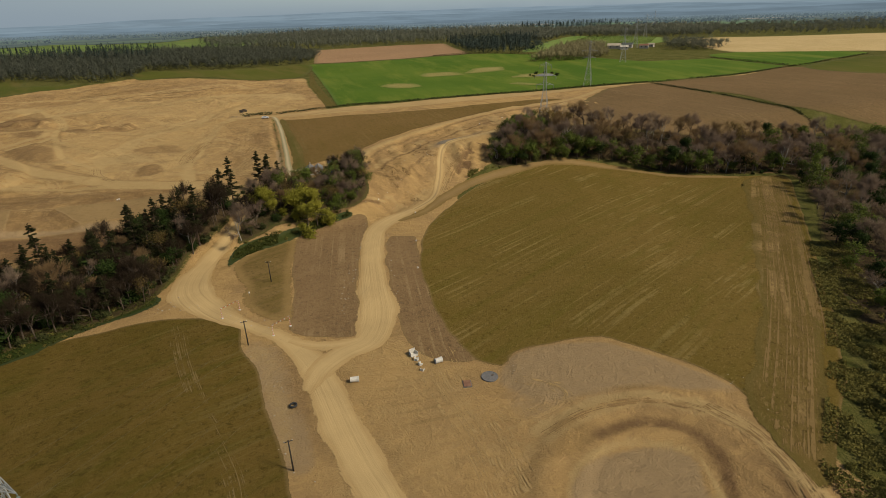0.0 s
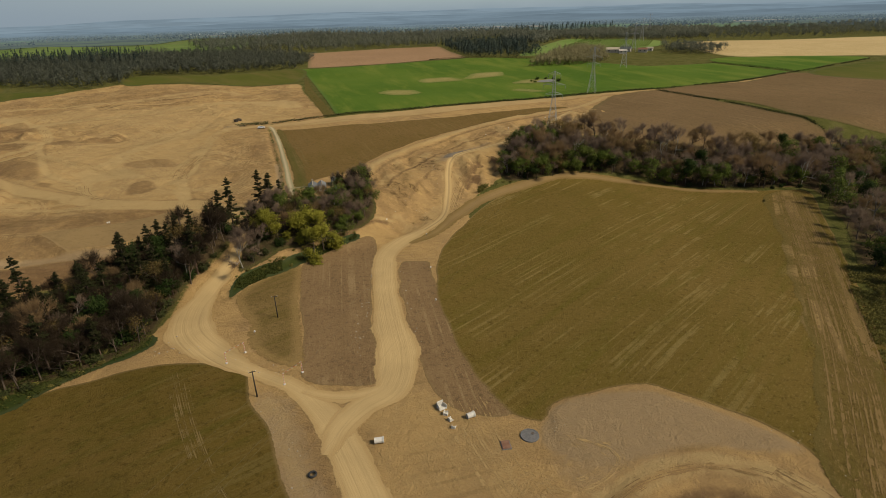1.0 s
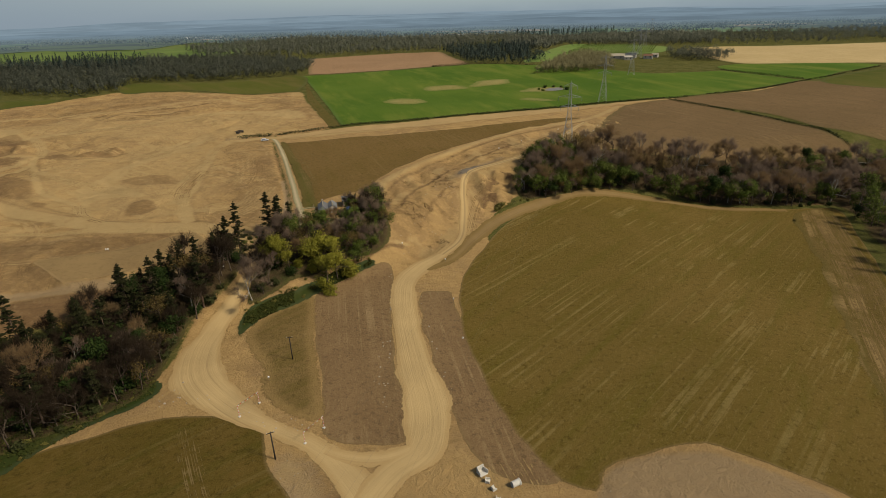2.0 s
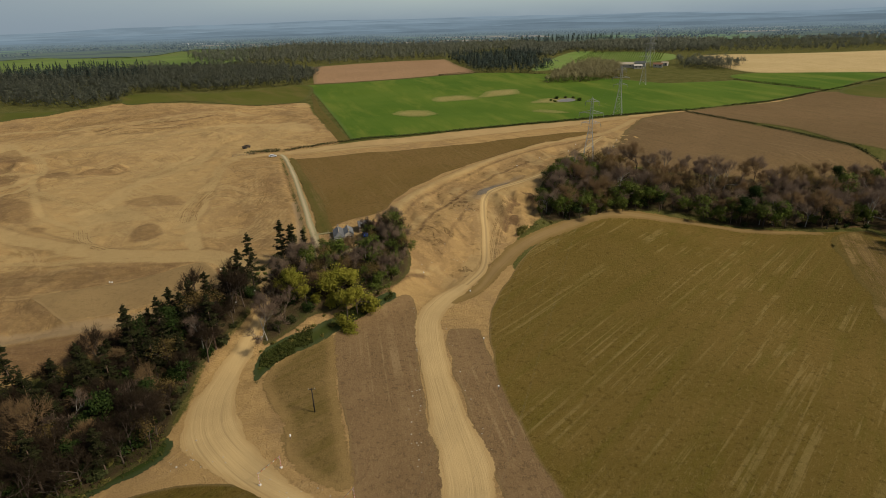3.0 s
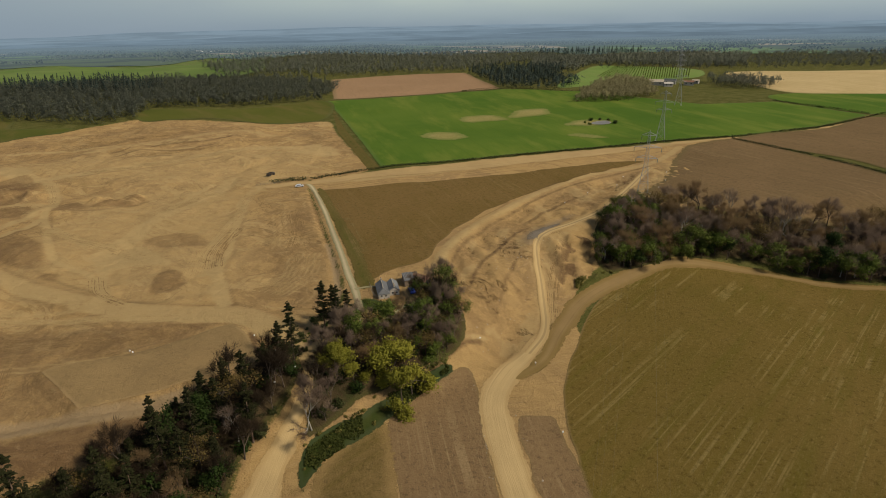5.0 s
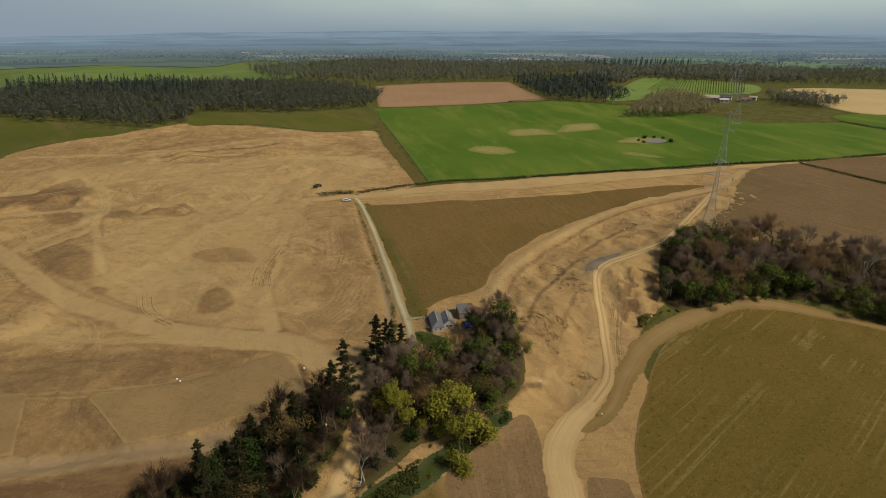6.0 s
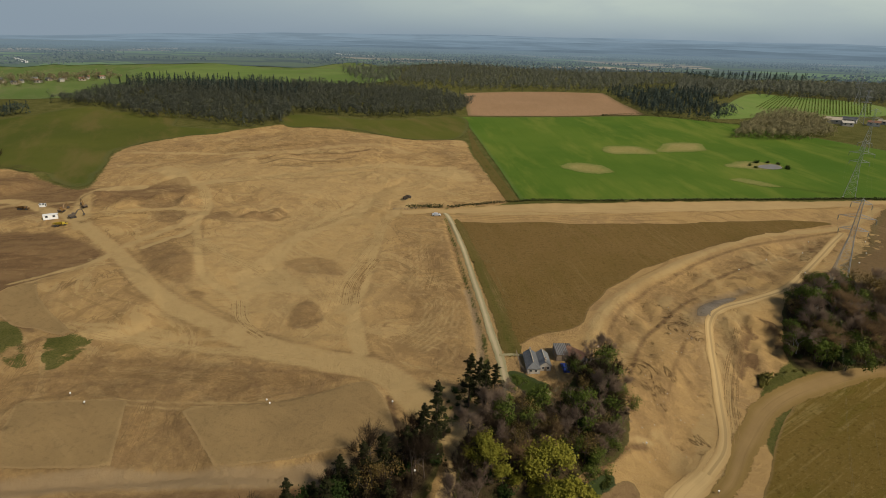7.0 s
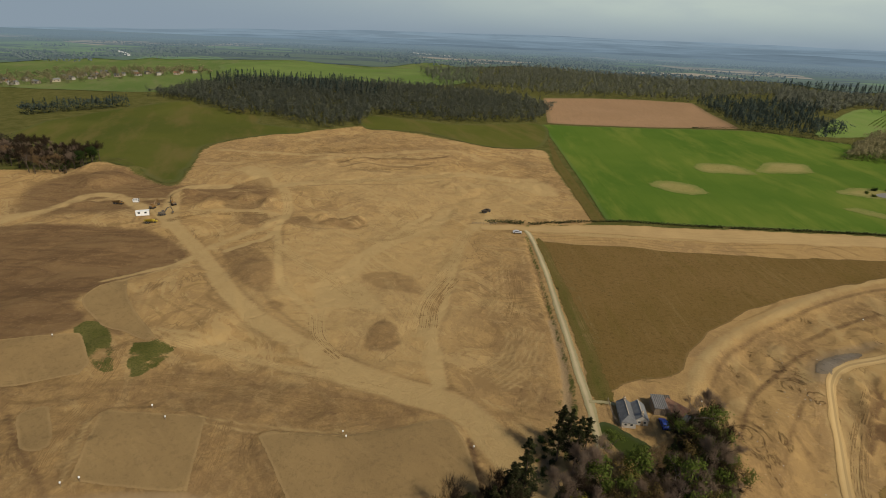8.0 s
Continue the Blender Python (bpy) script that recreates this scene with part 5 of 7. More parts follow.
def pine(seed, height, bare):
    """Tall ragged conifer: straight stem, uneven whorls of boughs with flat feathery sprays."""
    rng = np.random.default_rng(seed)
    stem, pts, lean, puff = [], [], [], []
    bend = rng.normal(0, 0.02, 2)
    at = lambda h: np.array([bend[0] * h * h / height, bend[1] * h * h / height, h])  # noqa: E731
    for k in range(6):
        h0, h1 = height * k / 6, height * (k + 1) / 6
        stem.append((at(h0), at(h1), 0.26 * (1 - k / 6.3), 0.26 * (1 - (k + 1) / 6.3)))
    h = height * bare
    while h < height * 0.98:
        f = (h - height * bare) / (height * (1 - bare))
        reach = height * (0.03 + 0.155 * (1 - f) ** 0.55) * (0.65 + 0.35 * math.sin(math.pi * min(1, 0.3 + 2 * f))) * (0.55 + 0.75 * math.sin(9 * f + seed) ** 2)
        for _ in range(rng.integers(3, 6)):
            t, r = rng.uniform(0, 2 * math.pi), reach * rng.uniform(0.4, 1.25)
            out = np.array([math.cos(t), math.sin(t), rng.uniform(-0.25, 0.3)])
            a, b = at(h), at(h) + out * r
            if r > 0.7:
                stem.append((a, b, 0.045, 0.012))
            m = int(10 + r * 16)
            q = a + (b - a) * (rng.uniform(0.2, 1.05, m) ** 0.7)[:, None]
            spot = q + rng.normal(0, 0.1 + 0.09 * r, (m, 3)) * (1, 1, 0.35)
            pts.append(spot)
            lean.append(np.tile(out + (0, 0, 0.15), (m, 1)))
            puff.append(unit(unit(spot - a) + (0, 0, 0.8)))
        h += height * rng.uniform(0.014, 0.045)
    top = at(height) + rng.normal(0, 0.1, (14, 3)) - np.outer(rng.uniform(0, 1.6, 14), (0, 0, 1))
    pts.append(top), lean.append(np.tile((0.0, 0.0, 1.0), (14, 1))), puff.append(unit(rng.normal(0, 1, (14, 3)) + (0, 0, 0.7)))
    v, f = cards(np.vstack(pts), 0.12, rng, 2.1, np.vstack(lean))
    return limbs(stem), (v, f, np.repeat(np.vstack(puff), 4, 0))


def branching(seed, height, spread, fork=0.3, order=3):
    """Stem and limbs of a broadleaf tree, and its twig ends."""
    rng = np.random.default_rng(seed)
    out, tips = [], []

    def grow(a, d, length, r, level):
        b = a + d * length
        out.append((a, b, r, r * 0.62))
        if level == 0:
            tips.append((b, d))
            return
        for k in range(rng.integers(3, 5)):
            e = d + rng.normal(0, spread, 3) + (0, 0, 0.12)
            e /= np.linalg.norm(e)
            grow(a + (b - a) * rng.uniform(0.55, 1.0) if k else b, e, length * rng.uniform(0.55, 0.85), r * 0.55, level - 1)

    grow(np.zeros(3), np.array([rng.normal(0, 0.05), rng.normal(0, 0.05), 1.0]), height * fork, 0.02 * height, order)
    top = max(t[0][2] for t in tips) * 1.12
    k = height / top
    out = [(a * k, b * k, r, q) for a, b, r, q in out]
    return out, [(t * k, d) for t, d in tips], rng


def bare_tree(seed, height, spread=0.55, twigs=13):
    out, tips, rng = branching(seed, height, spread)
    heart = np.mean([t for t, _ in tips], 0) - (0, 0, 0.12 * height)
    pts, lean = [], []
    for t, d in tips:
        m = twigs
        way = unit(unit(rng.normal(0, 1, (m, 3))) * 0.8 + d + (0, 0, 0.25))
        pts.append(t + way * (rng.uniform(-0.05, 0.09, m) * height)[:, None] + rng.normal(0, 0.022 * height, (m, 3)))
        lean.append(way)
    pts, lean = np.vstack(pts), np.vstack(lean)
    v, f = twigs_of(pts, lean, 0.1 * height, 0.034, rng)
    return limbs(out), (v, f, np.repeat(unit(unit(pts - heart) + 0.3 * lean), 3, 0))


def leafy_tree(seed, height, spread=0.6, leaves=26, size=0.3, puff=0.085):
    out, tips, rng = branching(seed, height, spread)
    centres = np.array([t for t, _ in tips])
    heart = centres.mean(0) - (0, 0, 0.1 * height)
    pts, face = [], []
    for c in centres:
        off = rng.normal(0, puff * height * rng.uniform(0.6, 1.2), (leaves, 3)) * (1, 1, 0.8)
        pts.append(c + off)
        face.append(unit(unit(off) + 0.8 * unit(c + off - heart) + (0, 0, 0.25)))
    v, f = cards(np.vstack(pts), size, rng)
    return limbs(out), (v, f, np.repeat(np.vstack(face), 4, 0))


def shrub(seed, height, leaves=500):
    """Low growth from the ground up: several short stems and a loose cover of leaves."""
    rng = np.random.default_rng(seed)
    stems, pts = [], []
    for _ in range(7):
        t, r = rng.uniform(0, 2 * math.pi), height * rng.uniform(0.2, 0.7)
        b = np.array([r * math.cos(t), r * math.sin(t), height * rng.uniform(0.4, 0.9)])
        stems.append((np.zeros(3), b, 0.05, 0.015))
        pts.append(b * rng.uniform(0.3, 1.05, (leaves // 7, 1)) + rng.normal(0, 0.17 * height, (leaves // 7, 3)))
    p = np.vstack(pts)
    p[:, 2] = np.abs(p[:, 2])
    v, f = cards(p, 0.16, rng)
    return limbs(stems), (v, f, np.repeat(unit(p - (0, 0, 0.2 * height)), 4, 0))


def puffed(me, puff):
    """Keeps the way in which each leaf's clump faces."""
    me.attributes.new("puff", "FLOAT_VECTOR", "POINT").data.foreach_set("vector", np.ascontiguousarray(puff, np.float32).ravel())
    return me


def tree_kind(name, shapes, bark, leaf, label, category):
    """One thing of trunk and crown, kept aside as the pattern for its copies."""
    (tv, tf), (cv, cf, puff) = shapes
    return name, mesh_of(name + "_trunk", tv, tf, bark), puffed(mesh_of(name + "_crown", cv, cf, leaf, False), puff), label, category


PINES = [tree_kind("pine_tree", pine(s, h, b), M_BARK_PINE, M_NEEDLE, "tall dark ragged pine at the edge of the wood", "tree") for s, h, b in ((1, 16, 0.3), (2, 14, 0.42), (3, 17.5, 0.22), (4, 13, 0.36), (5, 15, 0.48))]
BARES = [tree_kind("bare_tree", bare_tree(s, h, sp, tw), M_BARK, M_TWIG, "leafless grey-brown broadleaf tree in the wood", "tree") for s, h, sp, tw in ((11, 10, 0.5, 46), (12, 8.5, 0.58, 46))]
THICKETS = [tree_kind("thicket_tree", bare_tree(s, h, sp, tw), M_BARK, M_TWIG_SHADE, "slender leafless tree in the wood with shade-dark twigs", "tree") for s, h, sp, tw in ((15, 10.5, 0.4, 46), (16, 9, 0.45, 46), (17, 11.5, 0.36, 44))]
BIRCHES = [tree_kind("birch_tree", bare_tree(s, h, sp, tw), M_BARK_BIRCH, M_TWIG, "leafless birch tree with a pale stem", "tree") for s, h, sp, tw in ((13, 11.5, 0.42, 44), (14, 9, 0.5, 44))]
BUDS = [tree_kind("budding_tree", bare_tree(s, h, sp, tw), M_BARK, M_TWIG_RED, "red-brown budding broadleaf tree in the wood", "tree") for s, h, sp, tw in ((21, 9, 0.55, 50), (22, 11, 0.48, 48))]
RUSTS = [tree_kind("rust_tree", leafy_tree(s, h, 0.55, 24, 0.13, 0.085), M_BARK, M_LEAF_RUST, "rust-coloured tree coming into bud", "tree") for s, h in ((26, 8.5), (27, 10))]
YELLOWS = [tree_kind("yellow_green_tree", leafy_tree(s, h, 0.6, 110, 0.24, 0.08), M_BARK, M_LEAF_YELLOW, "rounded tree in bright yellow-green young leaf", "tree") for s, h in ((31, 13), (32, 11.5))]
GREENS = [tree_kind("green_tree", leafy_tree(s, h, 0.55, 34, 0.2, 0.08), M_BARK, M_LEAF_GREEN, "broadleaf tree in fresh green leaf", "tree") for s, h in ((41, 9), (42, 11), (43, 7.5))]
DARKS = [tree_kind("dark_green_tree", leafy_tree(s, h, 0.55, 34, 0.2, 0.08), M_BARK, M_LEAF_DARK, "dark green leafy tree in the wood", "tree") for s, h in ((51, 8), (52, 10))]
SHRUBS = [tree_kind("shrub", shrub(s, h), M_BARK, m, "low green shrub at the wood's edge", "shrub") for s, h, m in ((61, 1.8, M_LEAF_GREEN), (62, 2.4, M_LEAF_DARK), (63, 1.6, M_HEDGE))]

made_kinds = {}


def plant(kind, x, y, scale=1.0, turn=0.0, group="", sink=0.15, tall=1.0):
    name, trunk, crown, label, category = kind
    m = Matrix.Translation((x, y, gz(x, y) - sink)) @ pose(0, 0, 0, 0, 0, turn) @ Matrix.Diagonal((scale, scale, scale * tall, 1))
    if trunk.name not in made_kinds:
        ob = thing(name, label, category, m, group)
        part("trunk", trunk, None, ob)
        part("crown", crown, None, ob)
        made_kinds[trunk.name] = ob
        return ob
    ob = made_kinds[trunk.name]
    twin = copy_thing(ob, Matrix())
    twin.matrix_basis = m
    if group:
        twin["group"] = group
    return twin


def scatter(area, gap, rng, tries=6000):
    """Places within an area, no two nearer than the gap."""
    line = np.array(area, float)
    lo, hi = line.min(0), line.max(0)
    got = []
    cand = rng.uniform(lo, hi, (tries, 2))
    cand = cand[inside(cand[:, 0], cand[:, 1], line)]
    for p in cand:
        if all((p[0] - q[0]) ** 2 + (p[1] - q[1]) ** 2 > gap * gap for q in got):
            got.append(p)
    return got


def choose(rng, table):
    kinds, odds = zip(*table)
    odds = np.array(odds) / sum(odds)
    some = kinds[rng.choice(len(kinds), p=odds)]
    return some[rng.integers(len(some))]


def wood(area, gap, table, seed, group, lo=0.8, hi=1.2):
    rng = np.random.default_rng(seed)
    for x, y in scatter(area, gap, rng):
        if any((x - a) ** 2 + (y - b) ** 2 < r * r for a, b, r in CLEAR):
            continue
        plant(choose(rng, table), x, y, rng.uniform(lo, hi), rng.uniform(0, 360), group, tall=rng.uniform(0.9, 1.15))


CLEAR = [(-52, 183, 5), (-47, 182, 4.5), (-49, 178, 4.5), (-64, 184, 4), (-61, 181, 4), (-56, 178, 3), (-54, 174, 3), (-66, 178, 2.5), (-51, 213, 5), (-54, 208, 4), (-60, 206, 4.5), (-60, 200, 3)]
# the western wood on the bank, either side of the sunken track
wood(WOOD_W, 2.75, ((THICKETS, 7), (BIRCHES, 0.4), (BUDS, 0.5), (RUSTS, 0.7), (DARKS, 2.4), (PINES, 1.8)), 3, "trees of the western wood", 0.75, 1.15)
for k, (x, y, s) in enumerate(((-79, 182, 0.95), (-82, 179, 0.85), (-77, 186, 1.0), (-86, 175, 1.0), (-89, 172, 0.9), (-93, 168, 0.85), (-97, 164, 0.8), (-101, 160, 0.85), (-104, 156, 0.75), (-108, 151, 0.9), (-112, 147, 0.8), (-117, 144, 0.85), (-122, 141, 0.75), (-129, 138, 0.85), (-137, 133, 0.8), (-72, 202, 1.0), (-70, 206, 0.9), (-68, 200, 0.85), (-66, 207, 0.8), (-146, 128, 0.8))):
    plant(PINES[k % 5], x, y, s, 70 * k, "pines along the wood")
wood(WOOD_MID, 3.2, ((THICKETS, 1), (BARES, 3), (BIRCHES, 1), (BUDS, 2.5), (GREENS, 1.6), (RUSTS, 1.6), (DARKS, 0.3)), 5, "trees of the western wood", 0.7, 1.05)
for x, y, s, k in ((-52, 183, 0.95, 0), (-46.5, 181.5, 0.9, 1), (-49, 178.5, 0.85, 1), (-64, 184, 0.68, 0), (-61, 181, 0.6, 1)):
    plant(YELLOWS[k], x, y, s, 50 * x, "yellow-green trees")
for x, y, s in ((-43, 188, 0.6), (-40, 192, 0.65), (-38, 197, 0.6), (-45, 193, 0.7), (-36, 201, 0.6), (-36, 206, 0.8), (-34, 212, 0.7), (-37, 218, 0.75), (-60, 210, 0.5)):
    plant(GREENS[1], x, y, s, 31 * x, "trees of the western wood")
# the eastern wood along the burn
wood(WOOD_E, 4.6, ((BARES, 4), (BIRCHES, 3), (BUDS, 2.4), (GREENS, 1.2), (DARKS, 0.3), (RUSTS, 0.6)), 7, "trees of the eastern wood", 0.95, 1.35)
wood([(22, 254), (34, 253), (50, 257), (66, 262), (90, 264), (112, 251), (136, 247), (160, 245), (160, 250), (136, 252), (112, 257), (90, 270), (60, 268), (34, 262)], 3.8, ((GREENS, 6), (DARKS, 1), (SHRUBS, 3), (BARES, 1)), 9, "trees of the eastern wood", 0.6, 1.15)
wood([(22, 256), (32, 254), (46, 257), (58, 263), (56, 285), (50, 298), (36, 288), (27, 272)], 3.2, ((GREENS, 5), (RUSTS, 3), (SHRUBS, 1), (BIRCHES, 1)), 10, "trees of the eastern wood", 0.6, 0.95)
WOOD_SE = [(162, 244), (150, 215), (130, 172), (120, 148), (109, 124), (96, 100), (82, 78), (72, 58), (190, 40), (220, 120), (240, 200), (235, 248)]
wood(WOOD_SE, 6.6, ((BARES, 2.5), (BIRCHES, 1.5), (GREENS, 2.5), (DARKS, 2.5), (BUDS, 1)), 13, "trees of the eastern wood", 0.8, 1.25)
M_UNDER = leaf_material("rank_undergrowth", (0.12, 0.115, 0.026), (0.19, 0.17, 0.045), (0.14, 0.11, 0.035), 0.8, 0.5)
UNDER = [tree_kind("undergrowth_shrub", shrub(s, h, 330), M_BARK, M_UNDER, "low rank green undergrowth at the wood's edge", "shrub") for s, h in ((64, 1.5), (65, 1.2))]
rng = np.random.default_rng(20)
for x, y in scatter(WOOD_W, 4.2, rng) + scatter(WOOD_MID, 4.2, rng):
    if not any((x - a) ** 2 + (y - b) ** 2 < 4 for a, b, r in CLEAR):
        plant(SHRUBS[1 + rng.integers(2)], x, y, rng.uniform(0.8, 1.7), rng.uniform(0, 360), "undergrowth along the wood")
rng = np.random.default_rng(21)
for x, y, k in ((11, 241.5, 1.3), (12.2, 243.2, 1.5), (13.2, 245, 1.4), (11.8, 244.4, 1.2), (14.6, 246.6, 1.2), (17, 248, 0.6), (20, 249, 0.5), (23, 250, 0.6), (26, 250.6, 0.7)):
    plant(UNDER[rng.integers(2)], x, y, k, 40 * x, "scrub by the field edge")
for x, y in scatter([(40, 290), (62, 298), (62, 304), (38, 296)], 3.0, rng):
    plant(SHRUBS[rng.integers(3)], x, y, rng.uniform(0.7, 1.1), rng.uniform(0, 360), "scrub by the pylon")
for x, y in scatter([(-70, 157), (-66, 162), (-56, 170), (-46, 181), (-37, 192), (-38, 194), (-48, 186), (-60, 175), (-71, 165)], 3.4, rng):
    plant(UNDER[rng.integers(2)], x, y, rng.uniform(0.4, 0.8), rng.uniform(0, 360), "undergrowth along the wood")
for x, y in scatter([(-150, 66), (-104, 106), (-96, 115), (-88, 123), (-82, 131), (-84, 136), (-92, 129), (-103, 119), (-156, 72)], 4, rng):
    plant(UNDER[rng.integers(2)], x, y, rng.uniform(0.4, 0.8), rng.uniform(0, 360), "undergrowth along the wood")
for x, y in scatter([(100, 124), (88, 102), (74, 82), (64, 66), (72, 62), (94, 96), (108, 122), (118, 150)], 6, rng):
    plant(UNDER[rng.integers(2)], x, y, rng.uniform(0.5, 1.1), rng.uniform(0, 360), "scrub by the field edge")


def low_growth(name, area, count, tall, material, label, seed):
    """Rank grass, brambles and saplings too many to count: clumps of leaves over the ground."""
    rng = np.random.default_rng(seed)
    line = np.array(area, float)
    p = rng.uniform(line.min(0), line.max(0), (count * 3, 2))
    p = p[inside(p[:, 0], p[:, 1], line)][:count]
    p = p[fbm(p[:, 0], p[:, 1], 5, 3, seed) > -0.16]
    top = tall * np.clip(0.5 + 1.3 * fbm(p[:, 0], p[:, 1], 4, 3, seed + 1), 0.12, 1.2)
    z = ground_z(p[:, 0], p[:, 1]) + 0.1 + rng.uniform(0.05, 1, len(p)) * top
    v, f = cards(np.column_stack([p, z]), 0.2, rng)
    up = unit(rng.normal(0, 0.45, (len(p), 3)) + (0, 0, 1))
    return tagged(new(name, puffed(mesh_of(name, v, f, material, False), np.repeat(up, 4, 0))), label, "undergrowth", kind="stuff")


M_RANK = leaf_material("rank_grass_and_brambles", (0.038, 0.048, 0.01), (0.072, 0.08, 0.018), (0.055, 0.056, 0.015), 0.8, 0.5)
low_growth("scrub_southeast", [(120, 164), (111, 150), (94, 117), (83, 99), (68, 78), (60, 66), (60, 46), (80, 50), (92, 88), (112, 122), (132, 164)], 48000, 1.1, M_UNDER, "olive rank grass and brambles along the field edge", 51)
low_growth("scrub_middle", [(-69, 153), (-66, 160), (-55.5, 170), (-46, 180), (-36, 191.5), (-38, 194), (-47, 184.5), (-59, 174), (-70, 164)], 12000, 1.1, M_RANK, "dark green brambles along the wood", 52)
low_growth("scrub_west", [(-150, 62), (-104, 104), (-96, 114), (-88, 122), (-80, 130), (-84, 137), (-92, 130), (-103, 120), (-156, 73)], 9000, 0.9, M_RANK, "dark green rank grass along the wood", 53)
for x, y in scatter([(-76, 188), (-72, 204), (-67, 212), (-71, 216), (-77, 205), (-80, 192)], 2.2, rng):
    plant(SHRUBS[rng.integers(3)], x, y, rng.uniform(0.4, 0.8), rng.uniform(0, 360), "undergrowth along the wood")


def far_wood(name, area, gap, material, label, seed, lo=7.0, hi=12.0, pointed=0.0, leaves=120, size=0.44):
    """Woods too far to tell tree from tree: many loose crowns of several clumps each, in one mesh."""
    rng = np.random.default_rng(seed)
    spots = np.array(scatter(area, gap, rng, 9000))
    ground = ground_z(spots[:, 0], spots[:, 1])
    pts, face = [], []
    for (x, y), z in zip(spots, ground):
        h = rng.uniform(lo, hi)
        n = leaves
        if rng.random() < pointed:
            f = rng.uniform(0, 1, n) ** 0.8
            r = 0.2 * h * (1.02 - f) * rng.uniform(0.6, 1, n)
            t = rng.uniform(0, 6.283, n)
            p = np.column_stack([r * np.cos(t), r * np.sin(t), 0.12 * h + f * h])
            w = unit(np.column_stack([np.cos(t), np.sin(t), np.full(n, 0.9)]))
        else:
            c = rng.normal(0, 1, (6, 3)) * (0.17 * h, 0.17 * h, 0.13 * h) + (0, 0, 0.66 * h)
            off = rng.normal(0, 0.085 * h, (n, 3))
            p = c[rng.integers(0, 6, n)] + off
            low = rng.random(n) < 0.25
            p[low] = rng.normal(0, 1, (int(low.sum()), 3)) * (0.16 * h, 0.16 * h, 0.0) + np.column_stack([np.zeros((int(low.sum()), 2)), rng.uniform(0.05, 0.6, int(low.sum())) * h])
            w = unit(unit(off) * 0.7 + unit(p - (0, 0, 0.5 * h)) + (0, 0, 0.6))
        pts.append(p + (x, y, z)), face.append(w)
    v, f = cards(np.vstack(pts), size, rng)
    return tagged(new(name, puffed(mesh_of(name, v, f, material, False), np.repeat(np.vstack(face), 4, 0))), label, "wood", kind="stuff")


# The next two leaf colours are paled and greyed to hold distance haze.
M_FARWOOD = leaf_material("far_bare_wood_hazed", (0.115, 0.125, 0.092), (0.17, 0.17, 0.122), (0.115, 0.127, 0.09), 0.95, 0.9, 0.5)
M_FARWOOD_OLIVE = leaf_material("far_olive_wood_hazed", (0.155, 0.168, 0.122), (0.205, 0.205, 0.15), (0.15, 0.162, 0.115), 0.95, 0.85, 0.4)
M_NEARCOPSE = leaf_material("dark_leafless_copse", (0.05, 0.042, 0.028), (0.085, 0.068, 0.042), (0.045, 0.045, 0.025), 0.95, 0.7)
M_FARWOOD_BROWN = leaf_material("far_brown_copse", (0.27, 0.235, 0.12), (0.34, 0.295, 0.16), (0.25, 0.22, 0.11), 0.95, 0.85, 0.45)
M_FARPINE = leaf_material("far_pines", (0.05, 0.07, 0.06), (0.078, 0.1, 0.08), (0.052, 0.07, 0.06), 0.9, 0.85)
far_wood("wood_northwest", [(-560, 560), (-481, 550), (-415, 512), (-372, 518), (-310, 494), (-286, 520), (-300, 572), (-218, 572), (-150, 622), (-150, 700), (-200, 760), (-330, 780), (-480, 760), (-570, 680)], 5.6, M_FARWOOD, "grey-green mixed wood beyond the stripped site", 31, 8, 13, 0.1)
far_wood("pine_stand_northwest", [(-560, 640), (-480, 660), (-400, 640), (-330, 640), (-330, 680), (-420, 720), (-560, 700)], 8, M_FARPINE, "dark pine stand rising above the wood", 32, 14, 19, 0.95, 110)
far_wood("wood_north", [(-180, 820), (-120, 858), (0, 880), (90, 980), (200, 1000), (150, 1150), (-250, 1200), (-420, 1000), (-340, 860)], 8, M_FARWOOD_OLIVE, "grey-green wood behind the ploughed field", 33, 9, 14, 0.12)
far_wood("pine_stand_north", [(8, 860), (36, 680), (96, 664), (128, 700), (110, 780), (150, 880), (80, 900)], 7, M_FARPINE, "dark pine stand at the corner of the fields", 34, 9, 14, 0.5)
far_wood("copse_by_farm", [(92, 584), (133, 672), (174, 715), (192, 689), (178, 612), (137, 587)], 5, M_FARWOOD_BROWN, "brown leafless copse by the farm", 35, 8, 12)
far_wood("trees_by_farm", [(262, 660), (300, 640), (330, 665), (310, 705), (270, 700)], 6, M_FARWOOD, "dark rounded trees by the farm", 36, 9, 14)
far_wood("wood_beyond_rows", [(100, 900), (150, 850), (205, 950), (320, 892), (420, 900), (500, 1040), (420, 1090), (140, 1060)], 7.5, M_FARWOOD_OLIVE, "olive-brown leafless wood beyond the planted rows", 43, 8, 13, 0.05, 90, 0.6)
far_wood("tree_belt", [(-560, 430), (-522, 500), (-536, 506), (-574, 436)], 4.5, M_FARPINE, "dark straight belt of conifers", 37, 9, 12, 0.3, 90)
far_wood("wood_west", [(-520, 300), (-446, 314), (-440, 344), (-500, 352)], 5, M_NEARCOPSE, "brown leafless trees beside the site", 38, 8, 13)
wood([(-446, 312), (-425, 318), (-385, 310), (-364, 322), (-376, 345), (-420, 345), (-446, 344)], 4.6, ((BARES, 2), (THICKETS, 3), (BUDS, 1), (DARKS, 1)), 44, "trees beside the stripped site", 0.8, 1.25)
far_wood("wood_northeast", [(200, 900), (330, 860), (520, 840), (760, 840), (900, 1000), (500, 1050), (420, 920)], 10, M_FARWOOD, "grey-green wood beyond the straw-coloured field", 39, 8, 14)
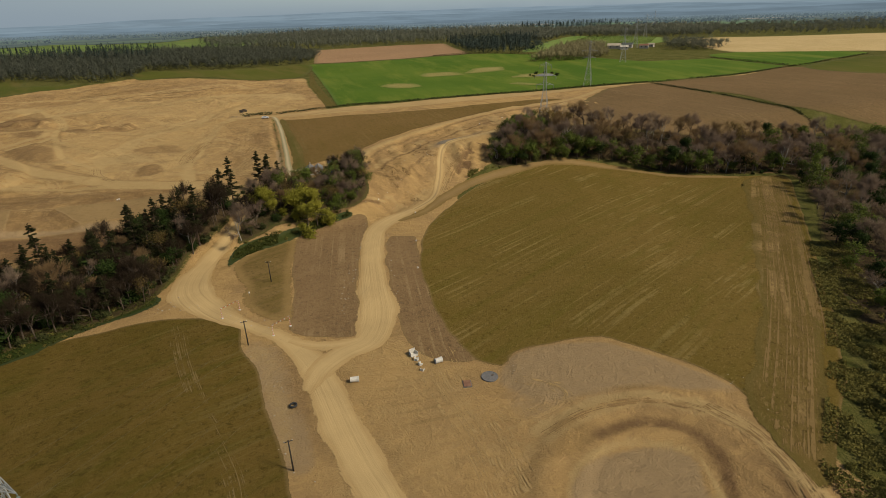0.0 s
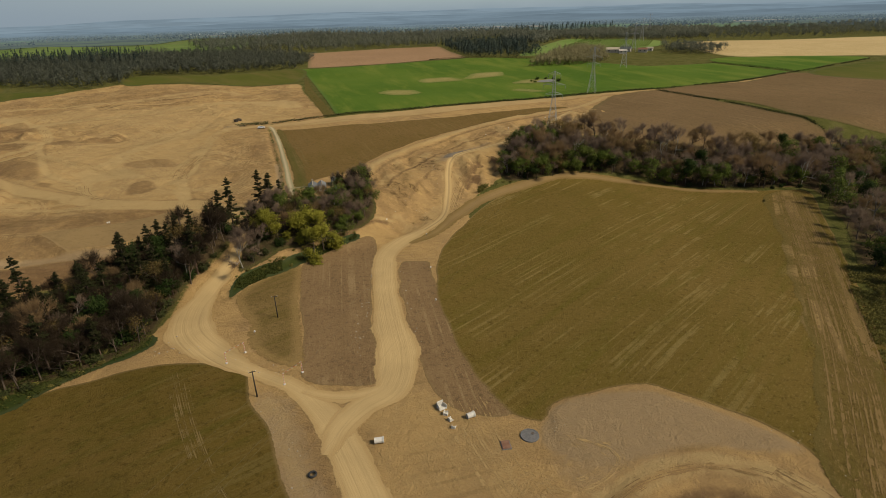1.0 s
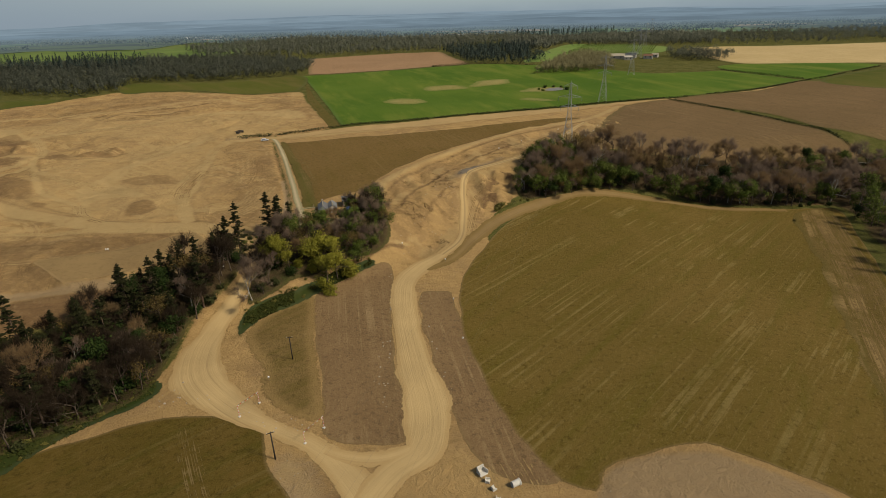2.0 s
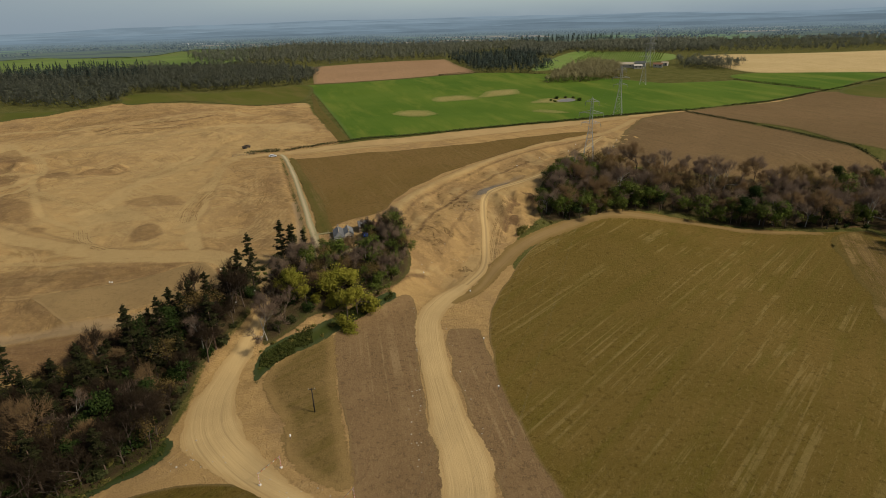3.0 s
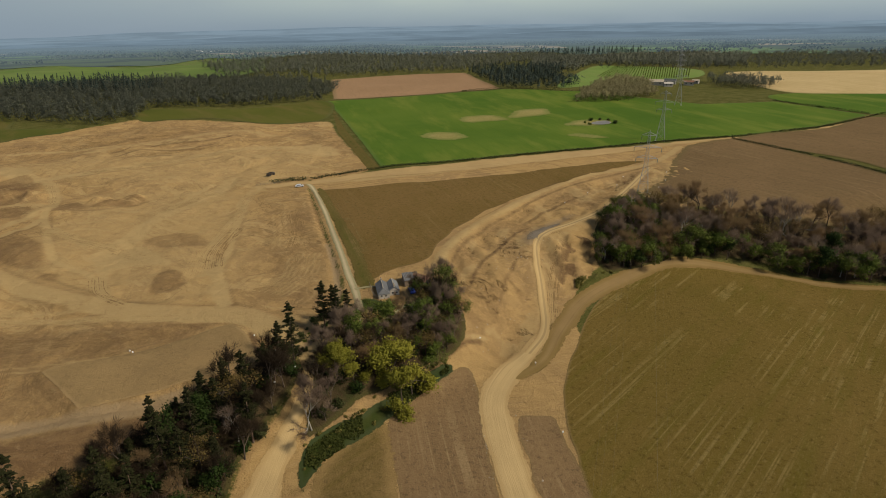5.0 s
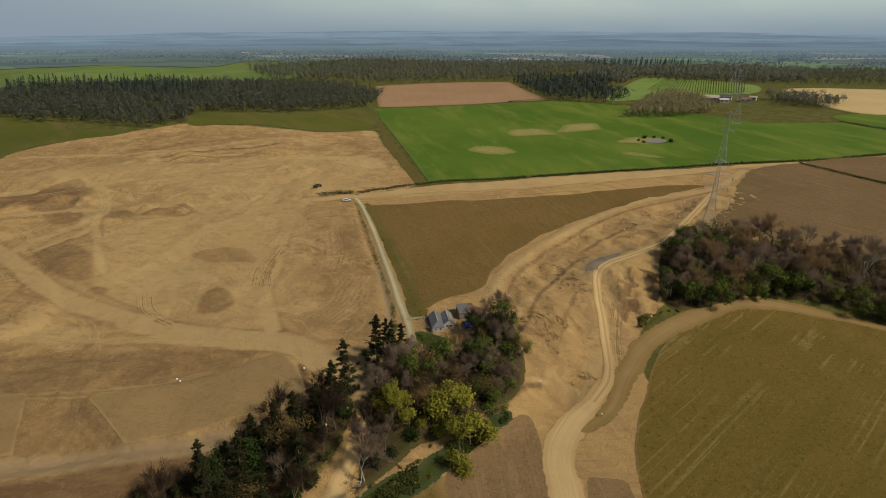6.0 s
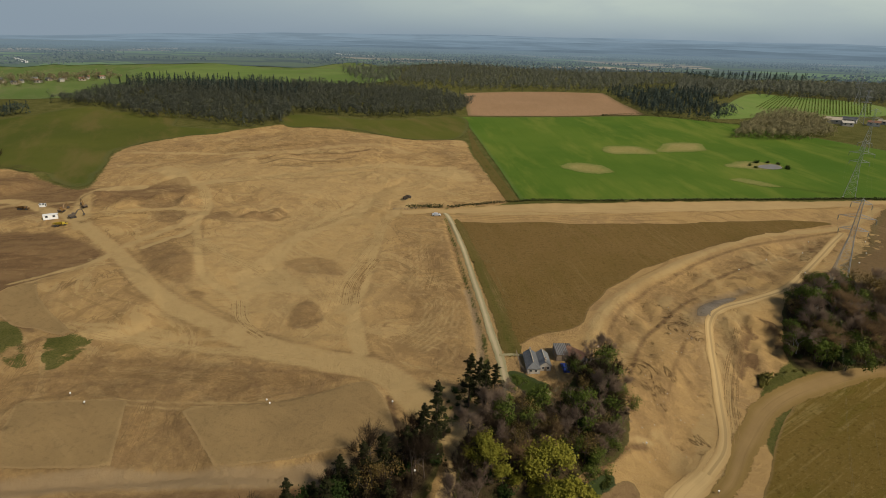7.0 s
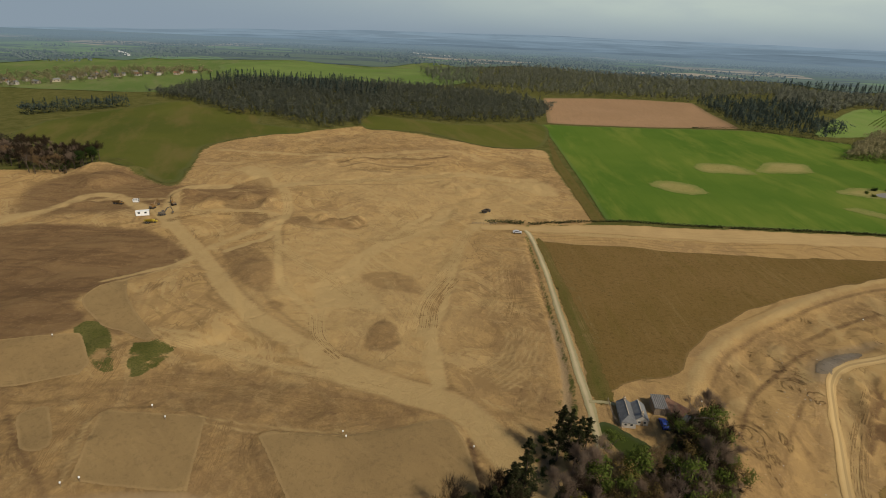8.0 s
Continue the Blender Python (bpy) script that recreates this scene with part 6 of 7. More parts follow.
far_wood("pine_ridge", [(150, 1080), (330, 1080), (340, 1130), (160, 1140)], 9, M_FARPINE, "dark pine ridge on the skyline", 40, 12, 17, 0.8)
far_wood("hamlet_trees", [(-830, 535), (-740, 540), (-700, 660), (-650, 765), (-700, 805), (-800, 690)], 10, M_FARWOOD_BROWN, "brown leafless trees round the hamlet", 42, 8, 13)


def hedge(name, points, height, thick, label, seed, density=9):
    """A hedge grown along a line, thin in places."""
    rng = np.random.default_rng(seed)
    line = rounded(points, False, 0.8)
    keep = fbm(line[:, 0], line[:, 1], 9, 2, seed) > -0.34
    line = line[keep]
    base = ground_z(line[:, 0], line[:, 1])
    n = density
    p = np.repeat(np.column_stack([line, base]), n, 0)
    p += rng.normal(0, 1, p.shape) * (thick, thick, 0) + np.column_stack([np.zeros((len(p), 2)), rng.uniform(0.1, 1, len(p)) * height * rng.uniform(0.7, 1.2, len(p))])
    v, f = cards(p, 0.3, rng)
    up = unit(rng.normal(0, 0.5, (len(p), 3)) + (0, 0, 0.8))
    return tagged(new(name, puffed(mesh_of(name, v, f, M_HEDGE, False), np.repeat(up, 4, 0))), label, "hedge", kind="structure")


hedge("hedge_north", [(-107, 352), (-71, 371), (-2, 388), (48, 403), (106, 418), (156, 427)], 1.2, 0.4, "clipped dark hedge along the wheat field", 1)
hedge("hedge_north_east", [(156, 428), (236, 453), (303, 490), (419, 560)], 1.2, 0.4, "clipped dark hedge along the wheat field", 2, 6)
hedge("hedge_northwest", [(-126, 345), (-116, 349), (-110, 351)], 1.8, 0.8, "short dark hedge by the crossing", 3, 14)
hedge("hedge_east", [(158, 424), (189, 369), (206, 313), (212, 296)], 1.2, 0.4, "dark hedge between brown fields", 4)
hedge("hedge_far", [(34, 678), (70, 664), (106, 655), (140, 640)], 1.8, 0.7, "dark hedge at the wheat field's end", 5, 5)
hedge("hedge_far_brown", [(30, 690), (-10, 668), (36, 678)], 1.4, 0.5, "thin hedge by the ploughed field", 6, 4)
hedge("hedge_far_east", [(270, 570), (305, 498)], 1.5, 0.5, "thin hedge between wheat fields", 7, 6)

# ---- pylons and their cables ----
M_STEEL = plain_material("galvanised_steel", (0.33, 0.34, 0.33), (0.42, 0.43, 0.42), 0.6, 0.6, 0.2)
M_GLASS_DISC = plain_material("insulator_glass", (0.10, 0.13, 0.12), (0.18, 0.22, 0.2), 3, 0.3)
M_CABLE = plain_material("aluminium_cable", (0.13, 0.115, 0.075), (0.17, 0.15, 0.1), 1, 0.9, 0.0)
ARMS = ((30.0, 3.2), (24.6, 5.8), (19.8, 4.6))


def pylon_width(z):
    return 5.6 - 3.9 * min(1, z / 17) if z < 17 else 1.7 - 0.9 * (z - 17) / 14


def pylon():
    ob = thing("pylon", "grey galvanised steel lattice pylon with three crossarms", "pylon", group="pylons of the power line")
    levels = [0, 4.5, 8.5, 12, 15, 17, 19.8, 22.2, 24.6, 27.2, 30, 31.5]
    corner = lambda z, a, b: (a * pylon_width(z) / 2, b * pylon_width(z) / 2, z)  # noqa: E731
    for a, b in ((1, 1), (1, -1), (-1, -1), (-1, 1)):
        verts, faces = tube([corner(z, a, b) for z in levels], [0.1 if z < 17 else 0.075 for z in levels], 4)
        leg = part("leg", mesh_of("leg", verts, faces, M_STEEL, False), None, ob)
        part("footing", box(0.9, 0.9, 0.5, *corner(0, a, b)[:2], -0.25), M_CONCRETE, leg, "concrete footing")
    for (a, b), (c, d) in (((1, 1), (1, -1)), ((1, -1), (-1, -1)), ((-1, -1), (-1, 1)), ((-1, 1), (1, 1))):
        bm = bmesh.new()
        for z0, z1 in zip(levels, levels[1:]):
            beam(corner(z0, a, b), corner(z1, c, d), 0.035, 3, bm)
            beam(corner(z0, c, d), corner(z1, a, b), 0.035, 3, bm)
            beam(corner(z1, a, b), corner(z1, c, d), 0.05, 3, bm)
        part("bracing", bm, M_STEEL, ob)
    for z, reach in ARMS:
        for s in (1, -1):
            bm = bmesh.new()
            tip = (s * reach, 0, z + 0.1)
            for b in (1, -1):
                beam(corner(z, s, b), tip, 0.07, 3, bm)
                beam(corner(z + 1.3, s, b), tip, 0.06, 3, bm)
            for f in (0.35, 0.7):
                p = [Vector(corner(z, s, 1)).lerp(Vector(tip), f), Vector(corner(z, s, -1)).lerp(Vector(tip), f), Vector(corner(z + 1.3, s, 1)).lerp(Vector(tip), f)]
                beam(p[0], p[1], 0.04, 3, bm), beam(p[0], p[2], 0.04, 3, bm)
            arm = part("crossarm", bm, M_STEEL, ob)
            bm = beam((s * reach, 0, z), (s * reach, 0, z - 1.9), 0.06, 5)
            for k in range(6):
                beam((s * reach, 0, z - 0.4 - k * 0.24), (s * reach, 0, z - 0.5 - k * 0.24), 0.17, 6, bm)
            part("insulator", bm, M_GLASS_DISC, arm, "dark glass insulator string")
    part("peak", beam((0, 0, 31.5), (0, 0, 32.6), 0.1, 4, r2=0.03), M_STEEL, ob)
    part("sign", box(0.6, 0.04, 0.5, 0, -2.35, 2.4), M_YELLOW, ob, "yellow warning sign")
    return ob


M_CONCRETE = plain_material("weathered_concrete", (0.50, 0.47, 0.41), (0.60, 0.57, 0.5), 1.2, 0.85)
M_CONCRETE_DARK = plain_material("damp_concrete", (0.12, 0.115, 0.11), (0.17, 0.16, 0.15), 1.5, 0.7)
M_YELLOW = plain_material("worn_yellow_paint", (0.42, 0.30, 0.03), (0.52, 0.37, 0.05), 1.5, 0.5)
M_ORANGE = plain_material("dark_orange_paint", (0.17, 0.095, 0.03), (0.24, 0.13, 0.04), 1.5, 0.5)
M_WHITE = plain_material("white_paint", (0.74, 0.73, 0.69), (0.82, 0.81, 0.78), 1.0, 0.5)
M_SHEET = plain_material("dull_pale_sheet", (0.42, 0.43, 0.42), (0.52, 0.53, 0.52), 0.5, 0.6)
M_RED = plain_material("red_paint", (0.5, 0.03, 0.02), (0.58, 0.05, 0.03), 2.0, 0.5)
M_BLACK = plain_material("black_rubber", (0.02, 0.02, 0.02), (0.04, 0.038, 0.035), 2.0, 0.85)
M_DIRTY_STEEL = plain_material("muddy_steel", (0.10, 0.08, 0.06), (0.17, 0.135, 0.1), 2.0, 0.6, 0.4)
M_WINDOW = plain_material("dark_glass", (0.03, 0.035, 0.04), (0.05, 0.055, 0.06), 1.0, 0.08, 0, 0.5, 0)
M_POLE = plain_material("creosoted_pole", (0.03, 0.024, 0.018), (0.055, 0.043, 0.032), 1.5, 0.85)
M_SLATE = plain_material("grey_slate", (0.10, 0.10, 0.10), (0.145, 0.145, 0.14), 0.8, 0.6)
M_SLATE_PALE = plain_material("pale_grey_slate", (0.155, 0.155, 0.15), (0.20, 0.2, 0.19), 0.8, 0.6)
M_HARLING = plain_material("cream_render", (0.40, 0.36, 0.30), (0.48, 0.44, 0.37), 0.8, 0.9)
M_STONE = plain_material("pale_stone", (0.36, 0.30, 0.22), (0.45, 0.38, 0.28), 1.5, 0.9)
M_RUST = plain_material("rusty_sheet", (0.20, 0.10, 0.06), (0.28, 0.15, 0.09), 1.2, 0.7, 0.2)
M_BLUE = plain_material("blue_car_paint", (0.03, 0.06, 0.30), (0.04, 0.08, 0.36), 0.5, 0.3, 0.1, 0.5)
M_SILVER = plain_material("silver_car_paint", (0.55, 0.56, 0.57), (0.62, 0.63, 0.64), 0.5, 0.3, 0.2, 0.5)
M_WOOD = plain_material("weathered_timber", (0.20, 0.15, 0.10), (0.28, 0.21, 0.145), 2.0, 0.85)

PYLONS = [(-43.5, 38), (56, 306), (110, 424), (178, 559), (232, 688), (300, 850), (370, 1010)]
line_turn = [math.degrees(math.atan2(PYLONS[min(k + 1, 6)][1] - PYLONS[max(k - 1, 0)][1], PYLONS[min(k + 1, 6)][0] - PYLONS[max(k - 1, 0)][0])) - 90 for k in range(7)]
first_pylon = pylon()
for k, (x, y) in enumerate(PYLONS):
    m = pose(x, y, gz(x, y), 0, 0, line_turn[k])
    if k == 0:
        first_pylon.matrix_basis = m
    else:
        copy_thing(first_pylon, m)


def cable(name, a, b, sag, r, label, group):
    a, b = Vector(a), Vector(b)
    pts = [a.lerp(b, t / 24) - Vector((0, 0, sag * 4 * (t / 24) * (1 - t / 24))) for t in range(25)]
    verts, faces = tube(pts, [r] * 25, 3)
    return tagged(new(name, mesh_of(name, verts, faces, M_CABLE)), label, "cable", group)


for k in range(6):
    (x0, y0), (x1, y1) = PYLONS[k], PYLONS[k + 1]
    for z, reach in ARMS:
        for s in (1, -1):
            ends = []
            for (x, y), t in ((PYLONS[k], line_turn[k]), (PYLONS[k + 1], line_turn[k + 1])):
                ends.append((x + s * reach * math.cos(radians(t)), y + s * reach * math.sin(radians(t)), gz(x, y) + z - 1.9))
            cable("power_cable", *ends, 5.5 if k else 8.0, 0.008, "thin grey aluminium cable strung between pylons", "cables of the power line")

# ---- wooden pole line by the haul road ----
POLES = [(-27, 68.5), (-47.3, 107), (-51.5, 140)]


def pole_with_arm():
    ob = thing("utility_pole", "dark creosoted wooden pole with a short crossarm", "utility pole", group="poles by the haul road")
    part("pole", beam((0, 0, -0.3), (0, 0, 6.6), 0.15, 8, r2=0.11), M_POLE, ob, rounded_faces=True)
    part("crossarm", box(1.5, 0.1, 0.12, 0, 0.1, 6.2), M_POLE, ob)
    for x in (-0.65, 0, 0.65):
        part("insulator", beam((x, 0.1, 6.32), (x, 0.1, 6.52), 0.05, 6, r2=0.035), M_WHITE, ob, "small white insulator")
    return ob


first_pole = pole_with_arm()
for k, (x, y) in enumerate(POLES):
    m = pose(x, y, gz(x, y), 0, 0, 25 if k < 2 else 10)
    if k == 0:
        first_pole.matrix_basis = m
    else:
        copy_thing(first_pole, m)


def goal_post():
    """Height-limit gate: banded posts with a line of bunting between them."""
    ob = thing("goal_post_gate", "red and white banded goalpost gate over the haul road", "goalpost", group="goalpost gates")
    for x in (-3.6, 3.6):
        post = part("post", beam((x, 0, 0), (x, 0, 4.2), 0.07, 6), M_WHITE, ob)
        for k in range(4):
            part("band", beam((x, 0, 0.5 + k), (x, 0, 0.95 + k), 0.075, 6), M_RED, post, "red band")
        part("base", box(0.7, 0.7, 0.35, x, 0, 0, 0.04), M_CONCRETE, post, "concrete block base")
    part("crossbar", beam((-3.6, 0, 4.15), (3.6, 0, 4.15), 0.05, 6), M_DIRTY_STEEL, ob)
    for k in range(9):
        bm = bmesh.new()
        x = -3.2 + k * 0.8
        vs = [bm.verts.new(v) for v in ((x - 0.18, 0, 4.1), (x + 0.18, 0, 4.1), (x, 0.02, 3.7))]
        bm.faces.new(vs)
        part("pennant", bm, M_RED if k % 2 else M_WHITE, ob)
    return ob


gate = goal_post()
gate.matrix_basis = pose(-41, 113, gz(-41, 113), 0, 0, 55) @ Matrix.Scale(0.72, 4)
copy_thing(gate, pose(-56.5, 121.5, gz(-56.5, 121.5), 0, 0, 55)).scale = (0.72, 0.72, 0.72)


# ---- drainage pieces laid out on the bare ground ----
def pipe_piece(length, r, name="concrete_pipe", label="pale concrete pipe lying on bare soil"):
    ob = thing(name, label, "pipe", group="concrete drainage pieces")
    bm = bmesh.new()
    n = 20
    rings = []
    for x, q in ((-length / 2, r), (length / 2, r), (length / 2, r * 0.8), (-length / 2, r * 0.8)):
        rings.append([bm.verts.new((x, q * math.cos(2 * math.pi * k / n), r + q * math.sin(2 * math.pi * k / n))) for k in range(n)])
    for a, b in zip(rings, rings[1:] + rings[:1]):
        for k in range(n):
            bm.faces.new((a[k], a[(k + 1) % n], b[(k + 1) % n], b[k]))
    part("barrel", bm, M_CONCRETE, ob)
    bm = bmesh.new()
    rings = []
    for x, q in ((length / 2, r * 1.15), (length / 2 + 0.22, r * 1.15), (length / 2 + 0.22, r * 0.9), (length / 2, r * 0.9)):
        rings.append([bm.verts.new((x, q * math.cos(2 * math.pi * k / n), r + q * math.sin(2 * math.pi * k / n))) for k in range(n)])
    for a, b in zip(rings, rings[1:] + rings[:1]):
        for k in range(n):
            bm.faces.new((a[k], a[(k + 1) % n], b[(k + 1) % n], b[k]))
    part("socket", bm, M_CONCRETE, ob)
    return ob


for x, y, t, n in ((-20.4, 92.8, 8, 2.0), (-2.8, 98.6, 25, 1.8)):
    ob = pipe_piece(n * 0.8, 0.56)
    ob.matrix_basis = pose(x, y, gz(x, y), 0, 0, t)


def headwall():
    """Precast outfall: back wall with splayed wings on a slab."""
    ob = thing("precast_headwall", "pale precast concrete headwall with splayed wings", "headwall", group="concrete drainage pieces")
    part("slab", box(2.4, 2.2, 0.25, 0, 0, 0, 0.03), M_CONCRETE, ob)
    part("back_wall", box(2.2, 0.25, 1.7, 0, 0.95, 0.25, 0.03), M_CONCRETE, ob)
    for s in (1, -1):
        part("wing", box(0.22, 2.0, 1.1, s * 1.05, 0, 0.25, 0.03, pose(0, 0, 0, 0, 0, s * 12)), M_CONCRETE, ob)
    return ob


wall_piece = headwall()
for k, (x, y, t, s) in enumerate(((-8.4, 101.8, 30, 0.68), (-7.6, 99.8, 75, 0.58), (-6.7, 98.0, 120, 0.55), (-6.2, 95.8, 160, 0.48))):
    m = pose(x, y, gz(x, y), 0, 0, t) @ Matrix.Scale(s, 4)
    if k == 0:
        wall_piece.matrix_basis = m
    else:
        copy_thing(wall_piece, m)


def tank_cover():
    ob = thing("manhole_base", "dark grey round concrete manhole base set in gravel", "manhole")
    bm = bmesh.new()
    bmesh.ops.create_cone(bm, segments=40, radius1=2.1, radius2=2.05, depth=0.5, cap_ends=True)
    part("disc", bm, M_CONCRETE_DARK, ob)
    bm = bmesh.new()
    a = [[bm.verts.new((q * math.cos(k * math.pi / 20), q * math.sin(k * math.pi / 20), z)) for k in range(40)] for q, z in ((2.05, 0.25), (2.05, 0.33), (1.8, 0.33), (1.8, 0.25))]
    for p, q in zip(a, a[1:] + a[:1]):
        for k in range(40):
            bm.faces.new((p[k], p[(k + 1) % 40], q[(k + 1) % 40], q[k]))
    part("rim", bm, M_CONCRETE_DARK, ob)
    part("cover", beam((0.7, 0.5, 0.2), (0.7, 0.5, 0.36), 0.4, 16), M_DIRTY_STEEL, ob, "iron access cover")
    return ob


tank_cover().matrix_basis = pose(8.0, 92.6, gz(8.0, 92.6) + 0.1) @ Matrix.Diagonal((0.85, 0.85, 0.5, 1))
slab = thing("steel_plate", "dark square plate over an inspection chamber", "plate")
part("plate", box(1.5, 2.0, 0.12, 0, 0, 0.15, 0.02), M_RUST, slab)
part("kerb", box(1.8, 2.3, 0.2, 0, 0, -0.05, 0.02), M_CONCRETE_DARK, slab)
slab.matrix_basis = pose(3.2, 90.4, gz(3.2, 90.4), 0, 0, 6)
ring = thing("tyre", "large worn tyre lying on bare ground", "tyre")
bm = bmesh.new()
for k in range(20):
    for j in range(8):
        t, p = k * math.pi / 10, j * math.pi / 4
        bm.verts.new(((0.62 + 0.2 * math.cos(p)) * math.cos(t), (0.62 + 0.2 * math.cos(p)) * math.sin(t), 0.22 + 0.22 * math.sin(p)))
bm.verts.ensure_lookup_table()
for k in range(20):
    for j in range(8):
        bm.faces.new([bm.verts[i] for i in (k * 8 + j, (k + 1) % 20 * 8 + j, (k + 1) % 20 * 8 + (j + 1) % 8, k * 8 + (j + 1) % 8)])
part("tread", bm, M_BLACK, ring, rounded_faces=True)
ring.matrix_basis = pose(-31.3, 85.3, gz(-31.3, 85.3) + 0.15)


def rock(seed, size):
    rng = np.random.default_rng(seed)
    bm = bmesh.new()
    bmesh.ops.create_icosphere(bm, subdivisions=1, radius=size)
    for v in bm.verts:
        v.co *= rng.uniform(0.65, 1.15)
        v.co.z = v.co.z * 0.6 + size * 0.3
    me = bpy.data.meshes.new("stone")
    bm.to_mesh(me)
    bm.free()
    me.materials.append(M_STONE)
    return me


ROCKS = [rock(s, r) for s, r in ((1, 0.3), (2, 0.22), (3, 0.4), (4, 0.26))]


def stones(area, count, seed, group, lo=0.5, hi=1.2):
    rng = np.random.default_rng(seed)
    for x, y in scatter(area, 0.6, rng, count * 4)[:count]:
        ob = new("stone", ROCKS[rng.integers(4)])
        ob.matrix_basis = pose(x, y, gz(x, y), 0, 0, rng.uniform(0, 360)) @ Matrix.Scale(rng.uniform(lo, hi), 4)
        tagged(ob, "small pale stone lying on bare soil", "stone", group)


stones([(12, 92), (16, 94), (16, 97), (12, 96)], 6, 1, "stones by the manhole", 0.25, 0.5)
stones([(-48, 104), (-44, 108), (-34, 90), (-24, 72), (-22, 64), (-30, 70), (-38, 90)], 45, 2, "stones on the bare strip", 0.25, 0.6)
stones([(50, 92), (58, 86), (60, 64), (64, 64), (60, 90), (52, 96)], 18, 3, "stones along the gravel", 0.25, 0.55)
stones([(-31, 130), (-29, 160), (-31, 190), (-30, 190), (-28, 160), (-27, 120)], 40, 4, "stones along the haul road", 0.3, 0.9)
stones([(-12, 118), (-18, 150), (-21, 175), (-20, 175), (-17, 150), (-11, 118)], 40, 5, "stones along the haul road", 0.3, 0.9)
stones([(-62, 124), (-44, 117), (-40, 112), (-44, 112), (-60, 119), (-70, 128)], 30, 6, "stones along the haul road", 0.3, 0.8)
stones([(-33, 200), (-14, 200), (-4, 240), (8, 262), (-4, 280), (-28, 250)], 60, 7, "stones in the cutting", 0.35, 0.9)
stones([(-80, 125), (-70, 122), (-66, 128), (-76, 136)], 18, 8, "stones by the track", 0.3, 0.8)


# ---- markers ----
def marker():
    ob = thing("marker_post", "short white survey marker post", "marker", group="survey markers")
    part("post", beam((0, 0, 0), (0, 0, 1.1), 0.05, 5), M_WOOD, ob)
    part("board", box(0.34, 0.3, 0.36, 0, 0, 0.95, 0.02), M_WHITE, ob, "white painted head")
    return ob


mark = marker()
for k, (x, y) in enumerate(((-122, 191), (-120, 189), (-169, 180), (-163, 178), (-165, 157), (-218, 192), (-91, 198), (-83, 190), (-168, 155), (-10.5, 167.5), (-9.1, 146.2), (-55, 131.5), (20, 305), (34, 318), (44, 306), (62, 312), (70, 322), (52, 330), (78, 334), (60, 345), (85, 350), (-38, 236), (-27, 206), (-12, 196), (-80, 178), (-76, 183))):
    m = pose(x, y, gz(x, y), 0, 0, 40 * k)
    if k == 0:
        mark.matrix_basis = m
    else:
        copy_thing(mark, m)


# ---- machines ----
def excavator(paint, label):
    ob = thing("excavator", label, "excavator", group="machines on the site")
    for s in (1, -1):
        bm = box(3.6, 0.6, 0.85, 0, s * 1.1, 0, 0.25)
        track = part("track", bm, M_BLACK, ob)
        for x in (-1.3, 0, 1.3):
            part("roller", beam((x, s * 0.85, 0.42), (x, s * 1.42, 0.42), 0.3, 10), M_DIRTY_STEEL, track)
    part("undercarriage", box(2.2, 1.7, 0.5, 0, 0, 0.4, 0.05), M_DIRTY_STEEL, ob)
    body = part("body", box(3.4, 2.6, 1.15, -0.5, 0, 1.0, 0.12), paint, ob)
    part("counterweight", box(0.7, 2.5, 1.0, -2.3, 0, 1.05, 0.2), M_DIRTY_STEEL, body)
    part("exhaust", beam((-1.4, -0.7, 2.1), (-1.4, -0.7, 2.8), 0.07, 6), M_BLACK, body)
    cab = part("cab", box(1.6, 1.0, 1.6, 0.5, 0.75, 1.5, 0.12), paint, ob)
    part("windscreen", box(0.06, 0.86, 1.1, 1.3, 0.75, 1.85), M_WINDOW, cab)
    part("side_window", box(1.2, 0.06, 0.9, 0.5, 1.25, 1.95), M_WINDOW, cab)
    bm = beam((0.9, -0.1, 1.7), (3.2, -0.1, 4.6), 0.3, 4)
    beam((3.2, -0.1, 4.6), (5.4, -0.1, 4.9), 0.26, 4, bm)
    part("boom", bm, paint, ob)
    part("ram", beam((1.5, -0.1, 1.5), (3.0, -0.1, 3.9), 0.09, 6), M_DIRTY_STEEL, ob)
    part("stick", beam((5.2, -0.1, 5.0), (6.2, -0.1, 2.1), 0.2, 4), paint, ob)
    bm = bmesh.new()
    prof = [(6.2, 2.2), (6.7, 1.5), (6.5, 0.8), (5.8, 0.6), (5.3, 1.1), (5.6, 1.6)]
    a = [bm.verts.new((x, -0.7, z)) for x, z in prof]
    b = [bm.verts.new((x, 0.5, z)) for x, z in prof]
    bm.faces.new(a), bm.faces.new(b[::-1])
    for k in range(6):
        bm.faces.new((a[k], b[k], b[(k + 1) % 6], a[(k + 1) % 6]))
    part("bucket", bm, M_DIRTY_STEEL, ob)
    return ob


def wheel(parent, x, y, r, w):
    tyre = part("wheel", beam((x, y - w / 2, r), (x, y + w / 2, r), r, 16), M_BLACK, parent)
    part("hub", beam((x, y - w / 2 - 0.02, r), (x, y + w / 2 + 0.02, r), r * 0.5, 10), M_DIRTY_STEEL, tyre)


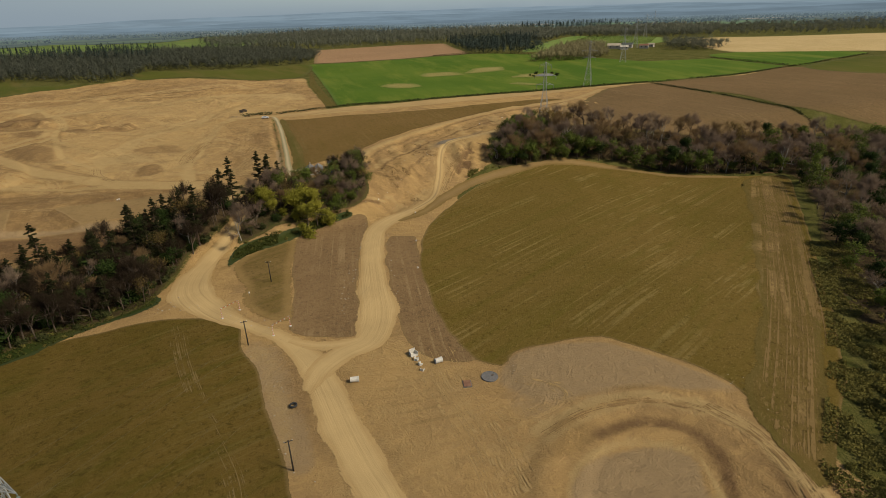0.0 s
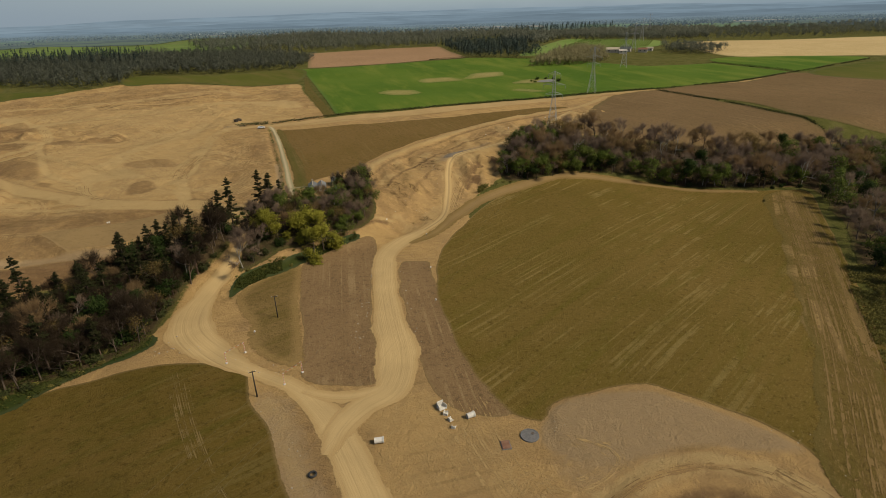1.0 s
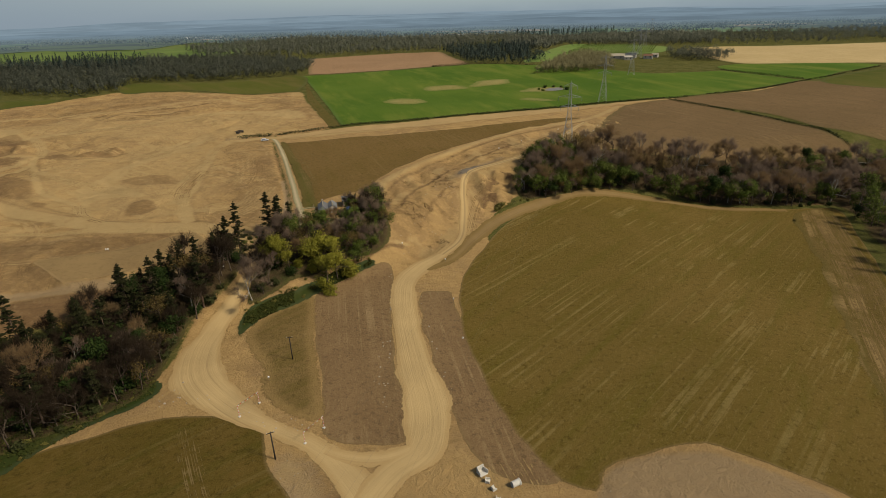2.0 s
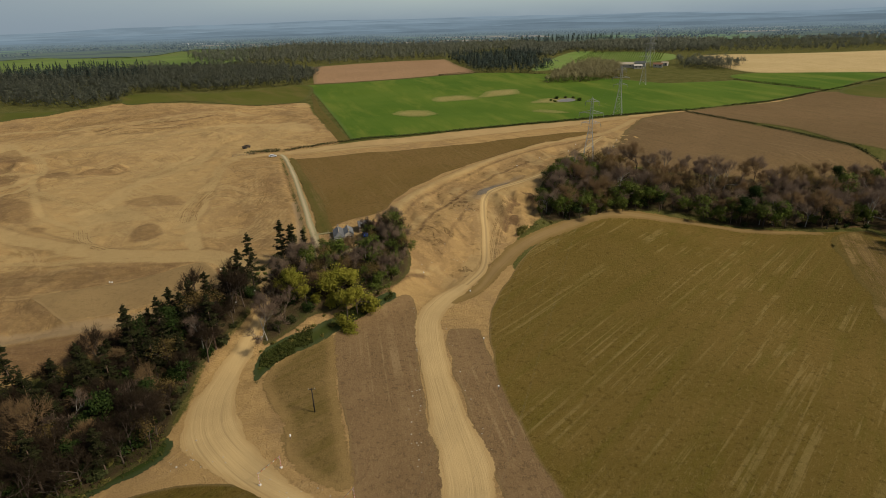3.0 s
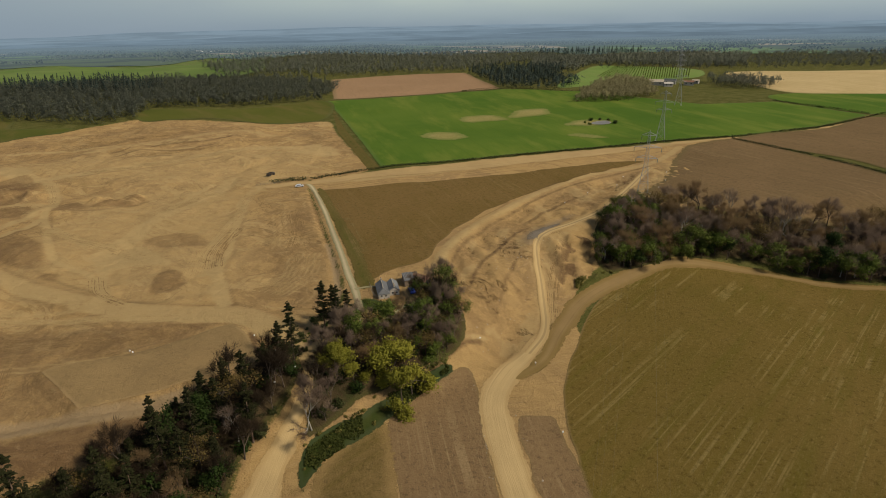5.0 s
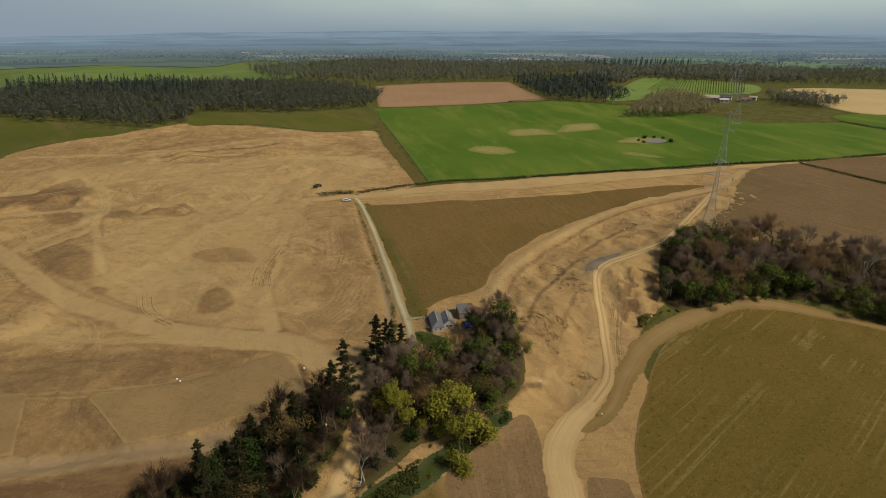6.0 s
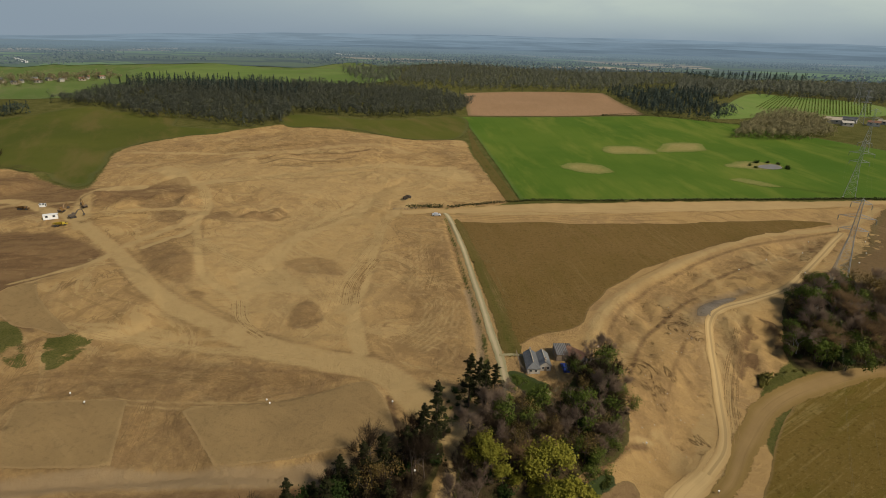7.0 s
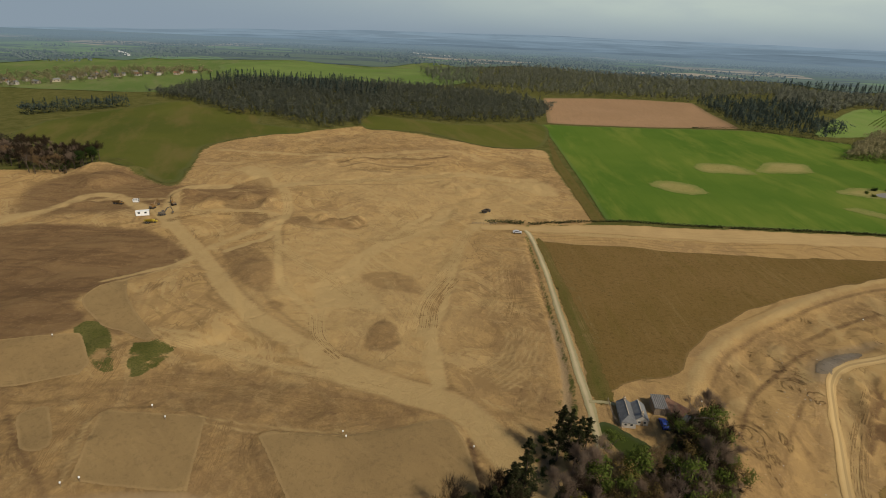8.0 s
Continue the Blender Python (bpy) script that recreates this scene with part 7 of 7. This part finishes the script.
def dump_truck(paint, label):
    ob = thing("dump_truck", label, "dump truck", group="machines on the site")
    part("chassis", box(8.6, 1.2, 0.5, 0, 0, 0.8, 0.05), M_DIRTY_STEEL, ob)
    for x in (3.2, -1.4, -3.1):
        for s in (1, -1):
            wheel(ob, x, s * 1.15, 0.85, 0.6)
    cab = part("cab", box(1.9, 2.2, 1.7, 2.4, 0, 1.3, 0.15), paint, ob)
    part("windscreen", box(0.06, 1.9, 0.8, 3.36, 0, 2.0), M_WINDOW, cab)
    part("bonnet", box(1.5, 2.0, 0.9, 4.1, 0, 1.2, 0.15), paint, ob)
    bm = bmesh.new()
    low = [bm.verts.new(v) for v in ((-4.4, -1.0, 1.9), (0.9, -1.2, 1.5), (0.9, 1.2, 1.5), (-4.4, 1.0, 1.9))]
    top = [bm.verts.new(v) for v in ((-5.0, -1.5, 2.5), (1.3, -1.6, 3.1), (1.3, 1.6, 3.1), (-5.0, 1.5, 2.5))]
    bm.faces.new(low[::-1])
    for k in range(4):
        bm.faces.new((low[k], low[(k + 1) % 4], top[(k + 1) % 4], top[k]))
    bmesh.ops.solidify(bm, geom=list(bm.faces), thickness=0.1)
    part("tipping_body", bm, paint, ob)
    return ob


for make, paint, label, x, y, t in (
    (excavator, M_DIRTY_STEEL, "dark muddy tracked excavator with a raised boom", -269, 285, 55),
    (excavator, M_ORANGE, "dark orange tracked excavator by a spoil heap", -274, 297, 150),
    (excavator, M_ORANGE, "dark orange tracked excavator by the cabins", -281, 291, 100),
    (dump_truck, M_YELLOW, "yellow articulated dump truck parked on stripped soil", -267, 276, 30),
    (dump_truck, M_ORANGE, "dark orange dump truck parked on stripped soil", -302, 290, 15),
    (dump_truck, M_DIRTY_STEEL, "dark muddy dump truck on stripped soil", -131, 359, 60),
):
    ob = make(paint, label)
    ob.matrix_basis = pose(x, y, gz(x, y), 0, 0, t) @ Matrix.Scale(0.72 if make is excavator else 0.58, 4)


def cabin(sx, sy, sz):
    ob = thing("site_cabin", "white flat-roofed site cabin on stripped soil", "cabin")
    wall = part("shell", box(sx, sy, sz, 0, 0, 0.15, 0.04), M_WHITE, ob)
    part("roof", box(sx + 0.15, sy + 0.15, 0.14, 0, 0, sz + 0.15), M_WHITE, ob)
    for x in (-sx / 4, sx / 4):
        part("window", box(1.0, 0.05, 0.8, x, -sy / 2 - 0.01, 1.2), M_WINDOW, wall)
    part("door", box(0.05, 0.9, 2.0, sx / 2 + 0.01, 0, 0.2), M_DIRTY_STEEL, wall)
    for x in (-sx / 2 + 0.4, sx / 2 - 0.4):
        part("skid", box(0.3, sy, 0.2, x, 0, -0.03), M_DIRTY_STEEL, ob)
    return ob


for sx, sy, sz, x, y, t in ((5.6, 2.3, 2.1, -278, 282, 40), (2.6, 1.7, 1.4, -297, 296, 25)):
    cabin(sx, sy, sz).matrix_basis = pose(x, y, gz(x, y), 0, 0, t)


def car(paint, label):
    ob = thing("car", label, "car")
    bm = bmesh.new()
    prof = [(-2.1, 0.35), (2.1, 0.35), (2.15, 0.75), (1.2, 0.9), (0.6, 1.42), (-1.1, 1.45), (-1.9, 0.95), (-2.15, 0.85)]
    a = [bm.verts.new((x, -0.85 + (0.12 if z > 1.2 else 0), z)) for x, z in prof]
    b = [bm.verts.new((x, 0.85 - (0.12 if z > 1.2 else 0), z)) for x, z in prof]
    bm.faces.new(a), bm.faces.new(b[::-1])
    for k in range(8):
        bm.faces.new((a[k], b[k], b[(k + 1) % 8], a[(k + 1) % 8]))
    bmesh.ops.bevel(bm, geom=list(bm.edges), offset=0.05, segments=1, affect="EDGES")
    body = part("body", bm, paint, ob)
    bm = bmesh.new()
    bm.faces.new([bm.verts.new(v) for v in ((1.17, -0.62, 0.97), (1.17, 0.62, 0.97), (0.68, 0.62, 1.38), (0.68, -0.62, 1.38))])
    part("windscreen", bm, M_WINDOW, body)
    for s in (1, -1):
        part("side_window", box(1.7, 0.03, 0.32, -0.35, s * 0.84, 1.0), M_WINDOW, body)
        for x in (-1.35, 1.35):
            wheel(ob, x, s * 0.78, 0.32, 0.2)
    return ob


car(M_BLUE, "small blue car parked in the cottage yard").matrix_basis = pose(-47.8, 223.2, gz(-47.8, 223.2) + 0.05, 0, 0, 105)
car(M_SILVER, "silver car parked beside the dirt track").matrix_basis = pose(-110, 337, gz(-110, 337) + 0.1, 0, 0, 15)


# ---- cottage and sheds ----
def gable_roof(parent, sx, sy, base, rise, over, material, x=0, y=0, hip=0.0, courses=9):
    """Two slopes of slate laid in courses; the ridge runs along y."""
    roof = part("roof", box(sx * 0.9, sy * 0.96 - hip, 0.1, x, y + hip / 2, base - 0.05), M_WOOD, parent, "hidden timber deck under slates")
    for s in (1, -1):
        for k in range(courses):
            bm = bmesh.new()
            f0, f1 = k / courses, (k + 1.15) / courses
            p = lambda f: (x + s * (sx / 2 + over) * (1 - f), base + rise * min(f, 1.0) - over * 0.3 * (1 - f))  # noqa: E731
            (x0, z0), (x1, z1) = p(f0), p(min(f1, 1.0))
            y0, y1 = y - sy / 2 - over + hip * f0, y - sy / 2 - over + hip * f1
            ye = y + sy / 2 + over
            q = [(x0, y0, z0 + 0.05), (x0, ye, z0 + 0.05), (x1, ye, z1), (x1, y1, z1)]
            top = [bm.verts.new(v) for v in q]
            low = [bm.verts.new((v[0], v[1], v[2] - 0.09)) for v in q]
            bm.faces.new(top if s > 0 else top[::-1])
            for i in range(4):
                bm.faces.new((top[i], low[i], low[(i + 1) % 4], top[(i + 1) % 4]))
            part("slate_course", bm, material, roof)
    part("ridge", box(0.32, sy + 2 * over - hip, 0.16, x, y + hip / 2, base + rise - 0.04, 0.04), M_STONE, roof, "pale stone ridge")
    return roof


def cottage():
    ob = thing("cottage", "low cream cottage with twin grey slate roofs", "house")
    for x, w, mat, hip in ((-2.3, 4.8, M_SLATE, 2.2), (2.4, 4.4, M_SLATE_PALE, 0.0)):
        ly = 11.0 if x < 0 else 9.0
        y = 0 if x < 0 else 1.0
        wall = part("wall", box(w, ly, 2.7, x, y, -0.2), M_HARLING, ob)
        bm = bmesh.new()
        for yy in ((y + ly / 2,) if hip else (y - ly / 2, y + ly / 2)):
            vs = [[bm.verts.new(v) for v in ((x - w / 2, yy + d, 2.5), (x + w / 2, yy + d, 2.5), (x, yy + d, 4.35))] for d in (-0.12, 0.12)]
            bm.faces.new(vs[0]), bm.faces.new(vs[1][::-1])
            for k in range(3):
                bm.faces.new((vs[0][k], vs[1][k], vs[1][(k + 1) % 3], vs[0][(k + 1) % 3]))
        part("gable", bm, M_HARLING, wall)
        gable_roof(ob, w, ly, 2.5, 1.95, 0.25, mat, x, y, hip)
        if hip:
            bm = bmesh.new()
            q = [(x - w / 2 - 0.25, y - ly / 2 - 0.25, 2.45), (x + w / 2 + 0.25, y - ly / 2 - 0.25, 2.45), (x, y - ly / 2 - 0.25 + hip, 4.45)]
            top, low = [bm.verts.new(v) for v in q], [bm.verts.new((v[0], v[1], v[2] - 0.1)) for v in q]
            bm.faces.new(top)
            for k in range(3):
                bm.faces.new((top[k], low[k], low[(k + 1) % 3], top[(k + 1) % 3]))
            part("hip", bm, mat, ob)
    for x, y, side in ((-3.4, -5.52, 0), (-1.4, -5.52, 0), (1.6, -3.52, 0), (3.4, -3.52, 0)):
        frame_ = part("window", box(1.0, 0.1, 1.1, x, y, 0.9), M_WHITE, ob)
        part("pane", box(0.84, 0.04, 0.94, x, y - 0.05, 0.98), M_WINDOW, frame_)
    for y in (-3, 0, 3):
        frame_ = part("window", box(0.1, 1.0, 1.1, -4.72, y, 0.9), M_WHITE, ob)
        part("pane", box(0.04, 0.84, 0.94, -4.77, y, 0.98), M_WINDOW, frame_)
    part("door", box(0.9, 0.1, 2.0, 2.5, -3.53, 0.0), M_WOOD, ob)
    for x, y in ((-2.3, 5.0), (2.4, -2.4)):
        stack = part("chimney", box(0.7, 0.7, 1.3, x, y, 4.2, 0.03), M_STONE, ob)
        part("chimney_pot", beam((x, y, 5.5), (x, y, 5.95), 0.14, 8, r2=0.11), M_RUST, stack, "clay chimney pot")
    return ob


cottage().matrix_basis = pose(-55.6, 223.4, gz(-55.6, 223.4) - 0.1, 0, 0, 12) @ Matrix.Diagonal((0.74, 0.74, 0.66, 1))


def shed(sx, sy, h, roofing, label):
    ob = thing("shed", label, "shed", group="sheds by the cottage")
    part("wall", box(sx, sy, h, 0, 0, -0.1), M_WOOD, ob)
    bm = bmesh.new()
    for k in range(int(sx / 0.5) + 1):
        x = -sx / 2 - 0.1 + k * 0.5
        vs = [bm.verts.new(v) for v in ((x, -sy / 2 - 0.2, h - 0.1), (x + 0.25, -sy / 2 - 0.2, h), (x + 0.5, -sy / 2 - 0.2, h - 0.1), (x + 0.5, sy / 2 + 0.2, h + 0.5), (x + 0.25, sy / 2 + 0.2, h + 0.6), (x, sy / 2 + 0.2, h + 0.5))]
        bm.faces.new((vs[0], vs[1], vs[4], vs[5])), bm.faces.new((vs[1], vs[2], vs[3], vs[4]))
    bmesh.ops.remove_doubles(bm, verts=list(bm.verts), dist=0.01)
    part("roof", bm, roofing, ob)
    part("door", box(1.0, 0.06, 1.8, 0.4, -sy / 2 - 0.04, 0), M_DIRTY_STEEL, ob)
    return ob


for sx, sy, h, mat, label, x, y, t in ((6.0, 3.6, 2.2, M_RUST, "long shed with a rusty corrugated roof", -45.6, 228.6, -30), (3.4, 5.0, 2.3, M_CONCRETE_DARK, "narrow dark-roofed lean-to shed", -49.2, 229.4, 14), (2.6, 2.4, 1.9, M_SLATE, "small square grey-roofed shed", -43.6, 225.8, -30), (2.2, 3.0, 1.8, M_DIRTY_STEEL, "low dark tin-roofed shed", -47.4, 231.6, 14)):
    shed(sx, sy, h, mat, label).matrix_basis = pose(x, y, gz(x, y), 0, 0, t)
drape("yard", [(-51, 226), (-45, 226.5), (-44, 222), (-49, 216), (-53, 212), (-55, 208), (-52, 206), (-49, 212)], M_PAD, "pale earth yard beside the cottage", "yard", 1.0, 0.16, 0.3)


def timber_fence(points, label):
    ob = thing("fence", label, "fence", group="timber fences")
    line = rounded(points, False, 2.0)
    zs = ground_z(line[:, 0], line[:, 1])
    p = [Vector((x, y, z)) for (x, y), z in zip(line, zs)]
    for a in p:
        part("post", box(0.11, 0.11, 1.25, a.x, a.y, a.z - 0.1), M_WOOD, ob)
    for a, b in zip(p, p[1:]):
        for h in (0.45, 0.85, 1.1):
            part("rail", beam(a + Vector((0, 0, h)), b + Vector((0, 0, h)), 0.04, 4), M_WOOD, ob)
    return ob


timber_fence([(-62, 228), (-60, 221), (-57, 217)], "weathered timber fence round the cottage garden")
timber_fence([(-133, 340), (-126, 342), (-122, 345)], "weathered timber rails by the crossing")


# ---- farm and hamlet far off ----
def far_house(sx, sy, h, roofing, walls, label, name="farm_building", category="building", group=""):
    ob = thing(name, label, category, group=group)
    wall = part("wall", box(sx, sy, h + 0.4, 0, 0, -0.4), walls, ob)
    bm = bmesh.new()
    a = [bm.verts.new(v) for v in ((-sx / 2 - 0.3, -sy / 2 - 0.3, h), (sx / 2 + 0.3, -sy / 2 - 0.3, h), (0, -sy / 2 - 0.3, h + sx * 0.3))]
    b = [bm.verts.new((v.co.x, sy / 2 + 0.3, v.co.z)) for v in a]
    bm.faces.new(a), bm.faces.new(b[::-1])
    for k in range(3):
        bm.faces.new((a[k], b[k], b[(k + 1) % 3], a[(k + 1) % 3]))
    part("roof", bm, roofing, ob)
    for y in (-sy / 4, sy / 4):
        part("window", box(0.1, 1.4, 1.2, -sx / 2 - 0.02, y, h * 0.45), M_WINDOW, wall)
    return ob


for sx, sy, h, roofing, x, y, t in ((8, 15, 3.6, M_STONE, 206, 685, 70), (7, 12, 3.5, M_SLATE, 224, 692, 60), (6, 9, 3, M_HARLING, 214, 672, 80), (6, 10, 3.2, M_RUST, 240, 680, 65), (5, 7, 3, M_STONE, 252, 690, 50)):
    far_house(sx, sy, h, roofing, M_HARLING, "pale farm building among trees", group="farm buildings").matrix_basis = pose(x, y, gz(x, y), 0, 0, t)
rng = np.random.default_rng(77)
for k, (x, y) in enumerate(scatter([(-800, 550), (-755, 555), (-725, 660), (-668, 755), (-690, 785), (-770, 690)], 13, rng)[:30]):
    far_house(5.5, rng.uniform(7, 10), 3.4, (M_SLATE, M_RUST, M_SLATE_PALE)[k % 3], (M_STONE, M_HARLING)[k % 2], "small pale-walled house among bare trees", "house", "house", "houses of the hamlet").matrix_basis = pose(x, y, gz(x, y), 0, 0, rng.uniform(0, 180))
for x, y, n in ((-702, 1688, 5), (-1110, 1020, 4)):
    for k in range(n):
        far_house(5, 26 if n == 5 else 9, 3.0, M_SHEET, M_SHEET, "low pale growing tunnel far off" if n == 5 else "small pale farm building far off", group="far sheds").matrix_basis = pose(x + 32 * k, y - 22 * k, gz(x, y), 0, 0, 60)
far = np.random.default_rng(78)
rows_pts = []
for k in range(34):
    u = k / 33
    near_end = np.array([np.interp(u, (0, 0.4, 1), (168, 206, 273)), np.interp(u, (0, 0.4, 1), (782, 738, 757))])
    far_end = np.array([np.interp(u, (0, 0.4, 1), (236, 272, 323)), np.interp(u, (0, 0.4, 1), (924, 908, 866))])
    q = near_end + (far_end - near_end) * np.linspace(0, 1, 130)[:, None]
    rows_pts.append(np.column_stack([q, ground_z(q[:, 0], q[:, 1]) + 0.7]) + far.normal(0, 0.25, (130, 3)))
v, f = cards(np.vstack(rows_pts), 0.5, far)
tagged(new("planted_rows", puffed(mesh_of("planted_rows", v, f, M_LEAF_GREEN, False), np.tile((0.0, 0.0, 1.0), (len(v), 1)))), "dark green planted rows across a bright field", "crop rows", kind="stuff")
# pond in the wheat and puddle in the cutting
drape("pond", [(80, 482), (86, 490), (94, 492), (96, 484), (88, 479)], M_WATER, "small grey pond ringed by scrub", "water", 2, 0.45, 0.6)
drape("rock_shelf", [(-4, 264), (-1, 272), (8, 282), (13, 281), (6, 273), (1, 265)], M_MUD, "damp grey rock shelf in the cutting", "rock", 1.0, 0.15, 0.7)
for k, (x, y) in enumerate(((78, 480), (82, 494), (96, 494), (100, 488), (98, 482), (90, 496), (76, 486))):
    plant(SHRUBS[k % 3], x, y, 1.1, 50 * k, "scrub round the pond")

# ---- the far distance: hazy plain and hills, a plain backdrop round the land ----
def ridge(name, radius, base, height, size, seed, tone, label):
    """A far ring of hills; their haze is painted as an even blue-grey glow."""
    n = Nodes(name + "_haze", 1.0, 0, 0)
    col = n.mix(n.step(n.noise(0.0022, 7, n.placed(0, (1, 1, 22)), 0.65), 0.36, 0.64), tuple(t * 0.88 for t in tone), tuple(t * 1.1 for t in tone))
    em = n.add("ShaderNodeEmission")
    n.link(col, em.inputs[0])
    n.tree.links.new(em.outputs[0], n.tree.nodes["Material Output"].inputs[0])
    t = np.linspace(0, 2 * math.pi, 721)[:-1]
    x, y = radius * np.sin(t), radius * np.cos(t)
    turn = np.degrees(np.arctan2(x, y))
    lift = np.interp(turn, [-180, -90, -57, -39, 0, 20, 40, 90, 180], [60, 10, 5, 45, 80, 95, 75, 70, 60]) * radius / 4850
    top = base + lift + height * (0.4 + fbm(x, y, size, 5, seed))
    verts = np.vstack([np.column_stack([x, y, np.full(len(t), -80.0)]), np.column_stack([x, y, top])])
    k, m = np.arange(len(t)), len(t)
    faces = np.column_stack([k, (k + 1) % m, (k + 1) % m + m, k + m])
    return tagged(new(name, mesh_of(name, verts, faces, n.mat)), label, "backdrop", kind="structure")


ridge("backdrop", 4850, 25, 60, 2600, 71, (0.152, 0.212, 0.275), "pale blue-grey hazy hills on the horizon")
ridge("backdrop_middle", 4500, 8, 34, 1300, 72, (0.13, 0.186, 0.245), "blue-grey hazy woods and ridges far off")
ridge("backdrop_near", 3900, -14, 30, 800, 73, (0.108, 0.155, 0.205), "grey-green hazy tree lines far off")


def haze_band():
    """The low sky, from the hills up to some ten degrees: a ring that glows in painted sky and haze tones."""
    n = Nodes("milky_low_sky", 1.0, 0, 0)
    g = n.add("ShaderNodeSeparateXYZ")
    n.link(n.coords, g.inputs[0])
    col = n.mix(n.step(g.outputs[2], 60, 420), (0.168, 0.226, 0.298), (0.365, 0.435, 0.425))
    col = n.mix(n.math("MULTIPLY", n.step(n.noise(0.0009, 5, n.placed(0, (1, 1, 3.5))), 0.42, 0.66), 0.35), col, (0.26, 0.32, 0.375))
    col = n.mix(n.step(g.outputs[0], 400, -4200), col, (0.188, 0.243, 0.31))
    em = n.add("ShaderNodeEmission")
    n.link(col, em.inputs[0])
    n.tree.links.new(em.outputs[0], n.tree.nodes["Material Output"].inputs[0])
    t = np.linspace(0, 2 * math.pi, 181)[:-1]
    x, y, m, k = 4950 * np.sin(t), 4950 * np.cos(t), len(t), np.arange(len(t))
    verts = np.vstack([np.column_stack([x, y, np.full(m, -80.0)]), np.column_stack([x, y, np.full(m, 950.0)])])
    tagged(new("backdrop_sky", mesh_of("backdrop_sky", verts, np.column_stack([k, (k + 1) % m, (k + 1) % m + m, k + m]), n.mat)), "milky grey-blue low sky over the hills", "backdrop", kind="structure")


haze_band()


def hazy_plain():
    """The farmed plain from well beyond the fields to the hills; haze is painted as blue emission that grows with
    distance.
    """
    n = Nodes("hazy_plain", 1.0, 0, 0)
    v = n.add("ShaderNodeTexVoronoi")
    v.inputs["Scale"].default_value, v.inputs["Randomness"].default_value = 0.0042, 0.9
    n.link(n.placed(25, (1, 0.7, 1)), v.inputs["Vector"])
    kind = n.split(v.outputs["Color"])
    col = n.mix(n.step(kind[0], 0.3, 0.36), (0.085, 0.11, 0.05), (0.12, 0.185, 0.05))
    col = n.mix(n.step(kind[0], 0.62, 0.68), col, (0.075, 0.11, 0.035))
    col = n.mix(n.step(kind[0], 0.84, 0.88), col, (0.34, 0.27, 0.17))
    col = n.mix(n.step(n.noise(0.005, 8, n.placed(10, (0.5, 1.3, 1)), 0.75, 0.6), 0.48, 0.55), col, (0.048, 0.06, 0.04))
    n.link(col, n.bsdf.inputs["Base Color"])
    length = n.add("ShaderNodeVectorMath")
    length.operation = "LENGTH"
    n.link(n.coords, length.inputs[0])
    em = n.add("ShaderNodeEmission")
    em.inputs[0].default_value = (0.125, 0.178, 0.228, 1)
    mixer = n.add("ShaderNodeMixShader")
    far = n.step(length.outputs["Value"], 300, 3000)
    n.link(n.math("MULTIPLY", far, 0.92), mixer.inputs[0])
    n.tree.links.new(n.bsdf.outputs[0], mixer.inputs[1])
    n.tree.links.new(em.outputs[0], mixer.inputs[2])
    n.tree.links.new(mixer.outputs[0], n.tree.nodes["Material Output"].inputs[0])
    t = np.radians(np.arange(-80, 80.1, 1.0))
    r = np.array([1250, 1330, 1420, 1520, 1640, 1780, 1940, 2120, 2320, 2550, 2820, 3140, 3500, 3900, 4350, 4900.0])
    R, T = np.meshgrid(r, t)
    R = R + (fbm(T * 40, T * 0, 3, 3, 5) * 140 * smooth(1700, 1250, R))
    x, y = (R * np.sin(T)).ravel(), (R * np.cos(T)).ravel()
    w, h = len(r), len(t)
    k = (np.arange(h - 1)[:, None] * w + np.arange(w - 1)[None, :]).ravel()
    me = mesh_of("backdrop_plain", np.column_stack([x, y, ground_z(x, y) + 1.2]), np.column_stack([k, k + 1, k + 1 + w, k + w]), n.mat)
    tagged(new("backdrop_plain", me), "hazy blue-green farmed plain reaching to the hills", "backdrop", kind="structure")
    rng = np.random.default_rng(91)
    pts = []
    for _ in range(420):
        a, d = radians(rng.uniform(-62, 48)), rng.uniform(1250, 3600)
        cx, cy, along, span = d * math.sin(a), d * math.cos(a), rng.uniform(-0.5, 0.5), rng.uniform(40, 240)
        m = int(span / 1.1)
        u = rng.uniform(-span / 2, span / 2, m)
        px, py = cx + u * math.cos(along) + rng.normal(0, 8, m), cy + u * math.sin(along) + rng.normal(0, 14, m)
        pts.append(np.column_stack([px, py, ground_z(px, py) + rng.uniform(1, 7, m)]))
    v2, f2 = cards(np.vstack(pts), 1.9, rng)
    # the woods take over the plain's painted haze glow
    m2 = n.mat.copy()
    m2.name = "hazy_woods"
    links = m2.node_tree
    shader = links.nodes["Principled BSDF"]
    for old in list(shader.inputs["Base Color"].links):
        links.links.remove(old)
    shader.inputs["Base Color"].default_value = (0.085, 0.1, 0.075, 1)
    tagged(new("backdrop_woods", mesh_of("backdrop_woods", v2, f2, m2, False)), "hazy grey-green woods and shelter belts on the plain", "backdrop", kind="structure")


hazy_plain()
